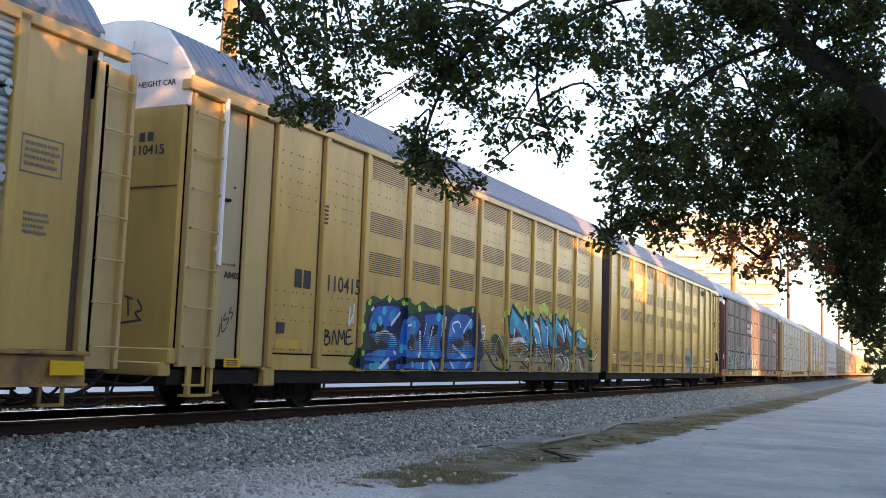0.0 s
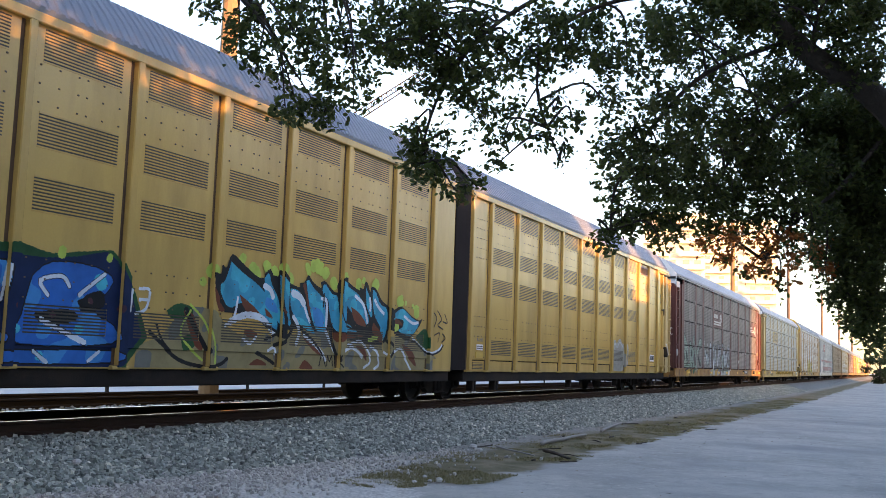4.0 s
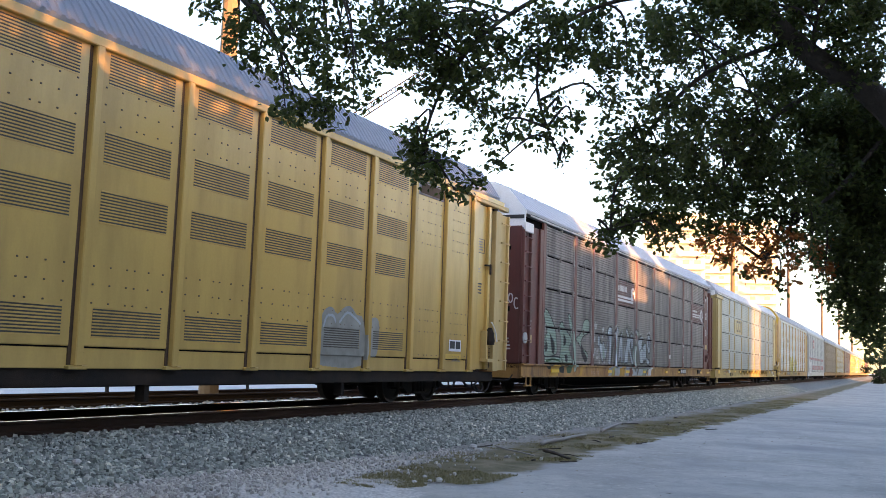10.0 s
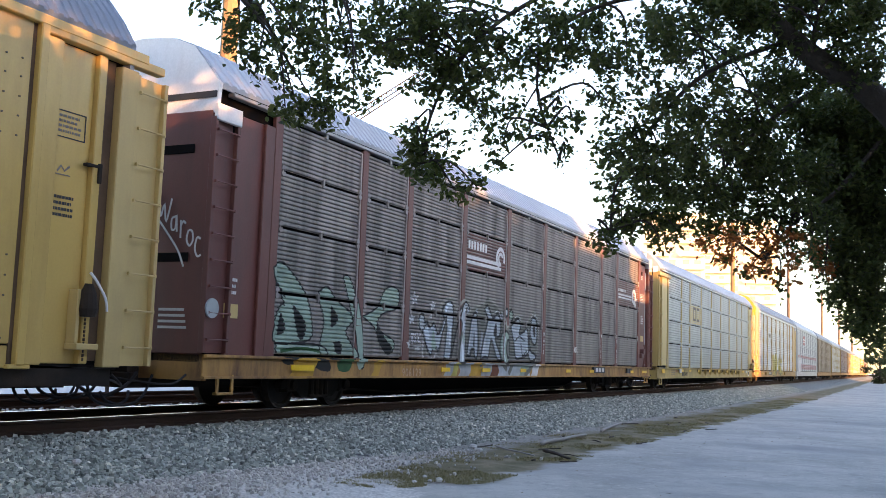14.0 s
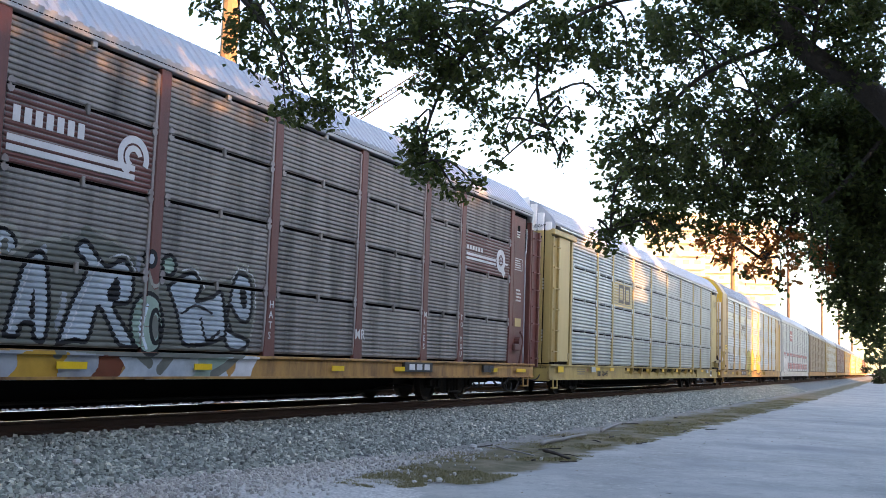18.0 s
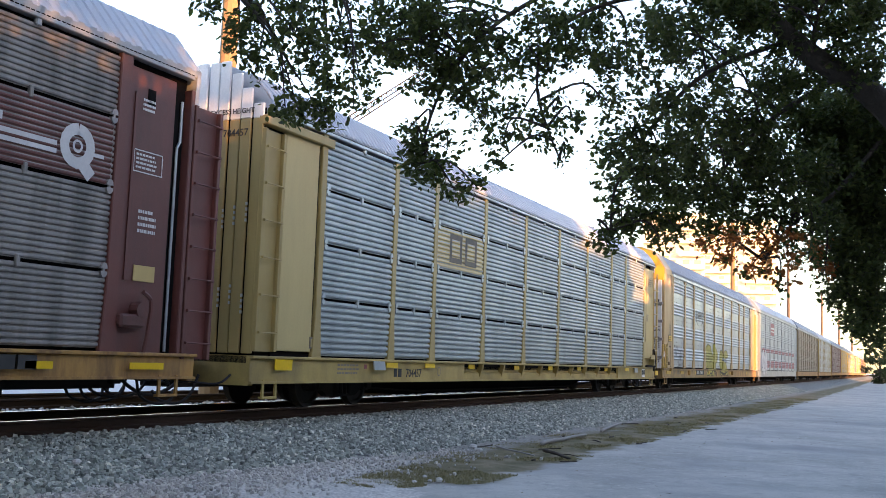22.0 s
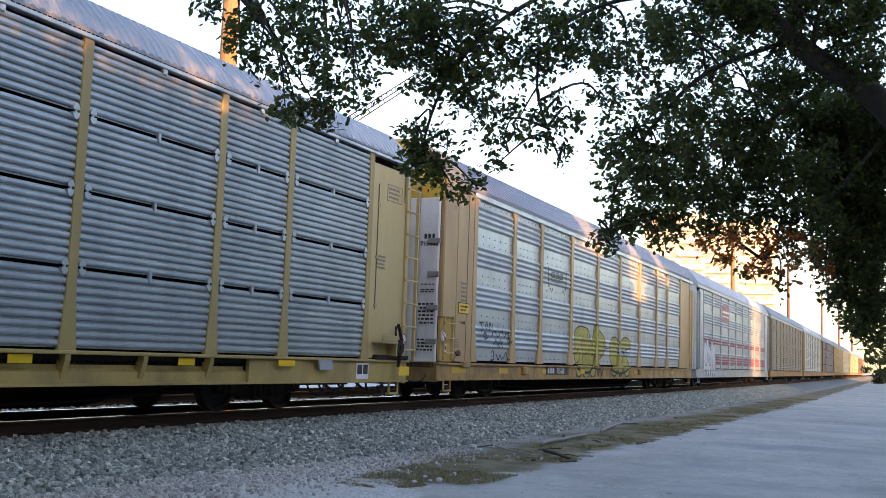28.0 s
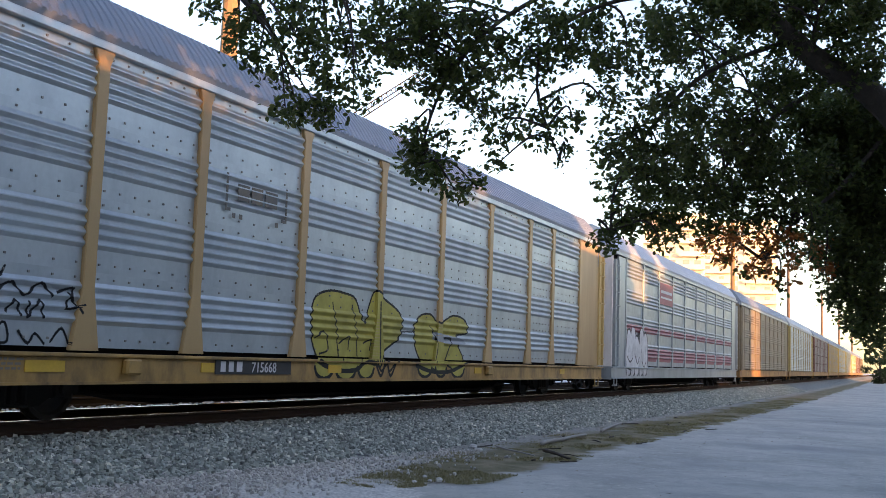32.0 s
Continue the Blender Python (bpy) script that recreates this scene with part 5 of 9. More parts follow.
M["print_faded2"] = shader("worn_dark_emblem", (0.10, 0.09, 0.08), 0.6, stain=(0.25, 0.2, 0.12), stain_amount=0.5, stain_scale=4, bump=0)


def car_ribbed():
    """The silver car with ribbed bands and flared posts."""
    u0 = 113.03
    L = 142.30 - u0
    car = new_car("autorack_car", "tan autorack with silver ribbed panels and yellow bubble graffiti")
    core(car, 1.36, L - 1.0)
    flatcar(car, L, M["deck_yellow"], 0.52, 0.90, (1.12, 0.5))
    posts = [x - u0 for x in (116.10, 118.72, 120.84, 123.62, 126.42, 129.22, 132.02, 134.82, 136.75, 139.35)]
    POSTS["yellow"] = posts
    side_bays(car, posts, [0.95, 1.93, 2.91, 3.89, 4.88], M["galv_white"], M["post_tan"], "ribbed", 0.035, 0.21, 0.14, top=0.10, ribs=(0.27, 0.80))
    rv = Shape()
    for a, b in zip(posts[:-1], posts[1:]):
        for z in (0.95, 1.93, 2.91, 3.89):
            for k in range(7):
                x = a + 0.2 + (b - a - 0.4) * k / 6
                rv.box(x - 0.014, x + 0.014, 0.015, 0.03, z + 0.11, z + 0.138).box(x - 0.014, x + 0.014, 0.015, 0.03, z + 0.90, z + 0.928)
    tagged(part("rivets", rv, M["galv_dirty"], car), kind="stuff")
    part("end_panel", Shape().box(1.26, 1.98, -0.05, 0.08, 1.9, 4.98, 0.03), M["post_tan"], car)
    part("end_panel", Shape().box(1.30, 2.0, 0.0, 0.08, 0.92, 1.9, 0.01), M["tan"], car)
    part("end_panel", Shape().box(2.02, 3.0, -0.03, 0.08, 0.92, 4.98, 0.012), M["post_tan"], car)
    part("end_panel", Shape().box(posts[-1] + 0.1, L - 0.85, 0.0, 0.08, 0.92, 4.86, 0.012), M["post_tan"], car)
    ladder(car, 1.42, 1.88, 0.95, 1.95, 3, M["tan_light"], plate=False)
    ladder(car, L - 0.92, L - 0.45, 0.95, 4.6, 8, M["tan_light"])
    # radial end door: white lower part, yellow above
    low = Shape().box(1.14, 1.24, 0.05, 3.05, 0.90, 4.60, 0.02)
    d = part("end_door", low, M["grey_white"], car, "dirty white end door with stencils")
    hg = Shape()
    for z in (1.3, 2.05, 2.8, 3.55):
        hg.box(1.08, 1.16, 0.0, 0.28, z, z + 0.12, 0.01)
    for y in (0.52, 0.78, 1.15):
        hg.box(1.105, 1.145, y, y + 0.05, 1.0, 4.9)
    part("hinge", hg, M["galv_dirty"], d)
    roof_end(car, 1.17, M["gold"], -1, floor=4.58, label="yellow-painted upper end")
    for z, h, r in ((2.62, 0.05, 1), (1.75, 0.5, 6), (2.45, 0.1, 2), (1.15, 0.3, 4)):
        rnd = random.Random(int(z * 100))
        s = Shape()
        for k in range(r):
            y = 0.12
            while y < 0.46:
                w = rnd.uniform(0.03, 0.1)
                s.box(1.128, 1.138, y, y + w, z + h * k / r, z + h * (k + 0.5) / r)
                y += w + 0.03
        tagged(part("small_print", s, M["print"], d), kind="stuff")
    lettering("lettering", "715668", 1.128, 3.50, 0.15, M["print"], d, 0.50, end=True)
    part("railroad_mark", Shape().box(1.124, 1.132, 0.14, 0.20, 3.66, 3.77).box(1.124, 1.132, 0.24, 0.30, 3.66, 3.77).box(1.124, 1.132, 0.34, 0.40, 3.66, 3.77), M["print"], d)
    eave(car, 2.95, L - 0.4, M["galv_white"], 4.88, 5.0)
    roof(car, 1.30, L - 1.0, M["roof"])
    roof_end(car, L - 1.0, M["roof"], 1)
    part("corner_cap", Shape().sheet([(-0.06, 4.88), (-0.06, 5.10), (0.17, 5.47), (0.47, 5.83), (0.94, 6.01), (1.55, 6.06), (1.55, 5.0), (0.1, 4.9)], 1.26, 2.55, cap=True), M["post_tan"], car)
    far_wall(car, 1.0, L - 1.0, 0.9, 4.95, M["tan"])
    e = Shape().box(121.42 - u0, 121.47 - u0, -0.012, -0.006, 3.2, 3.75).box(123.03 - u0, 123.08 - u0, -0.012, -0.006, 3.2, 3.75)
    for x, w in ((121.72, 0.30), (122.08, 0.30), (122.45, 0.34)):
        e.box(x - u0, x - u0 + w, -0.012, -0.006, 3.36, 3.62)
    e.box(121.42 - u0, 121.55 - u0, -0.012, -0.006, 3.16, 3.21).box(122.94 - u0, 123.08 - u0, -0.012, -0.006, 3.16, 3.21)
    e.box(121.6 - u0, 121.68 - u0, -0.012, -0.006, 3.06, 3.14).box(121.78 - u0, 121.86 - u0, -0.012, -0.006, 3.06, 3.14).box(122.76 - u0, 122.84 - u0, -0.012, -0.006, 3.06, 3.14)
    part("emblem", e, M["print_faded2"], car, "worn dark emblem bars in brackets")
    part("number_board", Shape().box(121.38 - u0, 123.40 - u0, -0.036, -0.024, 0.63, 0.86), M["print"], car)
    lettering("lettering", "715668", 122.28 - u0, 0.665, 0.23, M["print_white"], car, -0.040)
    part("railroad_mark", Shape().box(121.5 - u0, 121.62 - u0, -0.041, -0.037, 0.67, 0.83).box(121.7 - u0, 121.82 - u0, -0.041, -0.037, 0.67, 0.83).box(121.9 - u0, 122.04 - u0, -0.041, -0.037, 0.67, 0.83), M["print_white"], car)
    for x, w in ((114.89, 0.83), (117.79, 0.62), (121.05, 0.3), (124.6, 0.45), (131.2, 0.4), (137.5, 0.4)):
        part("reflector", Shape().box(x - u0, x - u0 + w, -0.034, -0.022, 0.66, 0.80), M["gold"], car)
    part("winch", Shape().box(119.4 - u0, 119.7 - u0, -0.14, -0.02, 0.62, 0.84, 0.03), M["deck_yellow"], car)
    part("winch", Shape().box(131.8 - u0, 132.1 - u0, -0.14, -0.02, 0.62, 0.84, 0.03), M["deck_yellow"], car)
    part("warning_plate", Shape().box(2.13, 2.73, -0.042, -0.032, 2.04, 2.30), M["print"], car)
    part("warning_plate", Shape().box(2.15, 2.71, -0.046, -0.042, 2.06, 2.28), M["reflector"], car)
    bars("warning_text", 2.24, 2.09, 0.40, 0.16, 2, M["print"], car, -0.047, 4)
    lettering("lettering", "T11600", 2.24, 1.80, 0.10, M["print"], car, -0.033)
    bars("small_print", 1.94, 1.24, 0.32, 0.22, 4, M["print_faded"], car, -0.032, 32)
    bars("small_print", 3.24, 0.68, 0.48, 0.17, 4, M["print_faded"], car, -0.024, 33)
    bars("small_print", 3.94, 0.67, 0.80, 0.17, 3, M["print_faded"], car, -0.024, 34)
    part("latch", Shape().box(1.98, 2.22, -0.09, -0.03, 1.10, 1.16, 0.01).tube([(2.16, -0.09, 1.12), (2.16, -0.03, 1.12)], 0.07, 10), M["tan_dirt"], car, "rusty latch")
    part("door_shoe", Shape().box(2.36, 2.72, -0.13, -0.02, 0.80, 0.93, 0.012), M["deck_yellow"], car)
    part("panel_seam", Shape().box(2.60, 2.615, -0.036, -0.030, 0.95, 4.95), M["tan_dirt"], car)
    part("post_strip", Shape().box(2.92, 3.0, -0.045, -0.03, 0.95, 4.9, 0.006), M["post_tan"], car)
    part("star_plate", Shape().box(1.46, 1.62, -0.012, -0.004, 1.14, 1.32, 0.004), M["grey_white"], car)
    part("star_mark", Shape().box(1.52, 1.56, -0.017, -0.012, 1.17, 1.29).box(1.48, 1.60, -0.0175, -0.0125, 1.21, 1.25), M["print"], car)
    bars("data_panel", 115.3 - u0, 2.3, 0.34, 0.5, 5, M["print_faded"], car, -0.032, 31)
    part("no_step_disc", Shape().tube([(114.42 - u0, -0.03, 1.48), (114.42 - u0, -0.045, 1.48)], 0.13, 20), M["white"], car)
    ringm = Shape().ribbon([(114.42 - u0 + 0.115 * math.sin(k * math.pi / 10), 1.48 + 0.115 * math.cos(k * math.pi / 10)) for k in range(21)], 0.03, -0.05)
    ringm.ribbon([(114.34 - u0, 1.56), (114.5 - u0, 1.40)], 0.03, -0.05)
    part("no_step_mark", ringm, M["red"], car)
    coupler(car, 0, -1)
    coupler(car, L, 1)
    CARS.append((car, u0, running_gear(car, [5.0, L - 4.9])))


def car_following(u0, L, paint, panel_mat, label, style="ribbed", stripes=False, roof_mat="roof"):
    """The cars further back in the train."""
    car = new_car("autorack_car", label)
    core(car, 1.15, L - 0.9)
    flatcar(car, L, M["deck_rust"] if not stripes else M["galv"], 0.52, 0.92, (0.7, 0.7))
    n = 9
    posts = [2.6 + (L - 4.9) * i / n for i in range(n + 1)]
    side_bays(car, posts, [0.95, 1.93, 2.91, 3.89, 4.88], panel_mat, paint, style, 0.025, 0.14, 0.05, ribs=(0.30, 0.82) if stripes else (0.0, 0.62))
    part("end_panel", Shape().box(1.6, 2.55, 0.0, 0.08, 0.92, 4.86, 0.012), paint, car)
    part("end_panel", Shape().box(posts[-1] + 0.08, L - 0.9, 0.0, 0.08, 0.92, 4.86, 0.012), paint, car)
    part("end_wall", Shape().box(0.95, 1.05, 0.05, 3.05, 0.9, 4.95, 0.02), paint if not stripes else M["grey_white"], car)
    ladder(car, 1.1, 1.55, 0.95, 4.7, 8, paint)
    ladder(car, L - 0.9, L - 0.5, 0.95, 4.7, 8, paint)
    eave(car, 0.9, L - 0.6, M["galv"], 4.88, 5.0)
    roof(car, 1.0, L - 1.0, M[roof_mat], pitch=0.4)
    roof_end(car, 1.0, M[roof_mat], -1, floor=4.9)
    roof_end(car, L - 1.0, M[roof_mat], 1, floor=4.9)
    far_wall(car, 1.0, L - 1.0, 0.9, 4.95, paint)
    if stripes:
        POSTS["striped"] = posts
        s = part("sign_panel", Shape().box(posts[2] + 0.1, posts[3] - 0.1, -0.02, -0.008, 3.55, 4.45), M["red"], car, "faded red emblem panel")
        part("emblem", Shape().box(posts[2] + 0.3, posts[3] - 0.3, -0.026, -0.02, 4.02, 4.14).box(posts[2] + 0.3, posts[3] - 0.3, -0.026, -0.02, 3.80, 3.88), M["print_white"], s)
    coupler(car, 0, -1)
    coupler(car, L, 1)
    CARS.append((car, u0, running_gear(car, [5.0, L - 4.9])))
    return car


def train():
    car_leading()
    car_articulated()
    car_brown()
    car_silver()
    car_ribbed()
    u = 142.30
    kinds = [(M["galv"], M["galv"], "silver-grey autorack with faded red stripes", "ribbed", True, "roof_pale"),
             (M["tan_dirty"], M["tan_dirty"], "dirty tan autorack with ribbed side panels", "ribbed", False, "roof"),
             (M["olive"], M["galv"], "yellow autorack with pale ribbed panels", "ribbed", False, "roof_pale"),
             (M["brown"], M["galv_dirty"], "brown-posted autorack with silver corrugated panels", "corrugated", False, "roof"),
             (M["tan"], M["tan_dirty"], "tan yellow autorack with ribbed side panels", "ribbed", False, "roof"),
             (M["tan"], M["galv"], "tan yellow autorack with pale panels", "ribbed", False, "roof"),
             (M["olive"], M["galv"], "olive autorack with silver panels", "corrugated", False, "roof_pale"),
             (M["tan"], M["galv_white"], "tan autorack with pale panels", "ribbed", False, "roof"),
             (M["brown"], M["galv_dirty"], "brown autorack with sooty panels", "corrugated", False, "roof"),
             (M["tan_dirty"], M["tan_dirty"], "dusty tan autorack with ribbed panels", "ribbed", False, "roof")]
    for paint, panel, label, style, stripes, rf in kinds:
        car_following(u, 28.6, paint, panel, label, style, stripes, rf)
        u += 28.6


# ---- spray paint ----
class Art:
    """Paint draped over the side of a car: rows of strips that follow the relief below them."""

    def __init__(self, x0, x1, z0, z1, cell=0.0105):
        self.x0, self.z0, self.c = x0, z0, cell
        self.nx, self.nz = int((x1 - x0) / cell), int((z1 - z0) / cell)
        self.grid = np.full((self.nz, self.nx), -1, int)
        self.gx, self.gz = np.meshgrid(x0 + (np.arange(self.nx) + 0.5) * cell, z0 + (np.arange(self.nz) + 0.5) * cell)
        self.keys = []

    def key(self, k):
        if k not in self.keys:
            self.keys.append(k)
        return self.keys.index(k)

    def window(self, p, pad):
        i0, i1 = int((p[:, 0].min() - pad - self.x0) / self.c), int((p[:, 0].max() + pad - self.x0) / self.c) + 1
        j0, j1 = int((p[:, 1].min() - pad - self.z0) / self.c), int((p[:, 1].max() + pad - self.z0) / self.c) + 1
        return slice(max(j0, 0), max(j1, 0)), slice(max(i0, 0), max(i1, 0))

    def fill(self, k, pts):
        p = np.array(curve_pts(list(pts) + [pts[0]], 3))
        w = self.window(p, 0)
        x, z = self.gx[w], self.gz[w]
        inside = np.zeros(x.shape, bool)
        for (xa, za), (xb, zb) in zip(p[:-1], p[1:]):
            if za != zb:
                inside ^= ((za > z) != (zb > z)) & (x < (xb - xa) * (z - za) / (zb - za) + xa)
        self.grid[w][inside] = self.key(k)

    def stroke(self, k, pts, width):
        p = np.array(curve_pts(pts, 4))
        w = self.window(p, width)
        x, z = self.gx[w], self.gz[w]
        best = np.full(x.shape, 9.0)
        for a, b in zip(p[:-1], p[1:]):
            d = b - a
            t = np.clip(((x - a[0]) * d[0] + (z - a[1]) * d[1]) / (d @ d + 1e-9), 0, 1)
            best = np.minimum(best, np.hypot(x - a[0] - t * d[0], z - a[1] - t * d[1]))
        self.grid[w][best < width / 2] = self.key(k)

    def dots(self, k, pts, r):
        for n, (x, z) in enumerate(pts):
            q = r * (0.6 + 0.4 * math.sin(3.1 * n))
            self.fill(k, [(x + q * math.cos(a) * (1 + 0.2 * math.sin(2 * a + n)), z + q * math.sin(a)) for a in [k2 * math.pi / 4 for k2 in range(8)]])

    def outline(self, k, keep, reach):
        """Darkens the rim of the areas of colour k, except against the colours in keep."""
        own = np.isin(self.grid, [self.key(q) for q in [k] + keep])
        rim = np.zeros(own.shape, bool)
        for a in range(-reach, reach + 1):
            for b in range(-reach, reach + 1):
                if a * a + b * b <= reach * reach:
                    rim |= ~np.roll(np.roll(own, a, 0), b, 1)
        self.grid[rim & (self.grid == self.key(k))] = self.key("paint_black")

    def mottle(self, k, other, level, size, seed):
        """Clouds of a second colour within colour k."""
        x, z = self.gx / size, self.gz / size
        f = np.sin(1.7 * x + seed) * np.cos(2.1 * z - seed) + 0.6 * np.sin(3.9 * x + 2.3 * z + 2 * seed) + 0.4 * np.cos(7.1 * z - 5.3 * x + seed)
        self.grid[(f > level) & (self.grid == self.key(k))] = self.key(other)

    def drape(self, name, relief, car, label):
        """relief(x, z): depth of the surface there, or None in an open seam."""
        s, mats = Shape(), []
        for j in range(self.nz):
            row = self.grid[j]
            z0, z1 = self.z0 + j * self.c, self.z0 + (j + 1) * self.c
            i = 0
            while i < self.nx:
                if row[i] < 0:
                    i += 1
                    continue
                x = self.x0 + (i + 0.5) * self.c
                ya, yb = relief(x, z0), relief(x, z1)
                e = i + 1
                while e < self.nx and row[e] == row[i] and relief(self.x0 + (e + 0.5) * self.c, z0) == ya:
                    e += 1
                if ya is not None and yb is not None:
                    xa, xb = self.x0 + i * self.c, self.x0 + e * self.c
                    s.add([(xa, ya, z0), (xb, ya, z0), (xb, yb, z1), (xa, yb, z1)], [(0, 1, 2, 3)])
                    mats.append(int(row[i]))
                    # the paint runs round the near edge of a post
                    y2 = relief(self.x0 + (e + 0.5) * self.c, z0) if e < self.nx and row[e] >= 0 else None
                    if y2 is not None and y2 < ya - 0.02:
                        s.add([(xb, ya, z0), (xb, y2, z0), (xb, y2, z1), (xb, ya, z1)], [(0, 1, 2, 3)])
                        mats.append(int(row[i]))
                i = e
        me = s.mesh(name)
        for k in self.keys:
            me.materials.append(M[k])
        me.polygons.foreach_set("material_index", mats)
        return part(name, me, None, car, label)


def relief_vented(posts, first=0):
    bays = [(a + 0.26, b - 0.26) for a, b in zip(posts[first:-1], posts[first + 1:])]

    def f(x, z):
        if any(p - 0.042 <= x <= p + 0.097 for p in posts):
            return -0.058
        if 1.11 < z < 1.488 and any(a < x < b for a, b in bays):
            # the slots of the lowest vent stay open below the paint
            return 0.0125 if abs(((z + 0.002 - 1.11) / 0.042) % 1 - 0.5) > 0.1 else None
        return 0.010 if z > 0.98 else 0.036
    return f


def relief_ribbed(posts, seams, half, proud, corr, depth, pitch, ribs, foot=0.06):
    def f(x, z):
        if z < seams[0] - 0.02:
            return -0.084 if z > seams[0] - 0.08 else -0.024
        for p in posts:
            if abs(x - p) <= half + (foot * max(0, 1 - (z - seams[0]) / 0.8)):
                return -proud - 0.003
        for a, b in zip(seams[:-1], seams[1:]):
            if a <= z < b:
                h = (b - a) - (0.045 if corr else 0)
                q = z - a - 0.02
                if q < 0 or q > h:
                    return None if corr else 0.026
                n = max(1, round(h / pitch))
                u = (q * n / h) % 1
                if not corr and not any(r0 <= (int(q * n / h) + 0.5) / n <= r1 for r0, r1 in ribs):
                    return 0.026
                if corr:
                    k = 0 if u < 0.17 else (u - 0.17) * 8 if u < 0.27 else 0.8 + (u - 0.27) / 1.25 if u < 0.52 else 1 - (u - 0.52) / 3.6 if u < 0.88 else (1 - u) * 7.5
                else:
                    k = 0 if u < 0.12 else (u - 0.12) / 0.38 if u < 0.50 else 1 if u < 0.62 else (1 - u) / 0.38
                return round((0.022 if corr else 0.026) - depth * k, 4)
        return None
    return f


def art_blue(art):
    """Blue rounded lettering with a green cloud behind it."""
    art.fill("paint_green", [(6.54, 1.76), (6.74, 2.05), (7.01, 2.17), (7.32, 2.12), (7.62, 2.23), (7.96, 2.14), (8.37, 2.23), (8.82, 2.10), (9.20, 2.21), (9.62, 2.09), (10.31, 2.20), (10.88, 2.12), (11.48, 2.21), (12.07, 2.14), (12.28, 0.72), (6.62, 0.70), (6.53, 1.22)])
    art.fill("paint_navy", [(6.78, 1.66), (7.03, 2.00), (7.57, 2.11), (8.28, 2.05), (8.48, 1.87), (8.99, 1.97), (9.38, 2.01), (10.14, 2.07), (10.70, 2.05), (11.28, 2.12), (12.00, 2.14), (12.17, 0.74), (6.76, 0.70), (6.72, 1.09), (6.97, 1.17), (6.79, 1.41)])
    art.fill("paint_blue", [(6.86, 1.64), (7.06, 1.94), (7.58, 2.03), (8.15, 1.99), (7.85, 1.62), (7.56, 1.56), (8.10, 1.39), (8.28, 1.10), (8.07, 0.90), (6.81, 0.88), (6.81, 1.05), (7.24, 1.11), (7.69, 1.20), (7.16, 1.32), (6.86, 1.39)])
    art.fill("paint_blue", [(6.80, 0.84), (8.36, 0.87), (8.35, 0.73), (6.79, 0.71)])
    art.fill("paint_blue", [(8.15, 1.49), (8.34, 1.80), (8.75, 1.89), (9.11, 1.71), (9.18, 1.42), (9.10, 0.99), (8.37, 0.97), (8.17, 1.14)])
    art.fill("paint_blue", [(9.29, 1.93), (10.19, 1.98), (10.23, 1.62), (10.09, 1.27), (10.24, 1.00), (9.16, 0.98), (9.24, 1.34)])
    art.fill("paint_blue", [(8.43, 0.89), (10.29, 0.92), (10.26, 0.75), (8.51, 0.74)])
    art.fill("paint_blue", [(10.58, 1.82), (10.89, 2.03), (11.62, 2.03), (11.96, 1.85), (11.65, 1.46), (12.01, 1.28), (11.99, 1.02), (10.44, 0.98), (10.46, 1.34)])
    art.fill("paint_blue", [(10.43, 0.93), (12.04, 0.95), (12.03, 0.77), (10.44, 0.75)])
    art.fill("paint_black", [(6.85, 1.42), (7.32, 1.48), (7.43, 1.59), (7.30, 1.67), (7.12, 1.57)])
    art.fill("paint_black", [(6.79, 1.05), (7.18, 1.10), (7.66, 1.19), (7.34, 1.23), (6.94, 1.12)])
    art.fill("paint_black", [(8.40, 1.30), (8.66, 1.44), (8.84, 1.31), (8.62, 1.16), (8.44, 1.17)])
    art.fill("paint_black", [(10.67, 1.35), (11.14, 1.43), (11.35, 1.34), (10.87, 1.23)])
    art.fill("paint_black", [(9.58, 1.69), (9.93, 1.70), (9.85, 1.51), (9.60, 1.48)])
    art.fill("paint_black", [(11.33, 1.56), (11.73, 1.70), (11.80, 1.51), (11.46, 1.43)])
    art.fill("paint_black", [(7.79, 0.84), (8.05, 0.90), (8.05, 0.73), (7.85, 0.73)])
    art.fill("paint_black", [(8.89, 1.43), (9.17, 1.72), (9.12, 1.55), (8.97, 1.33)])
    art.dots("paint_cyan", [(7.46, 1.90), (7.07, 1.56), (7.20, 1.32), (7.30, 1.69), (8.80, 1.69), (8.26, 1.17), (9.46, 1.40), (9.98, 1.90), (11.40, 1.20), (11.72, 1.83), (8.83, 0.84), (9.66, 0.83), (10.81, 0.85), (9.71, 1.14), (10.41, 1.17), (7.85, 1.28)], 0.15)
    art.fill("paint_cyan", [(6.97, 0.84), (7.38, 0.87), (7.33, 0.73), (7.00, 0.73)])
    art.dots("paint_lime", [(6.86, 2.04), (7.66, 2.15), (8.28, 2.11), (9.02, 2.04), (9.79, 2.14), (11.03, 2.15), (11.85, 2.16), (6.54, 1.53), (6.57, 1.04)], 0.12)
    art.stroke("paint_pale", [(7.78, 1.64), (8.12, 1.89)], 0.085)
    art.stroke("paint_pale", [(7.16, 1.42), (7.57, 1.48), (7.90, 1.37), (8.02, 1.25)], 0.08)
    art.stroke("paint_pale", [(7.01, 1.93), (6.95, 1.89)], 0.08)
    art.stroke("paint_pale", [(8.41, 1.65), (8.66, 1.68)], 0.07)
    art.stroke("paint_pale", [(8.54, 1.26), (8.73, 1.14)], 0.07)
    art.stroke("paint_pale", [(9.07, 1.53), (9.13, 1.23), (9.08, 1.02)], 0.1)
    art.stroke("paint_pale", [(9.50, 1.22), (9.71, 1.67)], 0.075)
    art.stroke("paint_pale", [(9.27, 1.44), (9.38, 1.73)], 0.05)
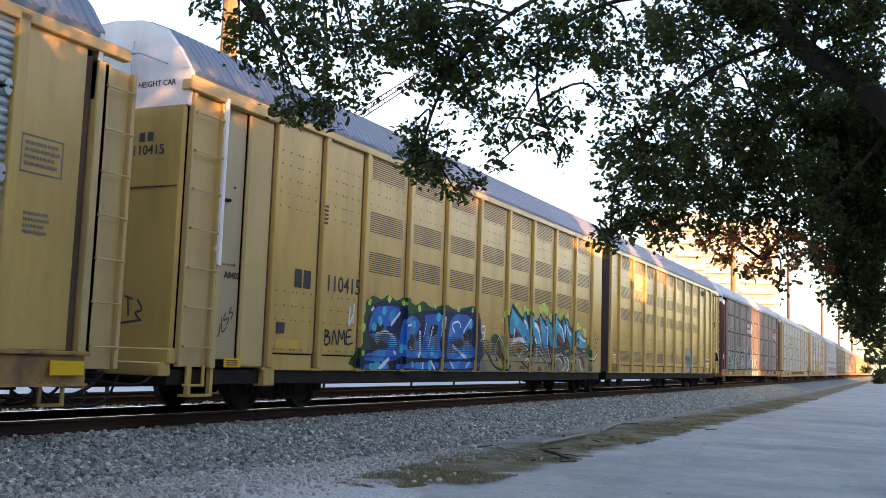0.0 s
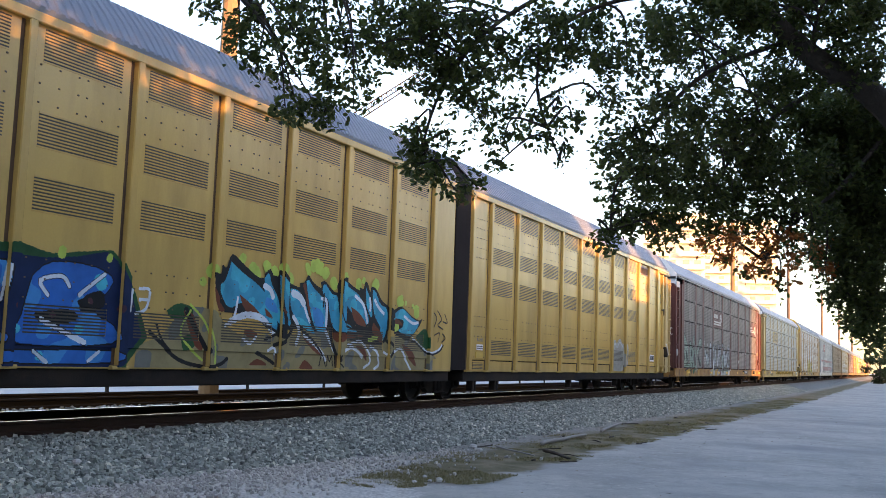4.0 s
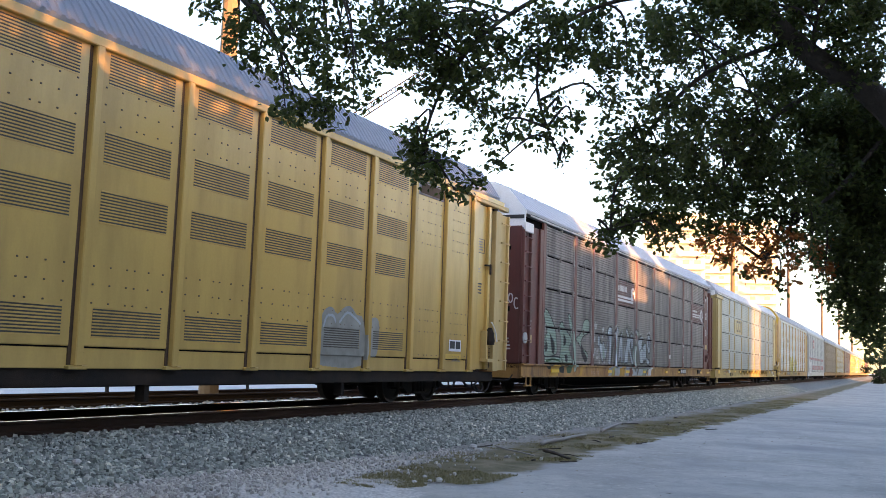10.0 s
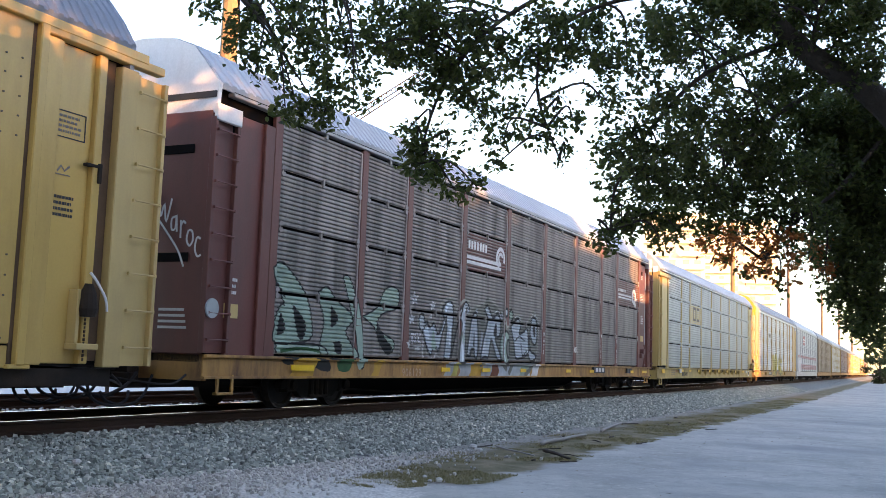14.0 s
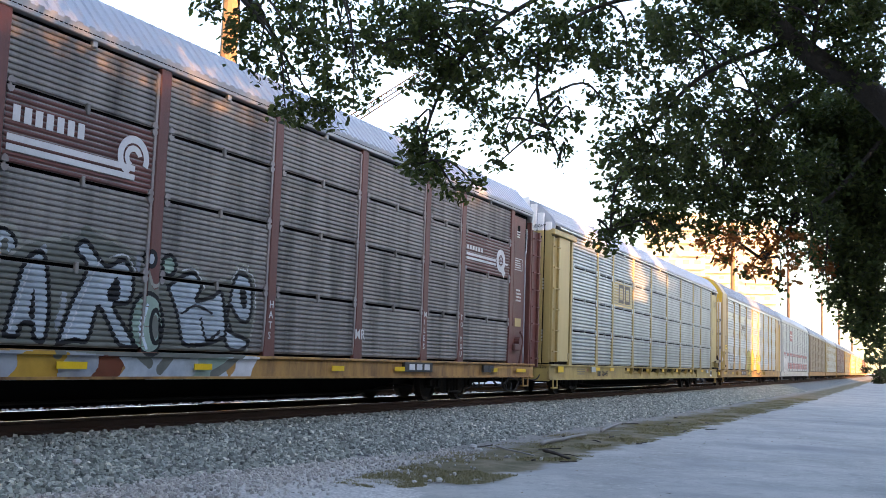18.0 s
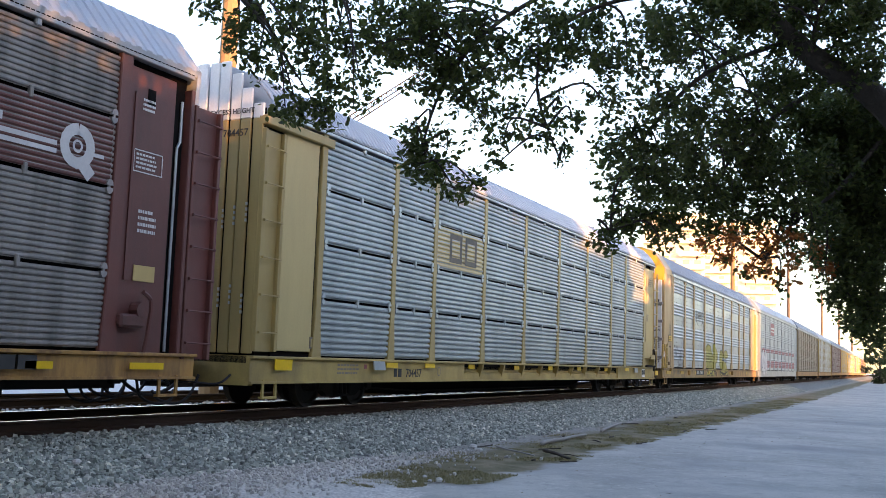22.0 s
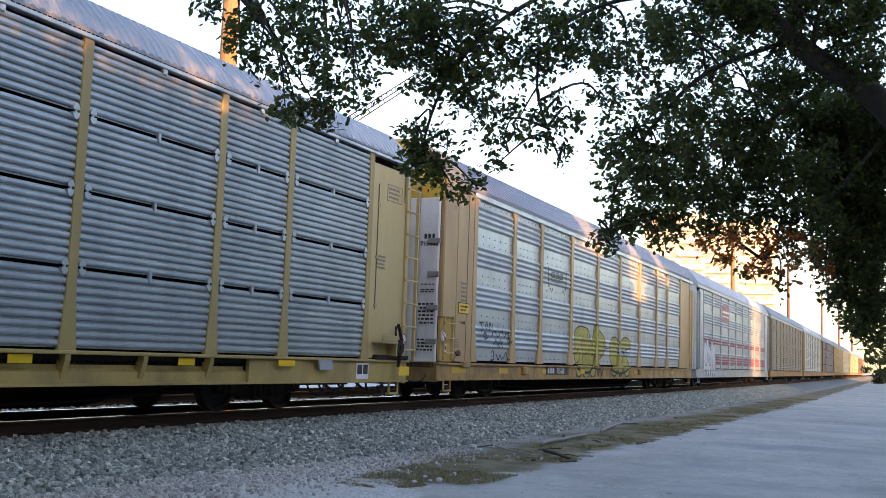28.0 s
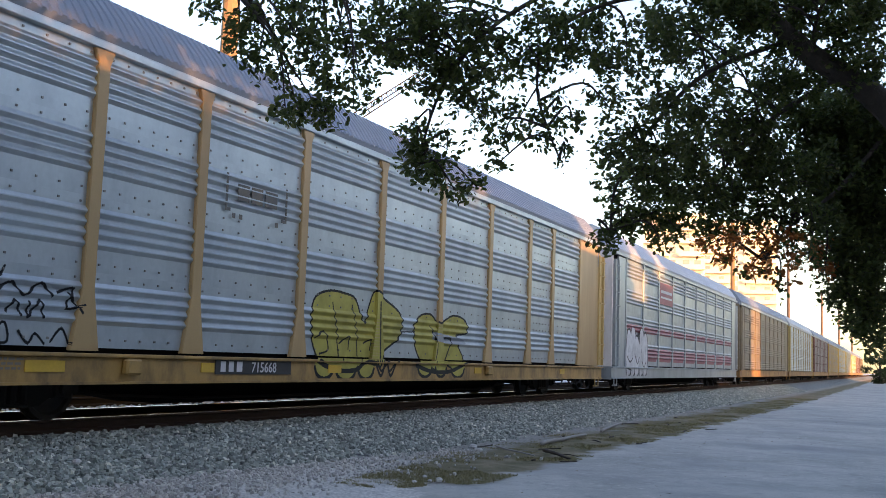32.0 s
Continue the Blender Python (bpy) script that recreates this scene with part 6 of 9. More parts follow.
    art.stroke("paint_pale", [(11.36, 1.64), (11.78, 1.94)], 0.07)
    art.stroke("paint_pale", [(10.77, 1.30), (11.50, 1.03)], 0.08)
    art.stroke("paint_pale", [(7.39, 0.75), (7.76, 0.95)], 0.1)
    art.stroke("paint_pale", [(9.72, 0.91), (9.92, 0.75)], 0.08)
    art.stroke("paint_pale", [(10.85, 1.60), (10.72, 1.77), (11.05, 1.85), (11.19, 1.73)], 0.07)
    art.stroke("paint_pale", [(10.23, 1.91), (10.16, 1.50)], 0.06)
    art.stroke("paint_pale", [(10.71, 0.91), (10.93, 0.77)], 0.06)
    art.stroke("paint_pale", [(9.33, 0.88), (9.33, 0.74)], 0.06)
    art.stroke("paint_pale", [(11.80, 0.93), (11.61, 0.79)], 0.05)
    art.stroke("paint_pale", [(7.93, 1.09), (7.99, 1.06)], 0.09)


def art_teal(art):
    """Teal wild-style lettering with black outlines, lime splashes and rust accents."""
    art.dots("paint_lime", [(14.72, 2.45), (15.00, 2.34), (15.37, 2.41), (15.61, 2.33), (16.58, 2.50), (16.90, 2.58), (17.03, 2.46), (13.96, 2.19), (13.78, 2.01), (15.10, 2.26)], 0.16)
    art.dots("paint_lime", [(15.40, 2.38), (15.61, 2.31), (15.83, 2.40), (16.07, 2.25), (16.63, 2.44), (16.77, 2.54), (17.02, 2.56), (17.18, 2.45), (16.92, 2.48), (17.48, 2.29), (17.80, 2.45), (18.37, 2.33), (18.56, 2.43), (19.03, 2.38), (20.14, 2.21), (20.09, 2.11), (20.67, 2.06), (20.84, 1.96), (20.33, 2.11)], 0.17)
    art.fill("paint_olive", [(12.47, 0.72), (12.52, 1.02), (12.96, 1.19), (13.41, 1.57), (14.02, 1.60), (14.73, 1.25), (15.86, 1.28), (17.12, 1.32), (17.17, 0.72)])
    art.fill("paint_olive", [(15.42, 1.30), (15.93, 1.22), (16.45, 1.35), (17.65, 1.42), (18.71, 1.39), (19.63, 1.39), (20.52, 1.39), (21.51, 1.12), (21.98, 0.76), (18.41, 0.68), (15.49, 0.68)])
    art.fill("paint_green", [(13.02, 1.53), (13.25, 1.65), (13.56, 1.61), (13.55, 1.47), (13.18, 1.41)])
    art.fill("paint_green", [(13.36, 1.15), (13.57, 1.21), (13.68, 1.05), (13.44, 0.97)])
    art.fill("paint_black", [(13.97, 2.17), (14.20, 2.17), (14.22, 2.31), (14.33, 2.28), (14.45, 2.50), (14.78, 2.36), (15.20, 2.19), (15.57, 2.27), (15.87, 2.12), (16.02, 1.29), (15.70, 1.28), (15.07, 1.56), (14.53, 1.58), (14.27, 1.61), (14.02, 1.89)])
    art.fill("paint_black", [(15.33, 2.27), (15.46, 2.36), (15.53, 2.32), (15.62, 2.22), (15.72, 2.28), (15.73, 2.35), (15.80, 2.37), (15.96, 2.26), (16.10, 2.17), (16.36, 2.13), (16.37, 2.20), (16.51, 2.23), (16.59, 2.34), (16.66, 2.35), (16.79, 2.25), (17.05, 2.17), (17.04, 2.27), (17.19, 2.30), (17.42, 2.17), (17.62, 2.13), (17.60, 2.27), (17.80, 2.43), (18.08, 2.32), (18.41, 2.23), (18.41, 2.29), (18.56, 2.27), (18.61, 2.40), (18.72, 2.39), (18.82, 2.23), (18.87, 2.34), (19.07, 2.30), (19.29, 2.11), (19.58, 2.00), (19.80, 1.93), (20.15, 2.03), (20.63, 1.85), (20.95, 1.78), (21.12, 1.81), (20.97, 1.64), (20.67, 1.44), (20.44, 1.34), (20.06, 1.41), (19.62, 1.52), (19.57, 1.35), (19.37, 1.23), (18.85, 1.21), (18.36, 1.25), (17.66, 1.33), (17.38, 1.42), (17.03, 1.37), (16.45, 1.41), (15.91, 1.41), (15.40, 1.54)])
    art.fill("paint_teal", [(14.44, 2.38), (14.75, 2.23), (15.21, 2.05), (15.66, 1.73), (15.73, 1.34), (15.25, 1.62), (14.78, 1.76), (14.52, 1.67), (14.34, 1.72), (14.18, 1.97), (14.31, 2.08)])
    art.fill("paint_teal", [(15.33, 2.20), (15.45, 2.29), (15.54, 2.11), (15.74, 1.89), (15.87, 1.47), (15.64, 1.58), (15.39, 1.69)])
    art.fill("paint_teal", [(15.77, 2.30), (15.92, 2.20), (16.07, 2.09), (16.07, 1.75), (16.15, 1.46), (16.00, 1.52), (15.85, 1.80), (15.79, 2.07)])
    art.fill("paint_teal", [(16.09, 2.09), (16.32, 2.07), (16.48, 1.96), (16.65, 1.73), (16.72, 1.55), (16.91, 1.35), (16.54, 1.44), (16.26, 1.61), (16.12, 1.79)])
    art.fill("paint_teal", [(16.57, 2.24), (16.64, 2.28), (16.80, 2.16), (17.04, 2.04), (17.18, 1.92), (17.28, 1.55), (17.25, 1.38), (16.99, 1.40), (16.81, 1.59), (16.68, 1.87)])
    art.fill("paint_teal", [(17.11, 2.21), (17.21, 2.24), (17.43, 2.09), (17.63, 2.04), (17.75, 1.67), (17.98, 1.51), (18.39, 1.44), (17.76, 1.41), (17.49, 1.51), (17.36, 1.78), (17.30, 1.97), (17.12, 2.08)])
    art.fill("paint_teal", [(17.76, 2.36), (18.05, 2.25), (18.39, 2.14), (18.67, 1.90), (18.82, 1.65), (18.57, 1.58), (18.19, 1.77), (17.94, 1.91), (17.92, 1.67), (18.19, 1.51), (17.81, 1.64), (17.72, 1.97)])
    art.fill("paint_teal", [(18.65, 2.31), (18.85, 2.08), (18.94, 1.80), (18.87, 1.75), (18.70, 1.97)])
    art.fill("paint_teal", [(18.93, 2.28), (19.05, 2.24), (19.26, 2.02), (19.54, 1.92), (19.54, 1.52), (19.39, 1.30), (19.23, 1.36), (19.29, 1.55), (19.06, 1.75), (18.95, 1.99)])
    art.fill("paint_teal", [(19.71, 1.74), (19.94, 1.90), (20.23, 1.98), (20.63, 1.82), (20.96, 1.71), (20.69, 1.47), (20.36, 1.45), (20.05, 1.53), (20.22, 1.60), (20.25, 1.74), (19.96, 1.77)])
    art.fill("paint_cyan", [(16.24, 1.62), (16.47, 1.60), (16.72, 1.48), (16.83, 1.37), (16.54, 1.44), (16.32, 1.54)])
    art.fill("paint_cyan", [(17.77, 2.32), (17.97, 2.24), (18.27, 2.14), (17.93, 2.06), (17.78, 1.97)])
    art.fill("paint_cyan", [(15.83, 2.25), (15.94, 2.15), (15.98, 1.95), (15.87, 2.01)])
    art.fill("paint_azure", [(16.79, 1.81), (17.04, 1.79), (17.21, 1.62), (17.12, 1.46), (16.89, 1.52)])
    art.fill("paint_azure", [(15.41, 1.89), (15.61, 1.85), (15.76, 1.66), (15.55, 1.67), (15.38, 1.76)])
    art.fill("paint_rust", [(16.46, 2.18), (16.55, 2.20), (16.69, 1.84), (16.78, 1.63), (16.67, 1.74), (16.56, 2.01)])
    art.fill("paint_rust", [(18.12, 1.90), (18.45, 1.79), (18.72, 1.59), (18.57, 1.54), (18.26, 1.65)])
    art.fill("paint_rust", [(16.49, 1.38), (16.85, 1.21), (17.18, 1.02), (17.02, 0.99), (16.60, 1.22)])
    art.fill("paint_rust", [(17.39, 1.37), (17.71, 1.40), (18.17, 1.36), (18.74, 1.38), (18.00, 1.28), (17.67, 1.22)])
    art.fill("paint_rust", [(18.36, 1.16), (18.67, 1.14), (18.84, 0.88), (18.59, 1.04)])
    art.fill("paint_rust", [(19.00, 1.64), (19.37, 1.42), (19.32, 1.25), (18.96, 1.47)])
    art.fill("paint_rust", [(20.22, 1.26), (20.70, 1.12), (20.95, 0.80), (20.52, 1.00)])
    art.fill("paint_rust", [(16.49, 0.73), (16.67, 0.88), (16.94, 0.72)])
    art.fill("paint_rust", [(19.75, 1.70), (19.96, 1.77), (20.22, 1.66), (20.04, 1.63)])
    art.fill("paint_rust", [(15.38, 1.71), (15.51, 1.65), (15.61, 1.56), (15.43, 1.59)])
    art.fill("paint_rust", [(15.79, 1.75), (15.93, 1.68), (15.89, 1.63)])
    art.fill("paint_rust", [(13.98, 1.96), (14.13, 1.80), (14.34, 1.60), (14.08, 1.64)])
    art.fill("paint_rust", [(14.68, 1.89), (15.09, 1.71), (15.41, 1.49), (14.88, 1.63)])
    art.fill("paint_rust", [(13.38, 1.55), (13.60, 1.51), (13.87, 1.03), (13.68, 1.05)])
    art.fill("paint_rust", [(14.87, 1.35), (15.20, 1.30), (15.14, 1.20), (14.88, 1.25)])
    art.fill("paint_rust", [(15.05, 0.78), (15.28, 0.88), (15.55, 0.78)])
    art.stroke("paint_pale", [(15.35, 2.07), (15.51, 2.02), (15.59, 1.91)], 0.1)
    art.stroke("paint_pale", [(16.18, 2.01), (16.39, 1.96), (16.51, 1.86)], 0.13)
    art.stroke("paint_pale", [(16.51, 1.86), (16.63, 1.67), (16.73, 1.55)], 0.06)
    art.stroke("paint_pale", [(17.09, 1.98), (17.26, 1.93), (17.27, 1.49)], 0.07)
    art.stroke("paint_pale", [(18.27, 2.11), (18.59, 1.96), (18.76, 1.64)], 0.07)
    art.stroke("paint_pale", [(16.22, 1.61), (16.35, 1.49), (16.42, 1.34), (16.34, 1.15)], 0.08)
    art.stroke("paint_pale", [(17.27, 1.40), (17.46, 1.18), (17.65, 0.99)], 0.07)
    art.stroke("paint_pale", [(18.82, 2.10), (18.86, 1.98), (18.85, 1.88)], 0.07)
    art.stroke("paint_pale", [(19.03, 2.08), (19.17, 1.96), (19.40, 1.84)], 0.07)
    art.stroke("paint_pale", [(20.29, 1.83), (20.67, 1.71), (20.93, 1.73)], 0.06)
    art.stroke("paint_pale", [(18.92, 1.17), (19.18, 1.07), (19.32, 0.84), (19.15, 0.74)], 0.06)
    art.stroke("paint_pale", [(17.95, 1.06), (18.25, 1.13), (18.65, 0.96)], 0.06)
    art.stroke("paint_pale", [(19.88, 1.08), (20.16, 1.16), (20.43, 0.96), (20.70, 0.73)], 0.06)
    art.stroke("paint_pale", [(20.70, 1.39), (21.17, 1.20), (21.52, 1.09), (21.97, 1.17), (22.14, 1.29)], 0.05)
    art.stroke("paint_pale", [(15.53, 1.02), (15.69, 1.07), (15.75, 0.97)], 0.05)
    art.stroke("paint_pale", [(19.46, 1.07), (19.61, 1.03)], 0.05)
    art.stroke("paint_pale", [(14.50, 1.45), (14.88, 1.57), (15.33, 1.53), (15.66, 1.30)], 0.11)
    art.stroke("paint_pale", [(14.65, 1.83), (14.58, 1.53), (14.37, 1.38)], 0.05)
    art.stroke("paint_pale", [(14.83, 1.20), (15.02, 1.12), (15.19, 1.24)], 0.05)
    art.stroke("paint_pale", [(16.58, 1.31), (17.03, 1.10), (17.34, 0.89)], 0.07)
    art.stroke("paint_pale", [(18.07, 1.18), (18.56, 1.25), (18.98, 0.91), (18.73, 0.76)], 0.05)
    art.stroke("paint_black", [(15.87, 1.42), (16.19, 1.39), (15.95, 1.19), (15.69, 1.11)], 0.07)
    art.stroke("paint_black", [(16.45, 1.41), (16.84, 1.24), (17.17, 1.00)], 0.05)
    art.stroke("paint_black", [(17.38, 1.52), (17.52, 1.18), (17.74, 0.90)], 0.09)
    art.stroke("paint_black", [(20.44, 1.35), (20.84, 1.31), (21.26, 1.13), (21.62, 1.06), (22.04, 1.15), (22.21, 1.28)], 0.045)
    art.stroke("paint_black", [(15.41, 1.43), (15.75, 1.32), (15.43, 1.20)], 0.05)
    art.stroke("paint_black", [(17.17, 2.07), (17.15, 1.84)], 0.04)
    art.stroke("paint_black", [(17.95, 1.62), (18.33, 1.55), (18.70, 1.51)], 0.07)
    art.stroke("paint_black", [(19.47, 1.34), (19.79, 1.18), (19.67, 1.00)], 0.07)
    art.stroke("paint_black", [(17.14, 0.78), (17.22, 0.98), (17.35, 0.78)], 0.03)
    art.stroke("paint_black", [(17.40, 0.79), (17.41, 0.96), (17.48, 0.86), (17.55, 0.96), (17.59, 0.79)], 0.03)
    art.stroke("paint_black", [(17.65, 0.96), (17.67, 0.79)], 0.03)
    art.stroke("paint_black", [(17.78, 0.97), (17.67, 0.88), (17.83, 0.77)], 0.03)
    art.stroke("paint_black", [(21.61, 2.02), (21.83, 1.88), (21.71, 1.67)], 0.03)
    art.stroke("paint_black", [(21.87, 2.04), (22.09, 1.85), (21.90, 1.72), (22.18, 1.64)], 0.03)
    art.stroke("paint_black", [(22.24, 1.98), (22.39, 1.79), (22.16, 1.81)], 0.03)
    art.stroke("paint_black", [(21.74, 1.49), (22.00, 1.55), (21.93, 1.35)], 0.025)
    art.stroke("paint_black", [(22.15, 1.54), (22.31, 1.44), (22.13, 1.35)], 0.025)
    art.stroke("paint_black", [(12.70, 1.22), (13.01, 1.03), (13.37, 0.84), (13.85, 0.75), (14.29, 0.77), (14.49, 0.87)], 0.06)
    art.stroke("paint_black", [(13.44, 1.57), (13.72, 1.25), (13.97, 0.98)], 0.09)
    art.stroke("paint_black", [(12.83, 1.33), (12.97, 1.10), (13.19, 0.94)], 0.04)
    art.stroke("paint_black", [(15.23, 0.98), (15.50, 0.90), (15.74, 0.81)], 0.06)
    art.stroke("paint_lime", [(13.53, 1.65), (13.87, 1.42), (14.06, 1.11), (14.09, 0.80)], 0.04)
    art.stroke("paint_lime", [(13.54, 1.56), (13.35, 1.20), (13.89, 0.84)], 0.04)
    art.stroke("paint_pale", [(12.31, 1.77), (12.29, 1.49)], 0.045)
    art.stroke("paint_pale", [(12.45, 1.80), (12.65, 1.79), (12.59, 1.53), (12.40, 1.46)], 0.045)
    art.stroke("paint_pale", [(12.46, 1.65), (12.60, 1.66)], 0.045)
    art.fill("paint_lime", [(19.77, 1.63), (20.04, 1.66), (20.04, 1.53), (19.78, 1.50)])
    art.fill("paint_lime", [(18.82, 1.33), (19.17, 1.40), (19.18, 1.31), (18.85, 1.26)])
    art.fill("paint_green", [(20.83, 1.42), (21.22, 1.61), (21.41, 1.50), (21.44, 1.19), (21.10, 1.26)])


def art_mint(art):
    """Mint block lettering with dark outlines."""
    art.fill("paint_mint", [(2.81, 2.39), (3.14, 2.50), (3.83, 2.05), (4.09, 1.56), (4.03, 1.23), (3.07, 1.15), (2.87, 1.29), (3.09, 1.77), (3.22, 1.82), (2.89, 2.18)])
    art.fill("paint_mint", [(4.29, 2.11), (4.57, 2.21), (4.88, 1.99), (5.34, 1.82), (5.52, 1.64), (5.26, 1.43), (5.54, 1.15), (5.67, 0.94), (4.45, 0.97), (4.49, 1.58), (4.31, 1.93)])
    art.fill("paint_mint", [(5.08, 2.45), (5.34, 2.43), (5.70, 1.85), (5.97, 0.86), (5.75, 0.84), (5.50, 1.64)])
    art.fill("paint_mint", [(5.85, 1.74), (6.41, 1.94), (6.67, 2.28), (6.97, 2.40), (7.31, 2.33), (7.26, 1.99), (6.71, 1.85), (6.47, 1.69), (6.56, 1.49), (7.19, 1.30), (7.04, 1.06), (6.62, 1.26), (6.32, 1.56)])
    art.fill("paint_mint", [(3.04, 1.14), (4.38, 1.15), (4.58, 0.95), (3.19, 0.93)])
    art.fill("paint_black", [(3.12, 1.69), (3.29, 1.39), (3.05, 1.29)])
    art.fill("paint_black", [(3.45, 1.84), (3.88, 1.55), (3.87, 1.28), (3.68, 1.27)])
    art.fill("paint_black", [(4.71, 1.88), (4.98, 1.66), (4.75, 1.48)])
    art.fill("paint_black", [(4.85, 1.22), (5.10, 1.23), (5.14, 1.02), (4.94, 1.02)])
    art.fill("paint_black", [(2.91, 2.23), (3.15, 2.03), (3.24, 1.91), (2.98, 2.06)])
    art.fill("paint_black", [(6.43, 1.69), (6.75, 1.39), (7.12, 1.17), (6.92, 1.02), (6.50, 1.30)])
    art.stroke("paint_black", [(2.81, 2.39), (3.14, 2.50), (3.83, 2.05), (4.09, 1.56), (4.03, 1.23), (3.07, 1.15), (2.87, 1.29), (3.09, 1.77), (3.22, 1.82), (2.89, 2.18), (2.81, 2.39)], 0.035)
    art.stroke("paint_black", [(4.29, 2.11), (4.57, 2.21), (4.88, 1.99), (5.34, 1.82), (5.52, 1.64), (5.26, 1.43), (5.54, 1.15), (5.67, 0.94), (4.45, 0.97), (4.49, 1.58), (4.31, 1.93), (4.29, 2.11)], 0.035)
    art.stroke("paint_black", [(5.08, 2.45), (5.34, 2.43), (5.70, 1.85), (5.97, 0.86), (5.75, 0.84), (5.50, 1.64), (5.08, 2.45)], 0.035)
    art.stroke("paint_black", [(5.85, 1.74), (6.41, 1.94), (6.67, 2.28), (6.97, 2.40), (7.31, 2.33), (7.26, 1.99), (6.71, 1.85), (6.47, 1.69), (6.56, 1.49), (7.19, 1.30), (7.04, 1.06), (6.62, 1.26), (6.32, 1.56), (5.85, 1.74)], 0.035)
    art.stroke("paint_black", [(3.04, 1.14), (4.38, 1.15), (4.58, 0.95), (3.19, 0.93), (3.04, 1.14)], 0.035)
    art.stroke("paint_green", [(3.19, 1.02), (3.78, 1.08), (4.39, 1.04)], 0.06)
    art.fill("paint_green", [(4.96, 0.90), (5.48, 0.91), (5.41, 0.70), (5.04, 0.70)])
    art.fill("paint_black", [(3.16, 0.88), (4.56, 0.90), (4.74, 0.70), (4.42, 0.70), (3.95, 0.84), (3.37, 0.79)])
    art.fill("paint_mint", [(5.66, 0.90), (6.02, 0.92), (5.80, 0.71)])


def art_grey(art):
    """Pale grey and blue arched lettering with stars."""
    art.stroke("paint_film", [(8.26, 1.65), (8.25, 1.91), (8.41, 2.00), (8.61, 1.82), (8.84, 1.72), (9.02, 1.81), (9.20, 1.61), (9.34, 1.90), (9.36, 2.19), (9.70, 2.33), (10.02, 2.33), (10.15, 2.12), (10.46, 2.34), (10.86, 2.36), (11.08, 2.01), (11.32, 2.07), (11.67, 2.37)], 0.075)
    art.stroke("paint_film", [(8.51, 1.47), (8.52, 0.94), (8.58, 1.21), (8.77, 1.02), (9.01, 0.94), (9.18, 1.06), (9.43, 0.96), (9.53, 0.97)], 0.05)
    art.fill("paint_wash", [(8.39, 1.94), (8.28, 1.83), (8.32, 1.62), (8.50, 1.52), (8.69, 1.24), (8.91, 1.05), (9.04, 1.32), (9.25, 1.15), (9.35, 1.26), (9.47, 1.56), (9.67, 1.89), (9.54, 1.88), (9.36, 1.59), (9.21, 1.53), (9.07, 1.71), (8.98, 1.75), (8.82, 1.65), (8.68, 1.78), (8.57, 1.75), (8.51, 1.90)])
    art.fill("paint_wash", [(9.58, 1.00), (9.68, 1.75), (9.43, 1.98), (9.48, 2.14), (9.71, 2.28), (9.94, 2.26), (10.02, 2.03), (10.00, 1.67), (9.91, 1.01)])
    art.fill("paint_wash", [(10.34, 0.91), (10.38, 1.43), (10.45, 1.81), (10.26, 2.02), (10.47, 2.24), (10.72, 2.33), (10.91, 2.21), (10.90, 1.92), (10.74, 1.45), (10.67, 0.95)])
    art.fill("paint_shadow", [(9.43, 1.98), (9.37, 2.12), (9.51, 2.25), (9.71, 2.29), (9.54, 2.13), (9.52, 1.88)])
    art.fill("paint_shadow", [(9.67, 1.89), (9.73, 1.65), (9.57, 1.32), (9.57, 1.64)])
    art.fill("paint_shadow", [(9.98, 2.27), (10.15, 2.10), (10.19, 1.64), (9.97, 1.12), (10.00, 1.67), (10.03, 2.03)])
    art.fill("paint_shadow", [(10.90, 2.23), (11.08, 2.01), (10.88, 1.49), (10.72, 1.07), (10.77, 1.49), (10.90, 1.92)])
    art.fill("paint_shadow", [(10.22, 0.91), (10.22, 1.31), (10.47, 1.62), (10.53, 1.59), (10.37, 1.24), (10.34, 0.91)])
    art.stroke("paint_black", [(8.39, 1.94), (8.28, 1.83), (8.32, 1.62), (8.50, 1.52), (8.69, 1.24), (8.91, 1.05), (9.04, 1.32), (9.25, 1.15), (9.35, 1.26), (9.47, 1.56), (9.67, 1.89), (9.54, 1.88), (9.36, 1.59), (9.21, 1.53), (9.07, 1.71), (8.98, 1.75), (8.82, 1.65), (8.68, 1.78), (8.57, 1.75), (8.51, 1.90), (8.39, 1.94)], 0.05)
    art.stroke("paint_black", [(9.58, 1.00), (9.68, 1.75), (9.43, 1.98), (9.48, 2.14), (9.71, 2.28), (9.94, 2.26), (10.02, 2.03), (10.00, 1.67), (9.91, 1.01), (9.58, 1.00)], 0.05)
    art.stroke("paint_black", [(10.34, 0.91), (10.38, 1.43), (10.45, 1.81), (10.26, 2.02), (10.47, 2.24), (10.72, 2.33), (10.91, 2.21), (10.90, 1.92), (10.74, 1.45), (10.67, 0.95), (10.34, 0.91)], 0.05)
    art.stroke("paint_black", [(10.19, 1.61), (10.29, 1.80), (10.49, 2.27)], 0.065)
    art.stroke("paint_black", [(9.98, 1.03), (10.19, 1.61)], 0.065)
    art.fill("paint_mint", [(8.97, 1.60), (8.93, 1.22), (9.17, 1.20), (9.04, 1.53)])
    art.fill("paint_mint", [(10.48, 1.51), (10.56, 1.55), (10.63, 1.44), (10.55, 1.36)])
    art.fill("paint_pale", [(8.54, 1.57), (8.69, 1.41), (8.82, 1.45), (8.71, 1.65)])
    art.stroke("paint_pale", [(9.62, 2.07), (9.72, 2.19), (9.90, 2.19)], 0.09)
    art.stroke("paint_pale", [(9.87, 1.66), (9.87, 1.33)], 0.1)
    art.stroke("paint_pale", [(10.50, 1.29), (10.53, 0.99)], 0.11)
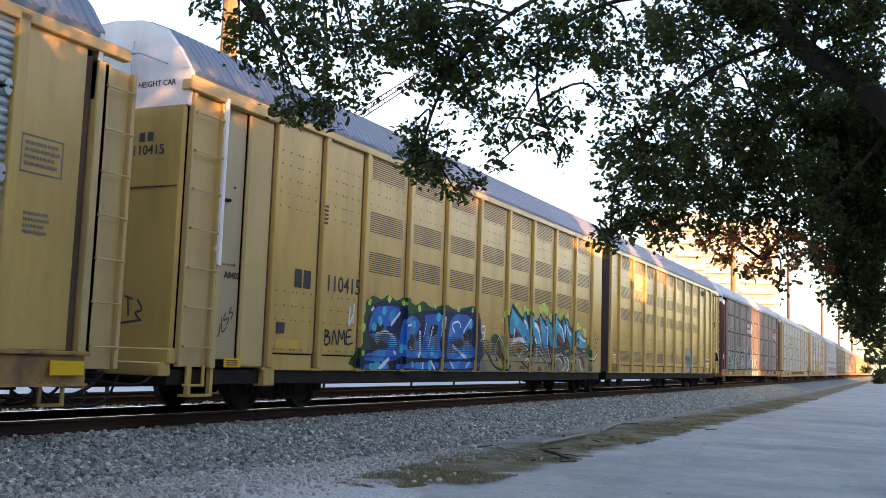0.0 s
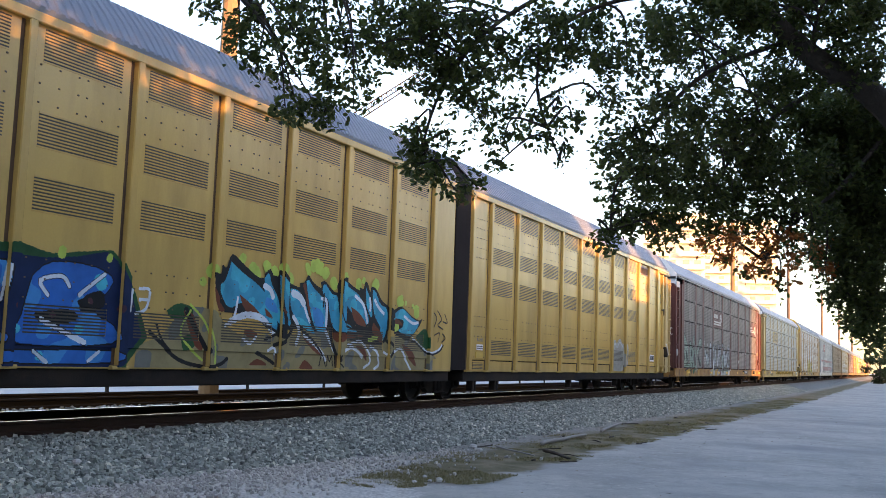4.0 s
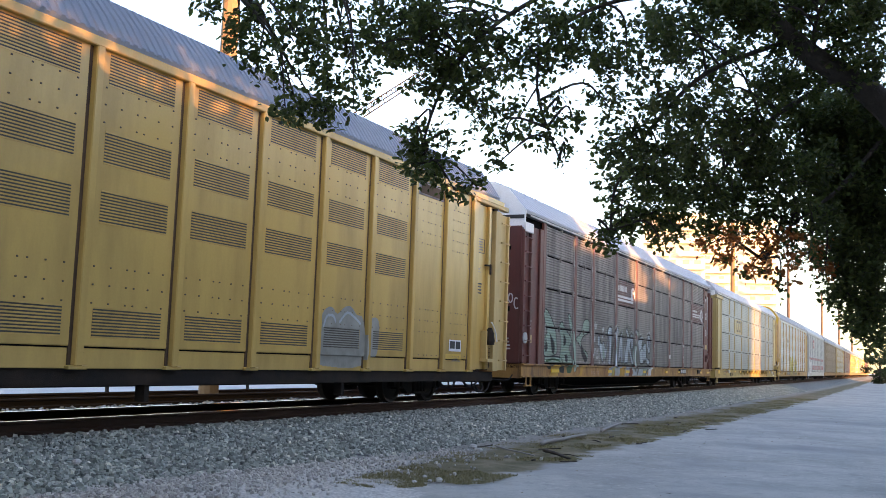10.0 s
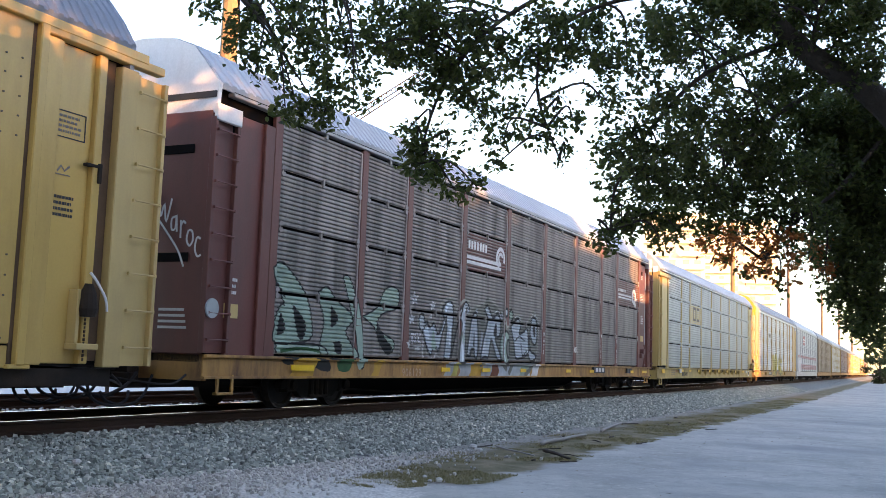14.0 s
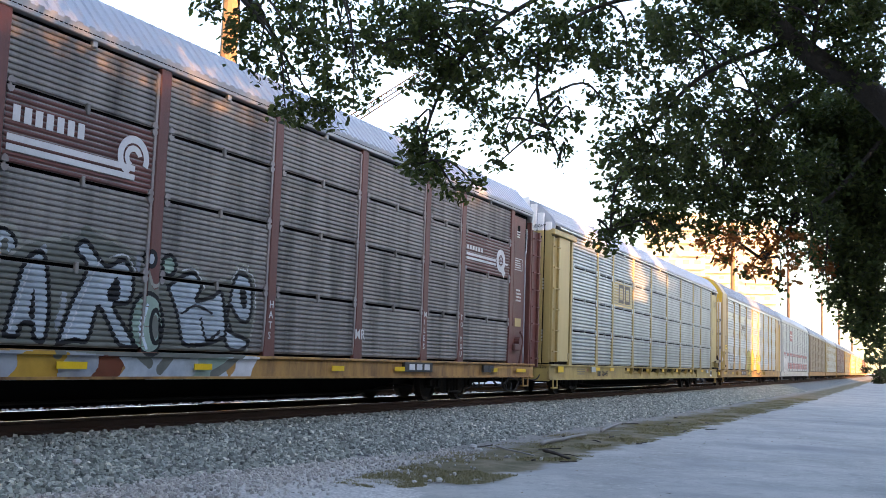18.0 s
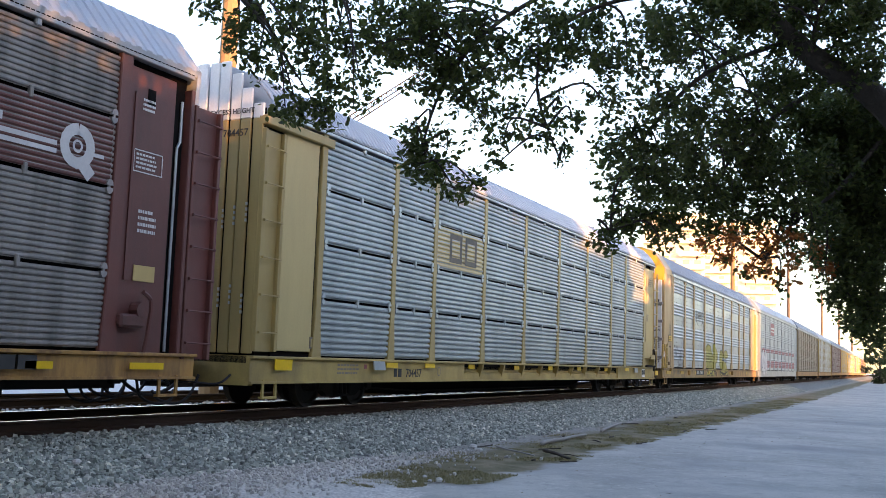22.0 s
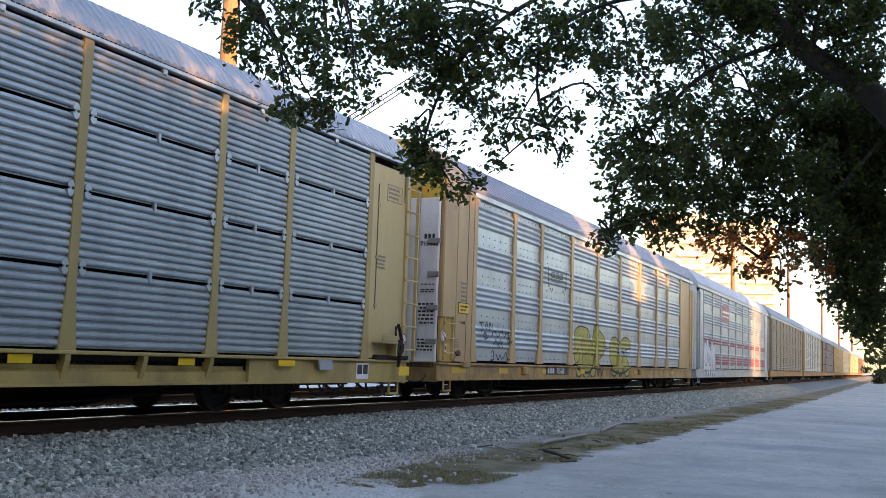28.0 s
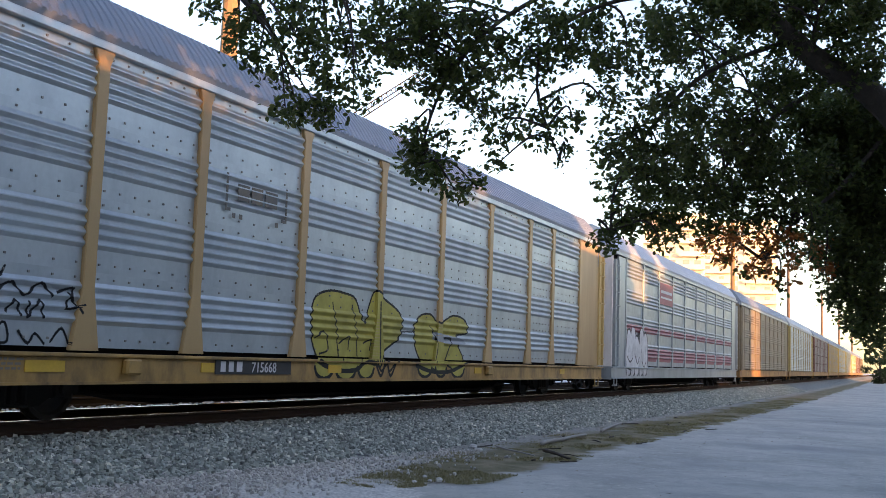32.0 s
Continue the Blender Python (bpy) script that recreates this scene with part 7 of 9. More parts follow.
    art.stroke("paint_pale", [(10.56, 2.12), (10.73, 2.19)], 0.08)
    art.stroke("paint_black", [(8.48, 1.56), (8.62, 1.71), (8.78, 1.68)], 0.04)
    art.stroke("paint_white", [(8.02, 2.37), (8.15, 2.14)], 0.035)
    art.stroke("paint_white", [(8.15, 2.14), (7.87, 2.25)], 0.035)
    art.stroke("paint_white", [(7.87, 2.25), (8.19, 2.29)], 0.035)
    art.stroke("paint_white", [(8.19, 2.29), (7.95, 2.11)], 0.035)
    art.stroke("paint_white", [(7.95, 2.11), (8.02, 2.37)], 0.035)
    art.stroke("paint_white", [(8.92, 2.24), (9.01, 2.08)], 0.035)
    art.stroke("paint_white", [(9.01, 2.08), (8.80, 2.16)], 0.035)
    art.stroke("paint_white", [(8.80, 2.16), (9.05, 2.19)], 0.035)
    art.stroke("paint_white", [(9.05, 2.19), (8.86, 2.06)], 0.035)
    art.stroke("paint_white", [(8.86, 2.06), (8.92, 2.24)], 0.035)
    art.stroke("paint_white", [(7.93, 1.90), (8.02, 1.72)], 0.035)
    art.stroke("paint_white", [(8.02, 1.72), (7.81, 1.82)], 0.035)
    art.stroke("paint_white", [(7.81, 1.82), (8.05, 1.84)], 0.035)
    art.stroke("paint_white", [(8.05, 1.84), (7.87, 1.71)], 0.035)
    art.stroke("paint_white", [(7.87, 1.71), (7.93, 1.90)], 0.035)
    art.stroke("paint_white", [(7.79, 1.36), (7.87, 1.20)], 0.035)
    art.stroke("paint_white", [(7.87, 1.20), (7.69, 1.29)], 0.035)
    art.stroke("paint_white", [(7.69, 1.29), (7.91, 1.30)], 0.035)
    art.stroke("paint_white", [(7.91, 1.30), (7.74, 1.19)], 0.035)
    art.stroke("paint_white", [(7.74, 1.19), (7.79, 1.36)], 0.035)
    art.stroke("paint_white", [(8.86, 1.93), (8.91, 1.90), (8.86, 1.87), (8.81, 1.90), (8.86, 1.93)], 0.03)
    art.stroke("paint_white", [(7.93, 1.48), (8.01, 1.28), (8.10, 1.33), (7.98, 1.39), (8.07, 1.47), (7.93, 1.48)], 0.03)
    art.stroke("paint_white", [(8.13, 1.48), (8.17, 1.29)], 0.03)
    art.stroke("paint_white", [(8.23, 1.51), (8.28, 1.28)], 0.03)
    art.stroke("paint_white", [(8.39, 1.51), (8.27, 1.39), (8.41, 1.28)], 0.03)
    art.stroke("paint_white", [(8.07, 1.22), (8.24, 1.23), (8.41, 1.23)], 0.03)
    art.stroke("paint_white", [(8.12, 1.17), (8.34, 1.20)], 0.03)
    art.stroke("paint_white", [(8.18, 1.14), (8.33, 1.16)], 0.03)
    art.stroke("paint_white", [(9.16, 1.09), (9.07, 1.01), (9.01, 0.95), (8.93, 0.99)], 0.04)
    art.stroke("paint_white", [(8.51, 1.34), (8.50, 1.11), (8.55, 0.94)], 0.05)
    art.fill("paint_shadow", [(10.80, 0.98), (10.72, 1.9), (11.10, 2.2), (11.7, 2.3), (12.1, 2.45), (12.7, 2.3), (13.1, 2.1), (13.3, 1.8), (13.6, 2.0), (14.1, 2.2), (14.5, 1.95), (15.0, 2.1), (15.3, 2.3), (15.68, 2.1), (15.66, 1.5), (15.5, 1.0), (15.1, 0.9), (13.2, 0.85)])
    art.stroke("paint_film", [(10.72, 1.9), (11.10, 2.22), (11.7, 2.33), (12.1, 2.5), (12.7, 2.35), (13.1, 2.15), (13.3, 1.85), (13.6, 2.05), (14.1, 2.26), (14.5, 2.0), (15.0, 2.14), (15.3, 2.36), (15.72, 2.14), (15.7, 1.5), (15.55, 1.0)], 0.05)
    for x, z in ((11.25, 1.75), (11.62, 1.2), (12.1, 1.15), (12.9, 1.8), (13.9, 1.2), (14.9, 1.25)):
        art.stroke("paint_grey", [(x, z), (x + 0.09, z + 0.25), (x + 0.1, z + 0.42)], 0.09)
    art.stroke("paint_shadow", [(11.68, 2.28), (11.57, 1.64), (11.53, 1.21), (11.67, 0.89)], 0.16)
    art.stroke("paint_shadow", [(12.02, 2.43), (12.38, 2.16), (12.72, 2.16), (12.95, 1.93)], 0.2)
    art.stroke("paint_shadow", [(12.84, 1.45), (12.98, 1.02), (13.32, 0.78)], 0.14)
    art.stroke("paint_shadow", [(13.94, 1.86), (13.92, 1.43), (13.79, 0.97), (13.54, 0.70)], 0.16)
    art.stroke("paint_shadow", [(15.30, 1.38), (15.53, 1.13), (15.09, 0.79), (14.72, 0.63)], 0.14)
    art.stroke("paint_shadow", [(10.76, 2.17), (10.77, 1.74), (10.74, 1.58)], 0.1)
    art.fill("paint_wash", [(10.85, 1.09), (10.94, 1.50), (11.09, 1.99), (11.36, 2.08), (11.49, 1.47), (11.46, 1.06), (11.30, 1.06), (11.26, 1.23), (11.09, 1.22), (11.04, 1.08)])
    art.stroke("paint_black", [(10.85, 1.09), (10.94, 1.50), (11.09, 1.99), (11.36, 2.08), (11.49, 1.47), (11.46, 1.06), (11.30, 1.06), (11.26, 1.23), (11.09, 1.22), (11.04, 1.08), (10.85, 1.09)], 0.065)
    art.fill("paint_wash", [(11.66, 0.99), (11.83, 1.49), (12.07, 1.99), (11.87, 2.20), (12.03, 2.33), (12.39, 2.05), (12.72, 2.16), (12.92, 1.92), (12.87, 1.61), (12.58, 1.54), (12.81, 1.27), (13.01, 1.02), (12.73, 1.03), (12.46, 1.36), (12.30, 1.49), (12.16, 1.07), (11.93, 1.06)])
    art.stroke("paint_black", [(11.66, 0.99), (11.83, 1.49), (12.07, 1.99), (11.87, 2.20), (12.03, 2.33), (12.39, 2.05), (12.72, 2.16), (12.92, 1.92), (12.87, 1.61), (12.58, 1.54), (12.81, 1.27), (13.01, 1.02), (12.73, 1.03), (12.46, 1.36), (12.30, 1.49), (12.16, 1.07), (11.93, 1.06), (11.66, 0.99)], 0.065)
    art.fill("paint_mint", [(13.57, 1.34), (13.53, 1.08), (13.38, 0.93), (13.18, 0.92), (13.00, 1.07), (12.92, 1.31), (12.96, 1.55), (13.10, 1.72), (13.30, 1.73), (13.48, 1.59)])
    art.stroke("paint_black", [(13.57, 1.34), (13.53, 1.08), (13.38, 0.93), (13.18, 0.92), (13.00, 1.07), (12.92, 1.31), (12.96, 1.55), (13.10, 1.72), (13.30, 1.73), (13.48, 1.59), (13.57, 1.34)], 0.065)
    art.fill("paint_wash", [(13.62, 1.87), (13.92, 2.05), (14.18, 2.11), (14.35, 1.93), (14.25, 1.72), (14.61, 1.79), (14.83, 1.88), (14.95, 1.57), (15.11, 1.29), (14.67, 1.11), (14.31, 1.06), (14.01, 1.09), (13.85, 1.50)])
    art.stroke("paint_black", [(13.62, 1.87), (13.92, 2.05), (14.18, 2.11), (14.35, 1.93), (14.25, 1.72), (14.61, 1.79), (14.83, 1.88), (14.95, 1.57), (15.11, 1.29), (14.67, 1.11), (14.31, 1.06), (14.01, 1.09), (13.85, 1.50), (13.62, 1.87)], 0.065)
    art.fill("paint_wash", [(15.11, 2.03), (15.26, 2.21), (15.55, 2.11), (15.62, 1.73), (15.54, 1.47), (15.29, 1.50), (15.07, 1.70), (14.95, 1.57), (15.04, 1.32), (15.39, 1.21), (15.60, 1.14), (15.34, 1.00), (14.99, 1.16)])
    art.stroke("paint_black", [(15.11, 2.03), (15.26, 2.21), (15.55, 2.11), (15.62, 1.73), (15.54, 1.47), (15.29, 1.50), (15.07, 1.70), (14.95, 1.57), (15.04, 1.32), (15.39, 1.21), (15.60, 1.14), (15.34, 1.00), (14.99, 1.16), (15.11, 2.03)], 0.065)
    art.fill("paint_wash", [(13.30, 2.24), (13.28, 2.16), (13.22, 2.12), (13.15, 2.15), (13.11, 2.22), (13.13, 2.29), (13.20, 2.33), (13.27, 2.31)])
    art.stroke("paint_black", [(13.30, 2.24), (13.28, 2.16), (13.22, 2.12), (13.15, 2.15), (13.11, 2.22), (13.13, 2.29), (13.20, 2.33), (13.27, 2.31), (13.30, 2.24)], 0.065)
    art.fill("paint_mint", [(13.77, 2.19), (13.73, 2.08), (13.63, 2.03), (13.53, 2.06), (13.48, 2.16), (13.51, 2.27), (13.61, 2.32), (13.71, 2.29)])
    art.stroke("paint_black", [(13.77, 2.19), (13.73, 2.08), (13.63, 2.03), (13.53, 2.06), (13.48, 2.16), (13.51, 2.27), (13.61, 2.32), (13.71, 2.29), (13.77, 2.19)], 0.065)
    art.fill("paint_black", [(11.19, 1.32), (11.24, 1.68), (11.28, 1.31)])
    art.fill("paint_black", [(12.45, 1.71), (12.62, 1.93), (12.69, 1.65), (12.49, 1.59)])
    art.stroke("paint_black", [(13.49, 1.30), (13.49, 1.16), (13.44, 1.08), (13.37, 1.07), (13.31, 1.16), (13.28, 1.29), (13.29, 1.42), (13.33, 1.51), (13.40, 1.51), (13.46, 1.43), (13.49, 1.30)], 0.07)
    art.fill("paint_shadow", [(13.44, 1.30), (13.44, 1.20), (13.41, 1.14), (13.37, 1.13), (13.33, 1.19), (13.31, 1.29), (13.31, 1.39), (13.34, 1.45), (13.38, 1.45), (13.42, 1.39)])
    art.stroke("paint_black", [(14.39, 1.45), (14.55, 1.14), (14.85, 1.28)], 0.05)
    art.stroke("paint_black", [(13.97, 1.51), (14.25, 1.64), (14.63, 1.55)], 0.04)
    art.fill("paint_black", [(15.28, 1.96), (15.46, 1.93), (15.48, 1.68), (15.35, 1.71)])
    art.stroke("paint_white", [(10.92, 1.12), (11.08, 1.67), (11.20, 2.03)], 0.025)
    art.stroke("paint_white", [(11.80, 1.09), (12.09, 1.75), (12.29, 2.11)], 0.025)
    art.stroke("paint_white", [(12.47, 2.17), (12.76, 2.23), (12.99, 1.97)], 0.025)
    art.stroke("paint_white", [(13.91, 2.13), (14.20, 2.17), (14.44, 1.90)], 0.025)
    art.stroke("paint_white", [(15.07, 2.07), (15.26, 2.27), (15.65, 2.16), (15.71, 1.69)], 0.025)
    art.stroke("paint_pale", [(13.19, 1.58), (13.11, 1.24), (13.22, 0.99)], 0.05)
    art.stroke("paint_white", [(15.22, 2.27), (15.20, 2.33)], 0.02)
    art.stroke("paint_white", [(15.34, 2.28), (15.34, 2.35)], 0.02)
    art.stroke("paint_white", [(15.46, 2.27), (15.47, 2.35)], 0.02)


def art_yellow(art):
    """Yellow bubble lettering with black drips over the sill."""
    art.fill("paint_yellow", [(10.98, 1.69), (11.13, 2.01), (11.59, 2.15), (12.12, 2.14), (12.53, 2.05), (12.85, 1.62), (13.05, 1.97), (13.27, 2.27), (13.68, 2.13), (14.38, 1.85), (14.31, 1.39), (13.67, 1.07), (13.52, 0.78), (13.15, 0.87), (12.24, 0.72), (11.43, 0.82), (11.06, 1.23)])
    art.stroke("paint_black", [(10.98, 1.69), (11.13, 2.01), (11.59, 2.15), (12.12, 2.14), (12.53, 2.05), (12.85, 1.62), (13.05, 1.97), (13.27, 2.27), (13.68, 2.13), (14.38, 1.85), (14.31, 1.39), (13.67, 1.07), (13.52, 0.78), (13.15, 0.87), (12.24, 0.72), (11.43, 0.82), (11.06, 1.23), (10.98, 1.69)], 0.045)
    art.fill("paint_yellow", [(14.94, 1.65), (15.29, 1.89), (15.79, 1.94), (16.23, 1.77), (16.98, 1.98), (17.66, 1.88), (17.68, 1.60), (17.08, 1.48), (17.60, 0.95), (16.91, 0.78), (16.26, 0.93), (15.97, 0.74), (15.37, 0.92), (15.03, 1.29)])
    art.stroke("paint_black", [(14.94, 1.65), (15.29, 1.89), (15.79, 1.94), (16.23, 1.77), (16.98, 1.98), (17.66, 1.88), (17.68, 1.60), (17.08, 1.48), (17.60, 0.95), (16.91, 0.78), (16.26, 0.93), (15.97, 0.74), (15.37, 0.92), (15.03, 1.29), (14.94, 1.65)], 0.045)
    art.fill("paint_grey", [(15.9, 1.56), (16.6, 1.52), (17.5, 1.44), (17.6, 1.34), (16.7, 1.32), (15.9, 1.40)])
    for c, r in (((11.45, 0.78), 0.32), ((12.2, 0.74), 0.36), ((12.95, 0.76), 0.30), ((15.5, 0.80), 0.34), ((16.3, 0.80), 0.28), ((17.2, 0.78), 0.36)):
        arc = [(c[0] + r * math.cos(a), c[1] - 0.22 * math.sin(a)) for a in [0.1 + 0.49 * k for k in range(7)]]
        art.fill("paint_yellow", [(c[0] - r, 0.95)] + arc[::-1] + [(c[0] + r, 0.95)])
        art.stroke("paint_black", arc, 0.07)
    art.stroke("paint_black", [(13.3, 0.9), (13.55, 0.60), (13.75, 0.9), (13.95, 0.60), (14.2, 0.92)], 0.06)
    art.stroke("paint_black", [(11.23, 0.87), (11.56, 0.77), (12.03, 0.70), (12.58, 0.72), (12.91, 0.87), (13.29, 0.84)], 0.09)
    art.stroke("paint_black", [(13.39, 0.90), (13.56, 0.70), (13.79, 0.84), (13.91, 0.70), (14.19, 0.91)], 0.05)
    art.stroke("paint_black", [(15.09, 0.82), (15.83, 0.70), (16.76, 0.70), (17.57, 0.88)], 0.09)
    art.stroke("paint_black", [(11.71, 1.94), (11.89, 1.31), (12.01, 0.88)], 0.035)
    art.stroke("paint_black", [(12.41, 1.93), (12.60, 1.33), (12.68, 0.89)], 0.035)
    art.stroke("paint_black", [(13.41, 2.05), (13.48, 0.90)], 0.05)
    art.stroke("paint_black", [(15.75, 1.69), (16.08, 1.31), (15.96, 0.86)], 0.035)
    art.stroke("paint_black", [(11.15, 1.28), (11.44, 1.40), (11.62, 1.09), (11.34, 1.00)], 0.035)
    art.stroke("paint_black", [(11.99, 1.20), (12.30, 1.34), (12.32, 1.10)], 0.035)
    art.stroke("paint_black", [(12.88, 1.23), (13.16, 1.30), (13.13, 1.10)], 0.035)
    art.stroke("paint_black", [(16.38, 1.45), (16.86, 1.40), (16.58, 0.94)], 0.05)
    art.stroke("paint_black", [(14.41, 1.51), (15.04, 1.53)], 0.03)
    art.stroke("paint_black", [(3.54, 1.90), (3.80, 1.90)], 0.035)
    art.stroke("paint_black", [(3.69, 1.91), (3.66, 1.67)], 0.035)
    art.stroke("paint_black", [(3.90, 1.76), (4.00, 1.93), (4.10, 1.72)], 0.035)
    art.stroke("paint_black", [(4.16, 1.76), (4.21, 1.92), (4.32, 1.78), (4.40, 1.90)], 0.035)
    art.stroke("paint_black", [(3.72, 1.61), (3.94, 1.65), (3.83, 1.50), (4.08, 1.54)], 0.035)
    art.stroke("paint_black", [(4.27, 1.59), (4.50, 1.72), (4.69, 1.57), (4.93, 1.74), (5.12, 1.59)], 0.035)
    art.stroke("paint_black", [(4.45, 1.37), (4.57, 1.51), (4.66, 1.33)], 0.035)
    art.stroke("paint_black", [(4.78, 1.50), (4.76, 1.31), (4.95, 1.53), (5.00, 1.32)], 0.035)
    art.stroke("paint_black", [(5.20, 1.64), (5.47, 1.71), (5.35, 1.45), (5.64, 1.51)], 0.035)
    art.stroke("paint_black", [(4.34, 1.17), (4.46, 1.24), (4.52, 1.02), (4.32, 0.99)], 0.035)
    art.stroke("paint_black", [(4.67, 1.14), (4.82, 1.00), (4.92, 1.12), (5.07, 1.00)], 0.035)
    art.stroke("paint_black", [(5.17, 1.03), (5.33, 1.20), (5.46, 1.01)], 0.035)
    art.stroke("paint_black", [(5.38, 1.65), (5.61, 1.41)], 0.035)


def art_tags(art):
    """Small black scrawls on the tan unit."""
    art.stroke("paint_black", [(2.39, 1.55), (2.37, 1.28), (2.26, 1.27)], 0.035)
    art.stroke("paint_black", [(2.58, 1.56), (2.47, 1.48), (2.48, 1.37), (2.60, 1.39)], 0.035)
    art.stroke("paint_black", [(2.45, 1.46), (2.54, 1.48)], 0.035)
    art.stroke("paint_black", [(2.71, 1.64), (2.63, 1.56), (2.74, 1.53), (2.66, 1.45)], 0.035)
    art.stroke("paint_black", [(2.84, 1.73), (2.78, 1.65), (2.87, 1.62), (2.78, 1.53)], 0.035)
    art.stroke("paint_black", [(5.28, 1.43), (5.28, 1.17), (5.44, 1.21), (5.42, 1.31), (5.30, 1.31), (5.41, 1.39), (5.28, 1.43)], 0.035)
    art.stroke("paint_black", [(5.52, 1.18), (5.58, 1.43), (5.69, 1.19)], 0.035)
    art.stroke("paint_black", [(5.75, 1.19), (5.75, 1.44), (5.86, 1.28), (5.93, 1.44), (5.98, 1.19)], 0.035)
    art.stroke("paint_black", [(6.20, 1.46), (6.04, 1.43), (6.04, 1.20), (6.25, 1.22)], 0.035)
    art.stroke("paint_black", [(6.03, 1.32), (6.18, 1.34)], 0.035)
    art.stroke("paint_pale", [(6.12, 1.88), (6.10, 1.56), (6.24, 1.75)], 0.05)
    art.stroke("paint_pale", [(6.27, 1.94), (6.25, 1.62)], 0.05)


def graffiti():
    blue, brown, yellow, white = CARS[1][0], CARS[3][0], CARS[5][0], CARS[6][0]
    a = Art(4.9, 22.5, 0.7215, 3.2)
    art_blue(a)
    a.mottle("paint_blue", "paint_azure", 0.45, 0.55, 1.0)
    a.outline("paint_blue", ["paint_azure", "paint_cyan", "paint_pale"], 2)
    a.outline("paint_azure", ["paint_blue", "paint_cyan", "paint_pale", "paint_black"], 2)
    a.outline("paint_pale", ["paint_azure"], 1)
    a.dots("paint_plum", [(8.62, 1.28), (10.95, 1.36), (9.72, 1.60), (11.56, 1.57), (7.93, 0.80), (7.20, 1.56), (10.36, 1.45), (12.1, 1.5)], 0.07)
    art_teal(a)
    art_tags(a)
    a.mottle("paint_teal", "paint_sea", 0.35, 0.42, 2.0)
    a.mottle("paint_olive", "paint_shadow", 0.75, 0.50, 3.0)
    a.drape("graffiti", relief_vented(POSTS["blue"], 2), blue, "bright blue and teal spray-painted lettering")
    v0 = 34.30
    a = Art(46.7 - v0, 49.8 - v0, 0.753, 2.1)
    a.fill("paint_film", [(46.90 - v0, 0.80), (46.86 - v0, 1.5), (47.0 - v0, 1.78), (47.25 - v0, 1.86), (47.45 - v0, 1.74), (47.7 - v0, 1.88), (47.95 - v0, 1.90), (48.15 - v0, 1.76), (48.42 - v0, 1.66), (48.46 - v0, 0.80)])
    a.fill("paint_film", [(48.68 - v0, 0.98), (48.66 - v0, 1.6), (48.8 - v0, 1.74), (49.02 - v0, 1.68), (49.06 - v0, 1.3), (48.95 - v0, 0.98)])
    a.stroke("paint_wash", [(47.0 - v0, 1.5), (47.1 - v0, 1.68), (47.3 - v0, 1.7), (47.4 - v0, 1.6)], 0.05)
    a.stroke("paint_wash", [(47.55 - v0, 1.6), (47.8 - v0, 1.78), (48.05 - v0, 1.72), (48.3 - v0, 1.6)], 0.05)
    a.drape("paint_patch", relief_vented(POSTS["grey"], 1), CARS[2][0], "grey-blue wash over old graffiti")
    a = Art(1.8, 20.5, 0.56, 2.9)
    art_mint(a)
    for k, x0, x1 in (("paint_grey", 9.5, 10.2), ("paint_yellow", 9.9, 10.3), ("paint_grey", 10.3, 12.6), ("paint_gold", 10.9, 11.7), ("paint_rust", 12.2, 12.8), ("paint_wash", 12.7, 15.0), ("paint_mint", 14.2, 14.9), ("paint_white", 15.1, 15.7), ("paint_gold", 3.4, 4.2), ("paint_gold", 6.2, 6.6)):
        a.fill(k, [(x0, 0.57), (x0 + 0.16, 0.72), (x0 + 0.2, 0.90), (x1 + 0.1, 0.90), (x1, 0.72), (x1 - 0.1, 0.57)])
    art_grey(a)
    a.drape("graffiti", relief_ribbed(POSTS["brown"], [0.95, 1.99, 3.10, 4.05, 4.92], 0.11, 0.035, True, 0.030, 0.078, None), brown, "mint and pale grey spray-painted lettering")
    a = Art(2.5, 18.6, 0.56, 2.5)
    art_yellow(a)
    a.drape("graffiti", relief_ribbed(POSTS["yellow"], [0.95, 1.93, 2.91, 3.89, 4.88], 0.105, 0.035, False, 0.044, 0.145, [(0.27, 0.80)], 0.14), yellow, "yellow bubble lettering with black outlines")
    a = Art(2.6, 26.4, 1.0, 2.5, 0.03)
    for p, q in zip(POSTS["striped"][:-1], POSTS["striped"][1:]):
        for z0, z1 in ((1.16, 1.66), (2.24, 2.62)):
            a.stroke("red", [(p + 0.35, (z0 + z1) / 2), (q - 0.35, (z0 + z1) / 2)], z1 - z0)
    relief = relief_ribbed(POSTS["striped"], [0.95, 1.93, 2.91, 3.89, 4.88], 0.07, 0.025, False, 0.044, 0.145, [(0.30, 0.82)])
    a.drape("stripe", relief, white, "two faded red stripes")
    a = Art(2.4, 6.4, 0.6, 2.4, 0.02)
    a.fill("paint_grey", [(2.6, 0.65), (2.6, 1.7), (5.6, 1.7), (5.7, 0.65)])
    for x, h in ((2.9, 2.1), (3.5, 2.25), (4.1, 1.9), (4.8, 2.2), (5.4, 2.05)):
        a.stroke("paint_black", [(x, 0.75), (x - 0.1, 1.4), (x + 0.05, h), (x + 0.3, h - 0.3), (x + 0.2, 0.8)], 0.46)
    for x, h in ((2.9, 2.1), (3.5, 2.25), (4.1, 1.9), (4.8, 2.2), (5.4, 2.05)):
        a.stroke("paint_white", [(x, 0.75), (x - 0.1, 1.4), (x + 0.05, h), (x + 0.3, h - 0.3), (x + 0.2, 0.8)], 0.34)
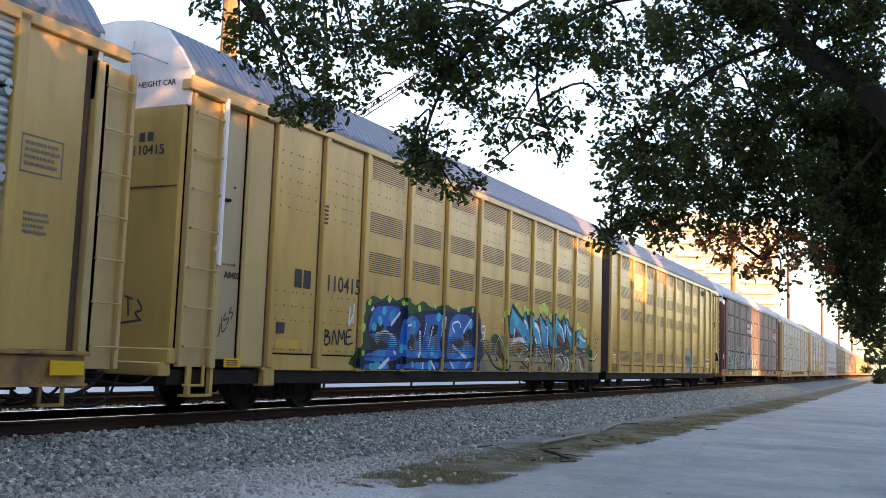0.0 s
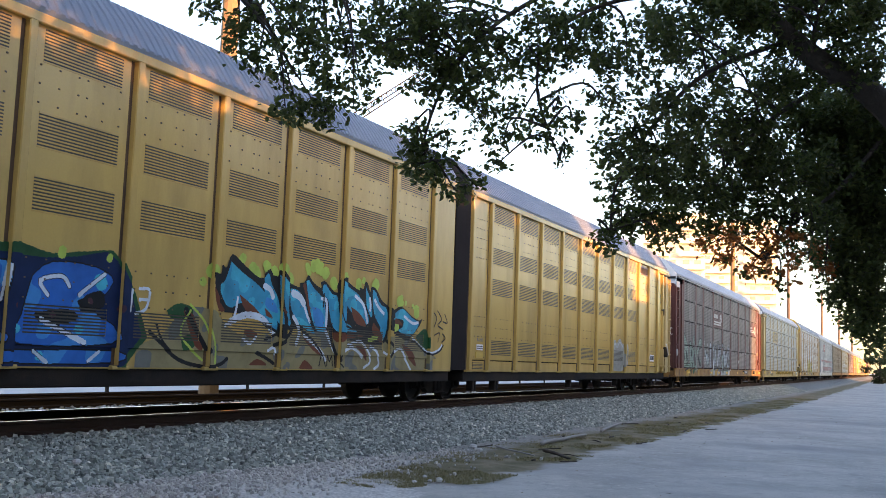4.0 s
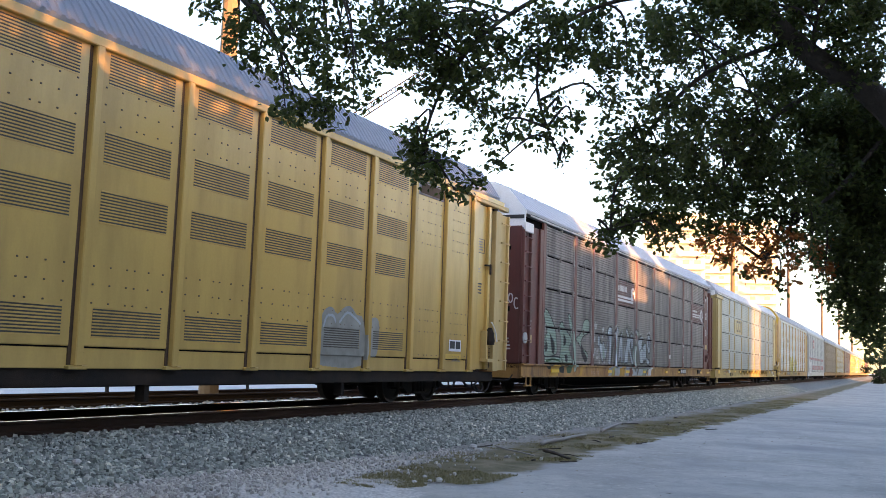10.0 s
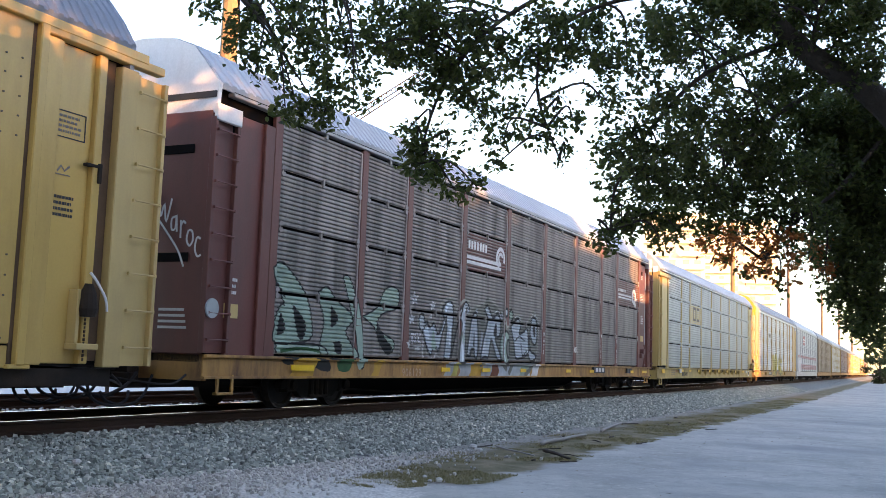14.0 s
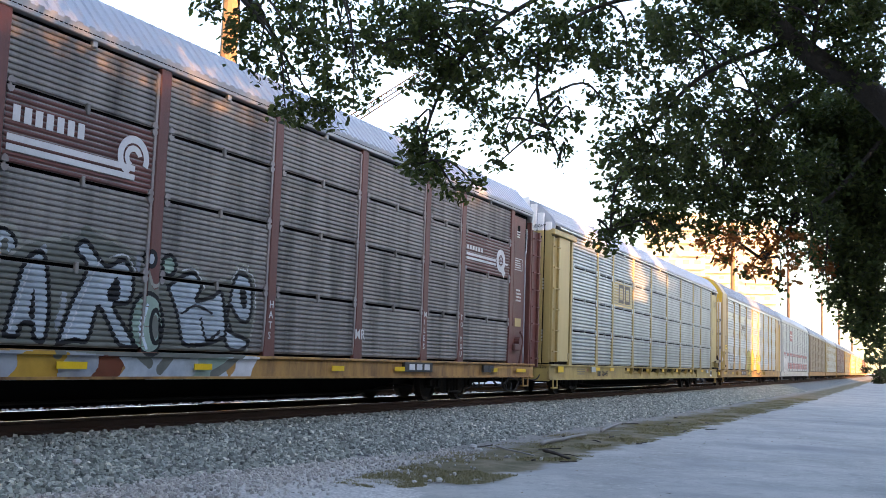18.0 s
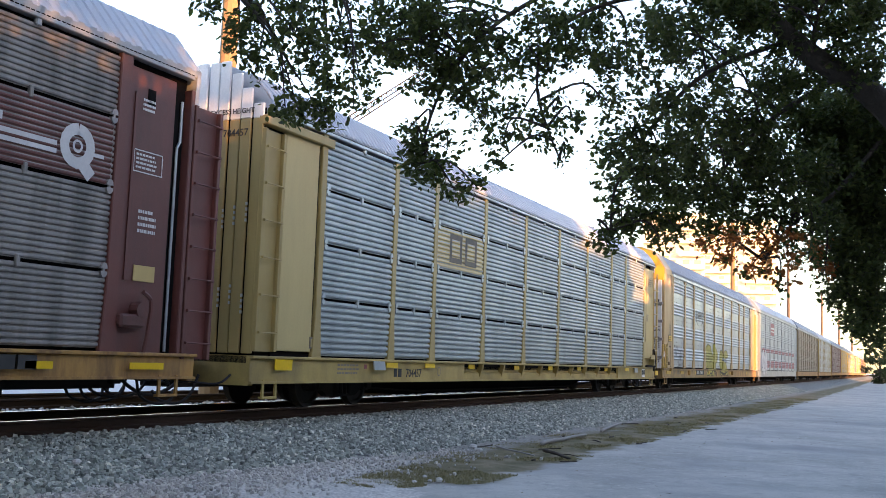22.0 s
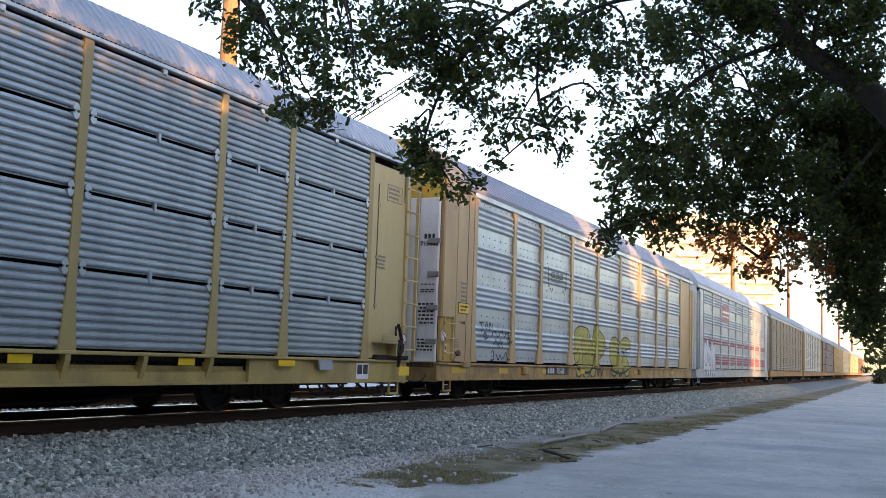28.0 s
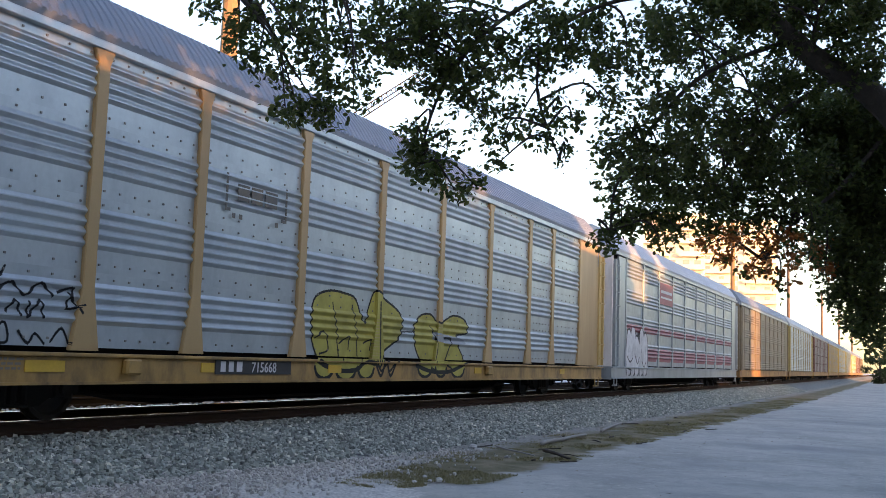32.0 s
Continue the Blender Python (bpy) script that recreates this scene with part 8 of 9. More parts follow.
    for pts in ([(2.8, 1.3), (3.2, 1.1), (3.6, 1.25)], [(3.9, 1.4), (4.3, 1.05), (4.6, 1.3)], [(5.0, 1.2), (5.3, 0.9), (5.6, 1.1)], [(2.7, 0.9), (3.4, 0.8)]):
        a.stroke("paint_black", pts, 0.06)
    a.drape("graffiti", lambda x, z: -0.03 if z < 0.92 else -0.03, white, "white bubble lettering with dark outlines")


# ---- the overhanging tree ----
LEAVES, GLOW_LEAVES = [], []


def leaf_cloud(name, leaves, length, material, parent=None, seed=3, label=""):
    """Leaves as small folded blades at the given points, each (x, y, z, nearest twig direction)."""
    rnd = np.random.RandomState(seed)
    c = np.asarray(leaves, float)
    n = len(c)
    d = rnd.normal(size=(n, 3))
    d[:, 2] = d[:, 2] * 0.7 - 0.35
    d /= np.linalg.norm(d, axis=1)[:, None]
    up = rnd.normal(size=(n, 3)) + np.array([0, 0, 0.8])
    side = np.cross(d, up)
    side /= np.linalg.norm(side, axis=1)[:, None]
    nor = np.cross(side, d)
    L = (length * rnd.uniform(0.6, 1.25, n))[:, None]
    w = L * rnd.uniform(0.22, 0.34, n)[:, None]
    fold = w * 0.35
    a, e = c + d * L * 0.28, c + d * L * 0.68
    v = np.stack([c, a + side * w * 0.85 + nor * fold, e + side * w * 0.9 + nor * fold, c + d * L, e - side * w * 0.9 + nor * fold, a - side * w * 0.85 + nor * fold], 1)
    s = Shape()
    s.v = v.reshape(-1, 3).tolist()
    k = np.arange(n)[:, None] * 6
    s.f = np.concatenate([k + np.array([[0, 1, 2, 3]]), k + np.array([[0, 3, 4, 5]])]).tolist()
    return part(name, s, material, parent, label)


def bough(tree, path, r, sprays, thick=1.0, glow_below=0.0):
    """A limb with twigs that end in sprays (x, y, z, spread, density) of leaf rosettes."""
    rnd = random.Random(int(1000 * r + 10 * path[0][0] + len(sprays)))
    line = curve_pts(path, 6)
    n = len(line)
    s = Shape().tube(line, [r * (1 - 0.85 * i / n) + 0.006 for i in range(n)], 8)
    pts = [Vector(p) for p in line]
    for x, y, z, spread, dens in sprays:
        c = Vector((x, y, z))
        up = [p for p in pts if p.z > z - 0.1] or pts
        k = min(up, key=lambda p: (p - c).length)
        mid = (k + c) / 2 + Vector((rnd.uniform(-0.1, 0.1), rnd.uniform(-0.1, 0.1), 0.12))
        s.tube(curve_pts([k, mid, c + Vector((0, 0, -0.3 * spread))], 4), [0.014 - 0.0012 * i for i in range(9)], 5)
        for _ in range(int(thick * dens * 300 * spread * spread) + 2):
            a = rnd.gauss(0, 1), rnd.gauss(0, 1), rnd.gauss(0, 1)
            m = math.sqrt(sum(q * q for q in a))
            rad = 1.12 * spread * (rnd.random() ** 0.62)
            tip = c + Vector((a[0] / m * rad * 1.15, a[1] / m * rad, a[2] / m * rad))
            if rnd.random() < 0.22:
                s.tube([c + (tip - c) * 0.15, c + (tip - c) * 0.6 + Vector((0, 0, 0.03)), tip], [0.006, 0.004, 0.002], 4, cap=False)
            # below the given height most leaves take the orange-glow colour
            kind = GLOW_LEAVES if glow_below and tip.z < glow_below and rnd.random() < 0.7 else LEAVES
            for _ in range(rnd.randint(11, 17)):
                kind.append((tip.x + rnd.gauss(0, 0.042), tip.y + rnd.gauss(0, 0.042), tip.z + rnd.gauss(0, 0.036)))
    part("limb", s, M["bark"], tree)


def roadside_tree():
    tree = tagged(new("oak_tree"), "spreading oak with dark drooping leafy branches over the lane", "tree")
    tree.location = (0, 0, 0)
    s = Shape()
    s.tube(curve_pts([(11.2, -1.5, GROUND - 0.1), (11.1, -1.45, 0.3), (10.9, -1.2, 1.2), (10.4, -0.75, 2.1), (9.63, 0.27, 3.37), (9.09, 0.83, 3.74), (8.65, 1.2, 4.05), (8.3, 1.61, 4.42)], 5),
           [0.22 - 0.0050 * i for i in range(36)], 12)
    part("trunk", s, M["bark"], tree, "thick dark furrowed trunk", smooth=True)
    s = Shape().tube(curve_pts([(10.9, -1.2, 1.3), (11.4, -0.9, 2.4), (11.2, -0.5, 3.6), (10.9, -0.4, 5.2)], 5), [0.24 - 0.009 * i for i in range(16)], 10)
    s.tube(curve_pts([(10.4, -0.75, 2.1), (10.6, -0.1, 2.6), (10.7, 0.1, 3.2)], 5), [0.16 - 0.009 * i for i in range(11)], 9)
    part("limb", s, M["bark"], tree, smooth=True)
    bough(tree, [(8.30, 1.61, 4.38), (7.32, 2.53, 4.19), (6.66, 3.46, 4.11), (6.07, 4.27, 3.91), (5.84, 4.60, 3.65)], 0.021,
          [(5.58, 4.62, 3.46, 0.12, 1.3), (6.02, 4.69, 3.37, 0.15, 1.3), (5.82, 4.37, 3.12, 0.17, 1.4), (5.93, 4.50, 3.49, 0.19, 1.4), (5.86, 4.08, 3.29, 0.20, 1.3), (6.34, 4.44, 3.72, 0.22, 1.6), (6.28, 4.46, 3.15, 0.15, 1.2), (5.96, 3.95, 3.10, 0.16, 1.4), (6.55, 4.22, 3.11, 0.17, 1.4), (5.93, 4.05, 2.75, 0.12, 2.0), (6.09, 3.94, 2.75, 0.13, 2.0), (6.15, 4.33, 2.86, 0.10, 1.6), (6.53, 4.13, 3.60, 0.22, 1.4), (6.54, 4.02, 3.34, 0.18, 1.2), (6.11, 3.64, 2.94, 0.14, 1.0), (6.40, 3.88, 2.91, 0.11, 1.0)])
    bough(tree, [(8.30, 1.61, 4.38), (7.62, 2.39, 4.14), (7.15, 3.03, 3.67), (6.93, 3.40, 3.09), (6.83, 3.53, 2.49)], 0.018,
          [(6.89, 3.93, 3.79, 0.24, 1.6), (6.70, 3.51, 3.45, 0.22, 1.4), (6.94, 3.83, 3.37, 0.18, 1.2), (6.38, 3.72, 3.37, 0.15, 1.2), (6.68, 3.36, 3.65, 0.22, 1.6), (7.00, 3.35, 3.34, 0.22, 1.6), (7.00, 3.29, 3.08, 0.21, 1.7), (6.83, 3.46, 3.12, 0.15, 1.2), (7.00, 3.11, 3.54, 0.23, 1.4), (6.88, 3.57, 2.68, 0.15, 1.6), (6.78, 3.53, 2.48, 0.14, 2.0), (7.04, 3.48, 2.44, 0.16, 2.0), (6.98, 3.28, 2.33, 0.11, 1.6), (6.96, 3.35, 2.64, 0.13, 1.3), (7.14, 3.16, 2.37, 0.09, 1.2), (7.05, 3.76, 2.85, 0.09, 1.0), (7.30, 3.17, 2.98, 0.18, 1.3), (6.99, 3.10, 3.22, 0.19, 1.6), (6.80, 3.69, 3.69, 0.17, 1.8), (6.95, 3.49, 3.59, 0.18, 1.9), (7.04, 3.23, 3.68, 0.17, 1.9), (7.20, 3.02, 3.48, 0.16, 1.7), (6.97, 3.59, 3.38, 0.15, 1.7), (6.82, 3.82, 3.47, 0.15, 1.6)])
    bough(tree, [(8.53, 1.41, 4.19), (7.93, 2.24, 4.03), (7.53, 2.69, 3.66), (7.34, 2.75, 3.15), (7.48, 2.60, 2.61)], 0.015,
          [(7.51, 2.97, 3.45, 0.22, 1.1), (7.17, 2.96, 2.71, 0.15, 1.0), (7.51, 2.96, 3.02, 0.14, 0.9), (6.98, 2.93, 2.51, 0.10, 0.8), (7.23, 2.68, 3.71, 0.25, 1.5), (7.40, 2.73, 3.39, 0.18, 1.0), (7.60, 2.61, 3.58, 0.23, 1.5), (7.36, 2.62, 3.00, 0.15, 0.9), (7.32, 2.62, 2.79, 0.12, 0.9), (7.58, 2.59, 2.68, 0.09, 1.0), (7.45, 2.48, 2.94, 0.11, 0.9), (8.03, 2.46, 3.89, 0.27, 1.6), (7.73, 2.36, 3.45, 0.21, 1.3), (7.66, 2.24, 3.09, 0.20, 1.3), (8.11, 2.23, 3.50, 0.22, 1.2), (7.68, 2.92, 2.86, 0.09, 0.7)])
    bough(tree, [(8.99, 1.00, 3.88), (8.60, 1.66, 3.53), (8.35, 2.09, 3.00), (8.18, 2.33, 2.49), (8.21, 2.38, 2.11)], 0.018,
          [(8.10, 2.17, 2.95, 0.22, 1.1), (8.40, 2.40, 2.83, 0.20, 1.1), (8.06, 2.11, 2.56, 0.21, 1.2), (8.46, 2.44, 2.54, 0.15, 1.0), (8.23, 2.29, 2.23, 0.18, 1.4), (8.28, 2.43, 2.07, 0.13, 1.3), (8.50, 2.17, 2.24, 0.20, 1.2), (8.35, 2.03, 2.46, 0.21, 1.3), (8.28, 1.97, 2.78, 0.22, 1.3), (8.15, 1.95, 3.19, 0.22, 1.0), (8.07, 2.03, 3.76, 0.27, 1.2), (8.65, 1.92, 3.67, 0.22, 0.8), (8.38, 1.91, 4.00, 0.24, 1.1), (8.16, 1.94, 2.05, 0.10, 0.9), (8.71, 1.92, 2.21, 0.15, 1.1)], 1.6)
    bough(tree, [(9.62, 0.68, 3.67), (9.43, 1.15, 3.34), (9.29, 1.53, 2.96), (9.15, 1.71, 2.53)], 0.021,
          [(8.78, 1.94, 2.58, 0.26, 1.5), (8.80, 1.80, 2.88, 0.28, 1.6), (9.10, 1.75, 2.57, 0.26, 1.5), (9.40, 1.60, 3.26, 0.30, 1.4), (9.02, 1.89, 3.25, 0.26, 1.3), (9.32, 1.49, 2.86, 0.29, 1.5), (8.78, 1.69, 3.43, 0.22, 1.0), (9.37, 1.30, 3.18, 0.29, 1.4), (9.55, 1.58, 2.59, 0.24, 1.4), (9.40, 1.81, 2.30, 0.16, 1.1), (9.59, 1.33, 2.85, 0.26, 1.3), (8.77, 1.75, 3.95, 0.25, 0.9), (9.45, 1.62, 3.87, 0.24, 0.9)], 1.6)
    bough(tree, [(10.29, 0.33, 3.21), (10.16, 0.73, 2.71), (9.80, 1.10, 2.34), (9.52, 1.32, 1.99)], 0.018,
          [(9.38, 1.10, 2.64, 0.27, 1.0), (9.65, 1.39, 2.43, 0.22, 0.9), (9.79, 1.10, 2.44, 0.24, 1.0), (9.77, 0.89, 2.86, 0.30, 1.2), (9.10, 1.55, 2.15, 0.14, 0.7), (9.16, 1.61, 1.98, 0.10, 0.7), (9.45, 1.31, 2.09, 0.13, 0.7), (9.33, 1.32, 1.90, 0.10, 0.7), (9.30, 1.14, 1.76, 0.09, 0.6), (9.69, 1.11, 2.19, 0.17, 0.7), (9.65, 0.89, 2.31, 0.26, 1.0), (10.18, 0.99, 2.11, 0.19, 0.7), (10.32, 0.85, 1.96, 0.14, 0.7), (8.95, 1.72, 2.09, 0.10, 0.7), (9.51, 1.57, 2.34, 0.16, 0.8), (9.51, 1.47, 1.89, 0.08, 0.5)], 1.5, 2.25)
    bough(tree, [(11.14, -0.07, 3.30), (11.07, 0.26, 2.60), (10.84, 0.41, 2.01), (10.63, 0.51, 1.54)], 0.027,
          [(10.99, 0.67, 3.38, 0.38, 2.9), (10.58, 0.39, 2.99, 0.36, 2.9), (10.95, 0.68, 2.78, 0.37, 3.0), (11.20, 0.42, 2.51, 0.41, 3.1), (10.66, 0.71, 2.27, 0.32, 2.6), (10.61, 0.46, 1.98, 0.34, 3.0), (10.48, 0.70, 1.92, 0.22, 2.0), (10.78, 0.57, 1.72, 0.25, 2.3), (10.42, 0.40, 1.53, 0.25, 2.6), (10.28, 0.59, 1.47, 0.14, 1.6), (10.82, 0.47, 1.33, 0.15, 1.8), (11.02, 0.78, 3.82, 0.33, 2.0), (10.51, 0.38, 3.54, 0.33, 2.6), (10.63, 0.97, 3.49, 0.29, 1.8), (10.98, 0.84, 3.08, 0.35, 2.6), (10.54, 0.84, 1.70, 0.08, 1.2), (10.40, 1.22, 3.64, 0.22, 2.0), (10.48, 0.90, 3.43, 0.26, 2.4), (10.47, 0.64, 3.55, 0.28, 2.6), (10.57, 0.41, 3.18, 0.30, 2.8), (10.48, 1.34, 3.22, 0.22, 1.8), (10.56, 0.99, 3.01, 0.26, 2.2), (10.64, 0.50, 2.78, 0.30, 2.8), (10.64, 0.76, 2.67, 0.28, 2.4)], 1.5)
    bough(tree, [(9.09, 0.83, 3.74), (8.97, 0.77, 4.10), (8.94, 0.53, 4.36)], 0.018,
          [(8.50, 1.27, 3.91, 0.24, 1.6), (8.31, 1.38, 4.00, 0.26, 1.9), (8.94, 1.09, 3.72, 0.20, 1.2), (9.06, 0.92, 4.15, 0.28, 1.9), (8.99, 0.63, 3.89, 0.22, 1.4), (9.03, 0.41, 4.03, 0.26, 1.6), (8.97, 0.32, 3.65, 0.23, 1.6), (9.24, 0.51, 3.65, 0.18, 1.1), (9.35, 1.05, 3.58, 0.23, 1.5), (9.20, 1.22, 3.55, 0.20, 1.4), (9.26, 0.89, 3.59, 0.18, 1.2), (8.27, 1.60, 4.04, 0.22, 1.6), (9.28, 0.70, 4.36, 0.30, 2.2), (9.31, 0.33, 4.37, 0.30, 2.2), (8.49, 1.17, 4.24, 0.29, 2.0)], 1.4)
    # unseen crown overhead and behind the lane, added as shade, with openings between clumps
    rnd = random.Random(8)
    over = []
    while len(over) < 40000:
        q, deep, z = rnd.uniform(-11, 11), rnd.uniform(-1.0, 1.0), rnd.uniform(5.6, 9.4)
        if noise.noise(Vector((q * 2.0, z * 2.2, 4.0))) > 0.46:
            continue
        over.append((1.6 + 0.883 * q - 0.47 * deep, -5.2 - 0.469 * q - 0.88 * deep, z))
    leaf_cloud("crown", over, 0.17, M["leaf"], tree, 9)
    # unseen leaf layer above the camera, added to dim the sky light
    sky_screen = []
    while len(sky_screen) < 36000:
        x, y = rnd.uniform(-18, 5.5), rnd.uniform(-9, 5.5)
        z = 10.6 + 0.8 * noise.noise(Vector((x * 0.5, y * 0.5, 2.0))) + rnd.uniform(-0.5, 0.5) + max(0.0, 0.15 * (y + 1.0))
        if noise.noise(Vector((x * 0.8, y * 0.8, 9.0))) < 0.30:
            sky_screen.append((x, y, z))
    leaf_cloud("crown", sky_screen, 0.21, M["leaf"], tree, 10)
    leaf_cloud("crown", GLOW_LEAVES, 0.060, M["leaf_glow"], tree, 4, "leaves low on the crown with orange sun glow in their colour")
    leaf_cloud("crown", LEAVES, 0.057, M["leaf"], tree, 3, "dark green small oak leaves")


def plain_tree(x, y, h, r, seed, label, leaf=0.3, count=2600, base=GROUND, z_low=0.25):
    """A tree further off: trunk, forked limbs, uneven crown of clumps."""
    rnd = random.Random(seed)
    tree = tagged(new("tree"), label, "tree")
    s = Shape().tube([(x, y, base - 0.1), (x + 0.1, y, base + 0.35 * h), (x + 0.2, y + 0.1, base + 0.75 * h)], [0.035 * h, 0.025 * h, 0.01 * h], 8)
    pts = []
    for i in range(16):
        a = rnd.uniform(0, 6.28)
        d = r * rnd.random() ** 0.6
        z = base + h * rnd.uniform(z_low + 0.12, 0.95)
        d *= 1.1 - abs((z - base) / h - 0.6) * 1.0
        c = (x + d * math.cos(a), y + d * math.sin(a), z)
        s.tube([(x + 0.1, y, base + h * 0.3), ((x + c[0]) / 2, (y + c[1]) / 2, (base + h * 0.3 + z) / 2 + 0.2), c], [0.012 * h, 0.008 * h, 0.003 * h], 5)
        for _ in range(count // 16):
            rr = 0.30 * r * rnd.random() ** 0.4
            u, w = rnd.uniform(0, 6.28), rnd.uniform(-1, 1)
            q = math.sqrt(1 - w * w)
            pts.append((c[0] + rr * q * math.cos(u), c[1] + rr * q * math.sin(u), c[2] + 0.7 * rr * w))
    part("trunk", s, M["bark"], tree)
    leaf_cloud("crown", pts, leaf, M["leaf_far"], tree, seed)
    return tree


# ---- what stands behind the track ----
def utility_pole(x, y, h, r, material, label):
    pole = tagged(new("utility_pole"), label, "utility pole", "poles along the track")
    part("pole", Shape().tube([(x, y, -0.6), (x, y, h)], [r, r * 0.8], 12), material, pole)
    s = Shape().box(x - 0.06, x + 0.06, y - 1.2, y + 1.2, h - 1.0, h - 0.86)
    part("crossarm", s, M["pole_wood"], pole)
    for d in (-1.1, 0.0, 1.1):
        part("insulator", Shape().tube([(x, y + d, h - 0.86), (x, y + d, h - 0.68)], 0.05, 8), M["galv_white"], pole)


def apartment_tower(cx, cy, w, d, floors, turn, label):
    """A tower with balconies on each storey."""
    tower = tagged(new("apartment_building"), label, "building")
    tower.matrix_world = pose(cx, cy, GROUND, 0, 0, turn)
    fh = 3.2
    H = floors * fh
    part("wall", Shape().box(0, d, -w / 2, w / 2, 0, H, 0.1), M["tower"], tower)
    part("parapet", Shape().box(-0.3, d + 0.3, -w / 2 - 0.3, w / 2 + 0.3, H, H + 1.0), M["tower"], tower)
    slab = Shape().box(-1.5, 0, -w / 2, -w / 2 + w * 0.42, -0.22, 0.0).box(-1.5, -1.4, -w / 2, -w / 2 + w * 0.42, 0.0, 1.0).mesh("balcony")
    win = Shape().box(-0.06, 0.02, -0.9, 0.9, 0.0, 1.7).mesh("window")
    pane = Shape().box(-0.08, -0.06, -0.8, 0.8, 0.1, 1.6).mesh("pane")
    for i in range(1, floors):
        z = i * fh
        part("balcony", slab, M["tower"], tower, at=(0, 0, z))
        part("balcony", slab, M["tower"], tower, at=(0, w * 0.58, z))
        for y in (-w * 0.38, -w * 0.2, w * 0.02, w * 0.2, w * 0.38):
            o = part("window", win, M["tower"], tower, at=(0, y, z + 0.6))
            part("pane", pane, M["glass_dark"], o)


M["tower"] = shader("sunlit_stucco", (0.85, 0.74, 0.54), 0.85, stain_amount=0.15, bump=0.05)
M["sun_block_wall"] = shader("grey_block_wall", (0.22, 0.21, 0.20), 0.9, stain_amount=0.3)
# pale wall of the unseen near blocks, to bounce fill onto the train
M["bounce_wall"] = shader("pale_block_wall", (0.56, 0.54, 0.50), 0.9, stain_amount=0.25)
M["glass_dark"] = shader("window_glass", (0.32, 0.31, 0.30), 0.08, bump=0, stain_amount=0.0)


def crane():
    c = tagged(new("crane"), "distant crane with a thin lattice jib", "crane")
    base, tip = Vector((52.0, 40.0, 11.0)), Vector((90.0, 40.0, 33.3))
    up = Vector((-0.5, 0, 0.86)) * 0.55
    s = Shape()
    for o in (Vector((0, -0.4, 0)), Vector((0, 0.4, 0)), up):
        s.tube([base + o, tip + o], 0.05, 5)
    n = 48
    for i in range(n):
        a, b = base.lerp(tip, i / n), base.lerp(tip, (i + 0.5) / n)
        s.tube([a + Vector((0, -0.4, 0)), b + up], 0.025, 4).tube([b + up, base.lerp(tip, (i + 1) / n) + Vector((0, 0.4, 0))], 0.025, 4)
    part("jib", s, M["under"], c)
    part("mast", Shape().box(51.4, 52.6, 39.4, 40.6, -0.6, 11.2, 0.1), M["gold"], c)


def grass():
    """Dry tufts along the edge of the lane, twigs and fallen leaves."""
    rnd = random.Random(12)
    s = Shape()
    n = 0
    while n < 22000:
        x, y = 11.5 + 55 * rnd.random() ** 1.7, rnd.uniform(5.45, 7.8)
        if noisy(x, y, 0.55, 2.0) + 0.6 * noisy(x, y, 2.2, 5.0) < -0.10 + 0.30 * abs(y - 6.55):
            continue
        n += 1
        y += drift(x, y)
        z = GROUND + 0.02
        for _ in range(3):
            a, h, w = rnd.uniform(0, 6.28), rnd.uniform(0.012, 0.045), 0.006
            dx, dy = math.cos(a), math.sin(a)
            px, py = x + rnd.gauss(0, 0.02), y + rnd.gauss(0, 0.02)
            s.add([(px - dy * w, py + dx * w, z), (px + dy * w, py - dx * w, z), (px + dx * h * 0.8, py + dy * h * 0.8, z + h)], [(0, 1, 2)])
    tagged(part("grass", s, M["grass"]), "patchy dry grass along the lane's edge", "grass", kind="stuff")
    s = Shape()
    for _ in range(260):
        x, y = 5 + 40 * rnd.random() ** 1.6, 8.4 - 6.4 * rnd.random() ** 1.8
        a, w = rnd.uniform(0, 6.28), rnd.uniform(0.015, 0.04)
        y += drift(x, y)
        z = GROUND + 0.028 + (0.03 if y > 6.2 else 0)
        s.add([(x + w * math.cos(a), y + w * math.sin(a), z), (x - 0.5 * w * math.sin(a), y + 0.5 * w * math.cos(a), z + 0.008),
               (x - w * math.cos(a), y - w * math.sin(a), z), (x + 0.5 * w * math.sin(a), y - 0.5 * w * math.cos(a), z + 0.006)], [(0, 1, 2, 3)])
    tagged(part("fallen_leaf", s, M["litter"]), "brown fallen leaves scattered over the lane", "leaf litter", kind="stuff")
    for k in range(16):
        x, y, a, L = 15 + 18 * rnd.random(), rnd.uniform(5.2, 8.0), rnd.uniform(-0.6, 0.6), rnd.uniform(0.2, 0.75)
        p = [(x + L * q * math.cos(a), y + L * q * math.sin(a) + 0.03 * math.sin(9 * q + k), GROUND + 0.06) for q in (0, 0.3, 0.6, 1.0)]
        tagged(part("twig", Shape().tube(curve_pts(p, 3), 0.012, 5), M["bark"]), "dry brown twig lying on the verge", "twig", "twigs on the verge")


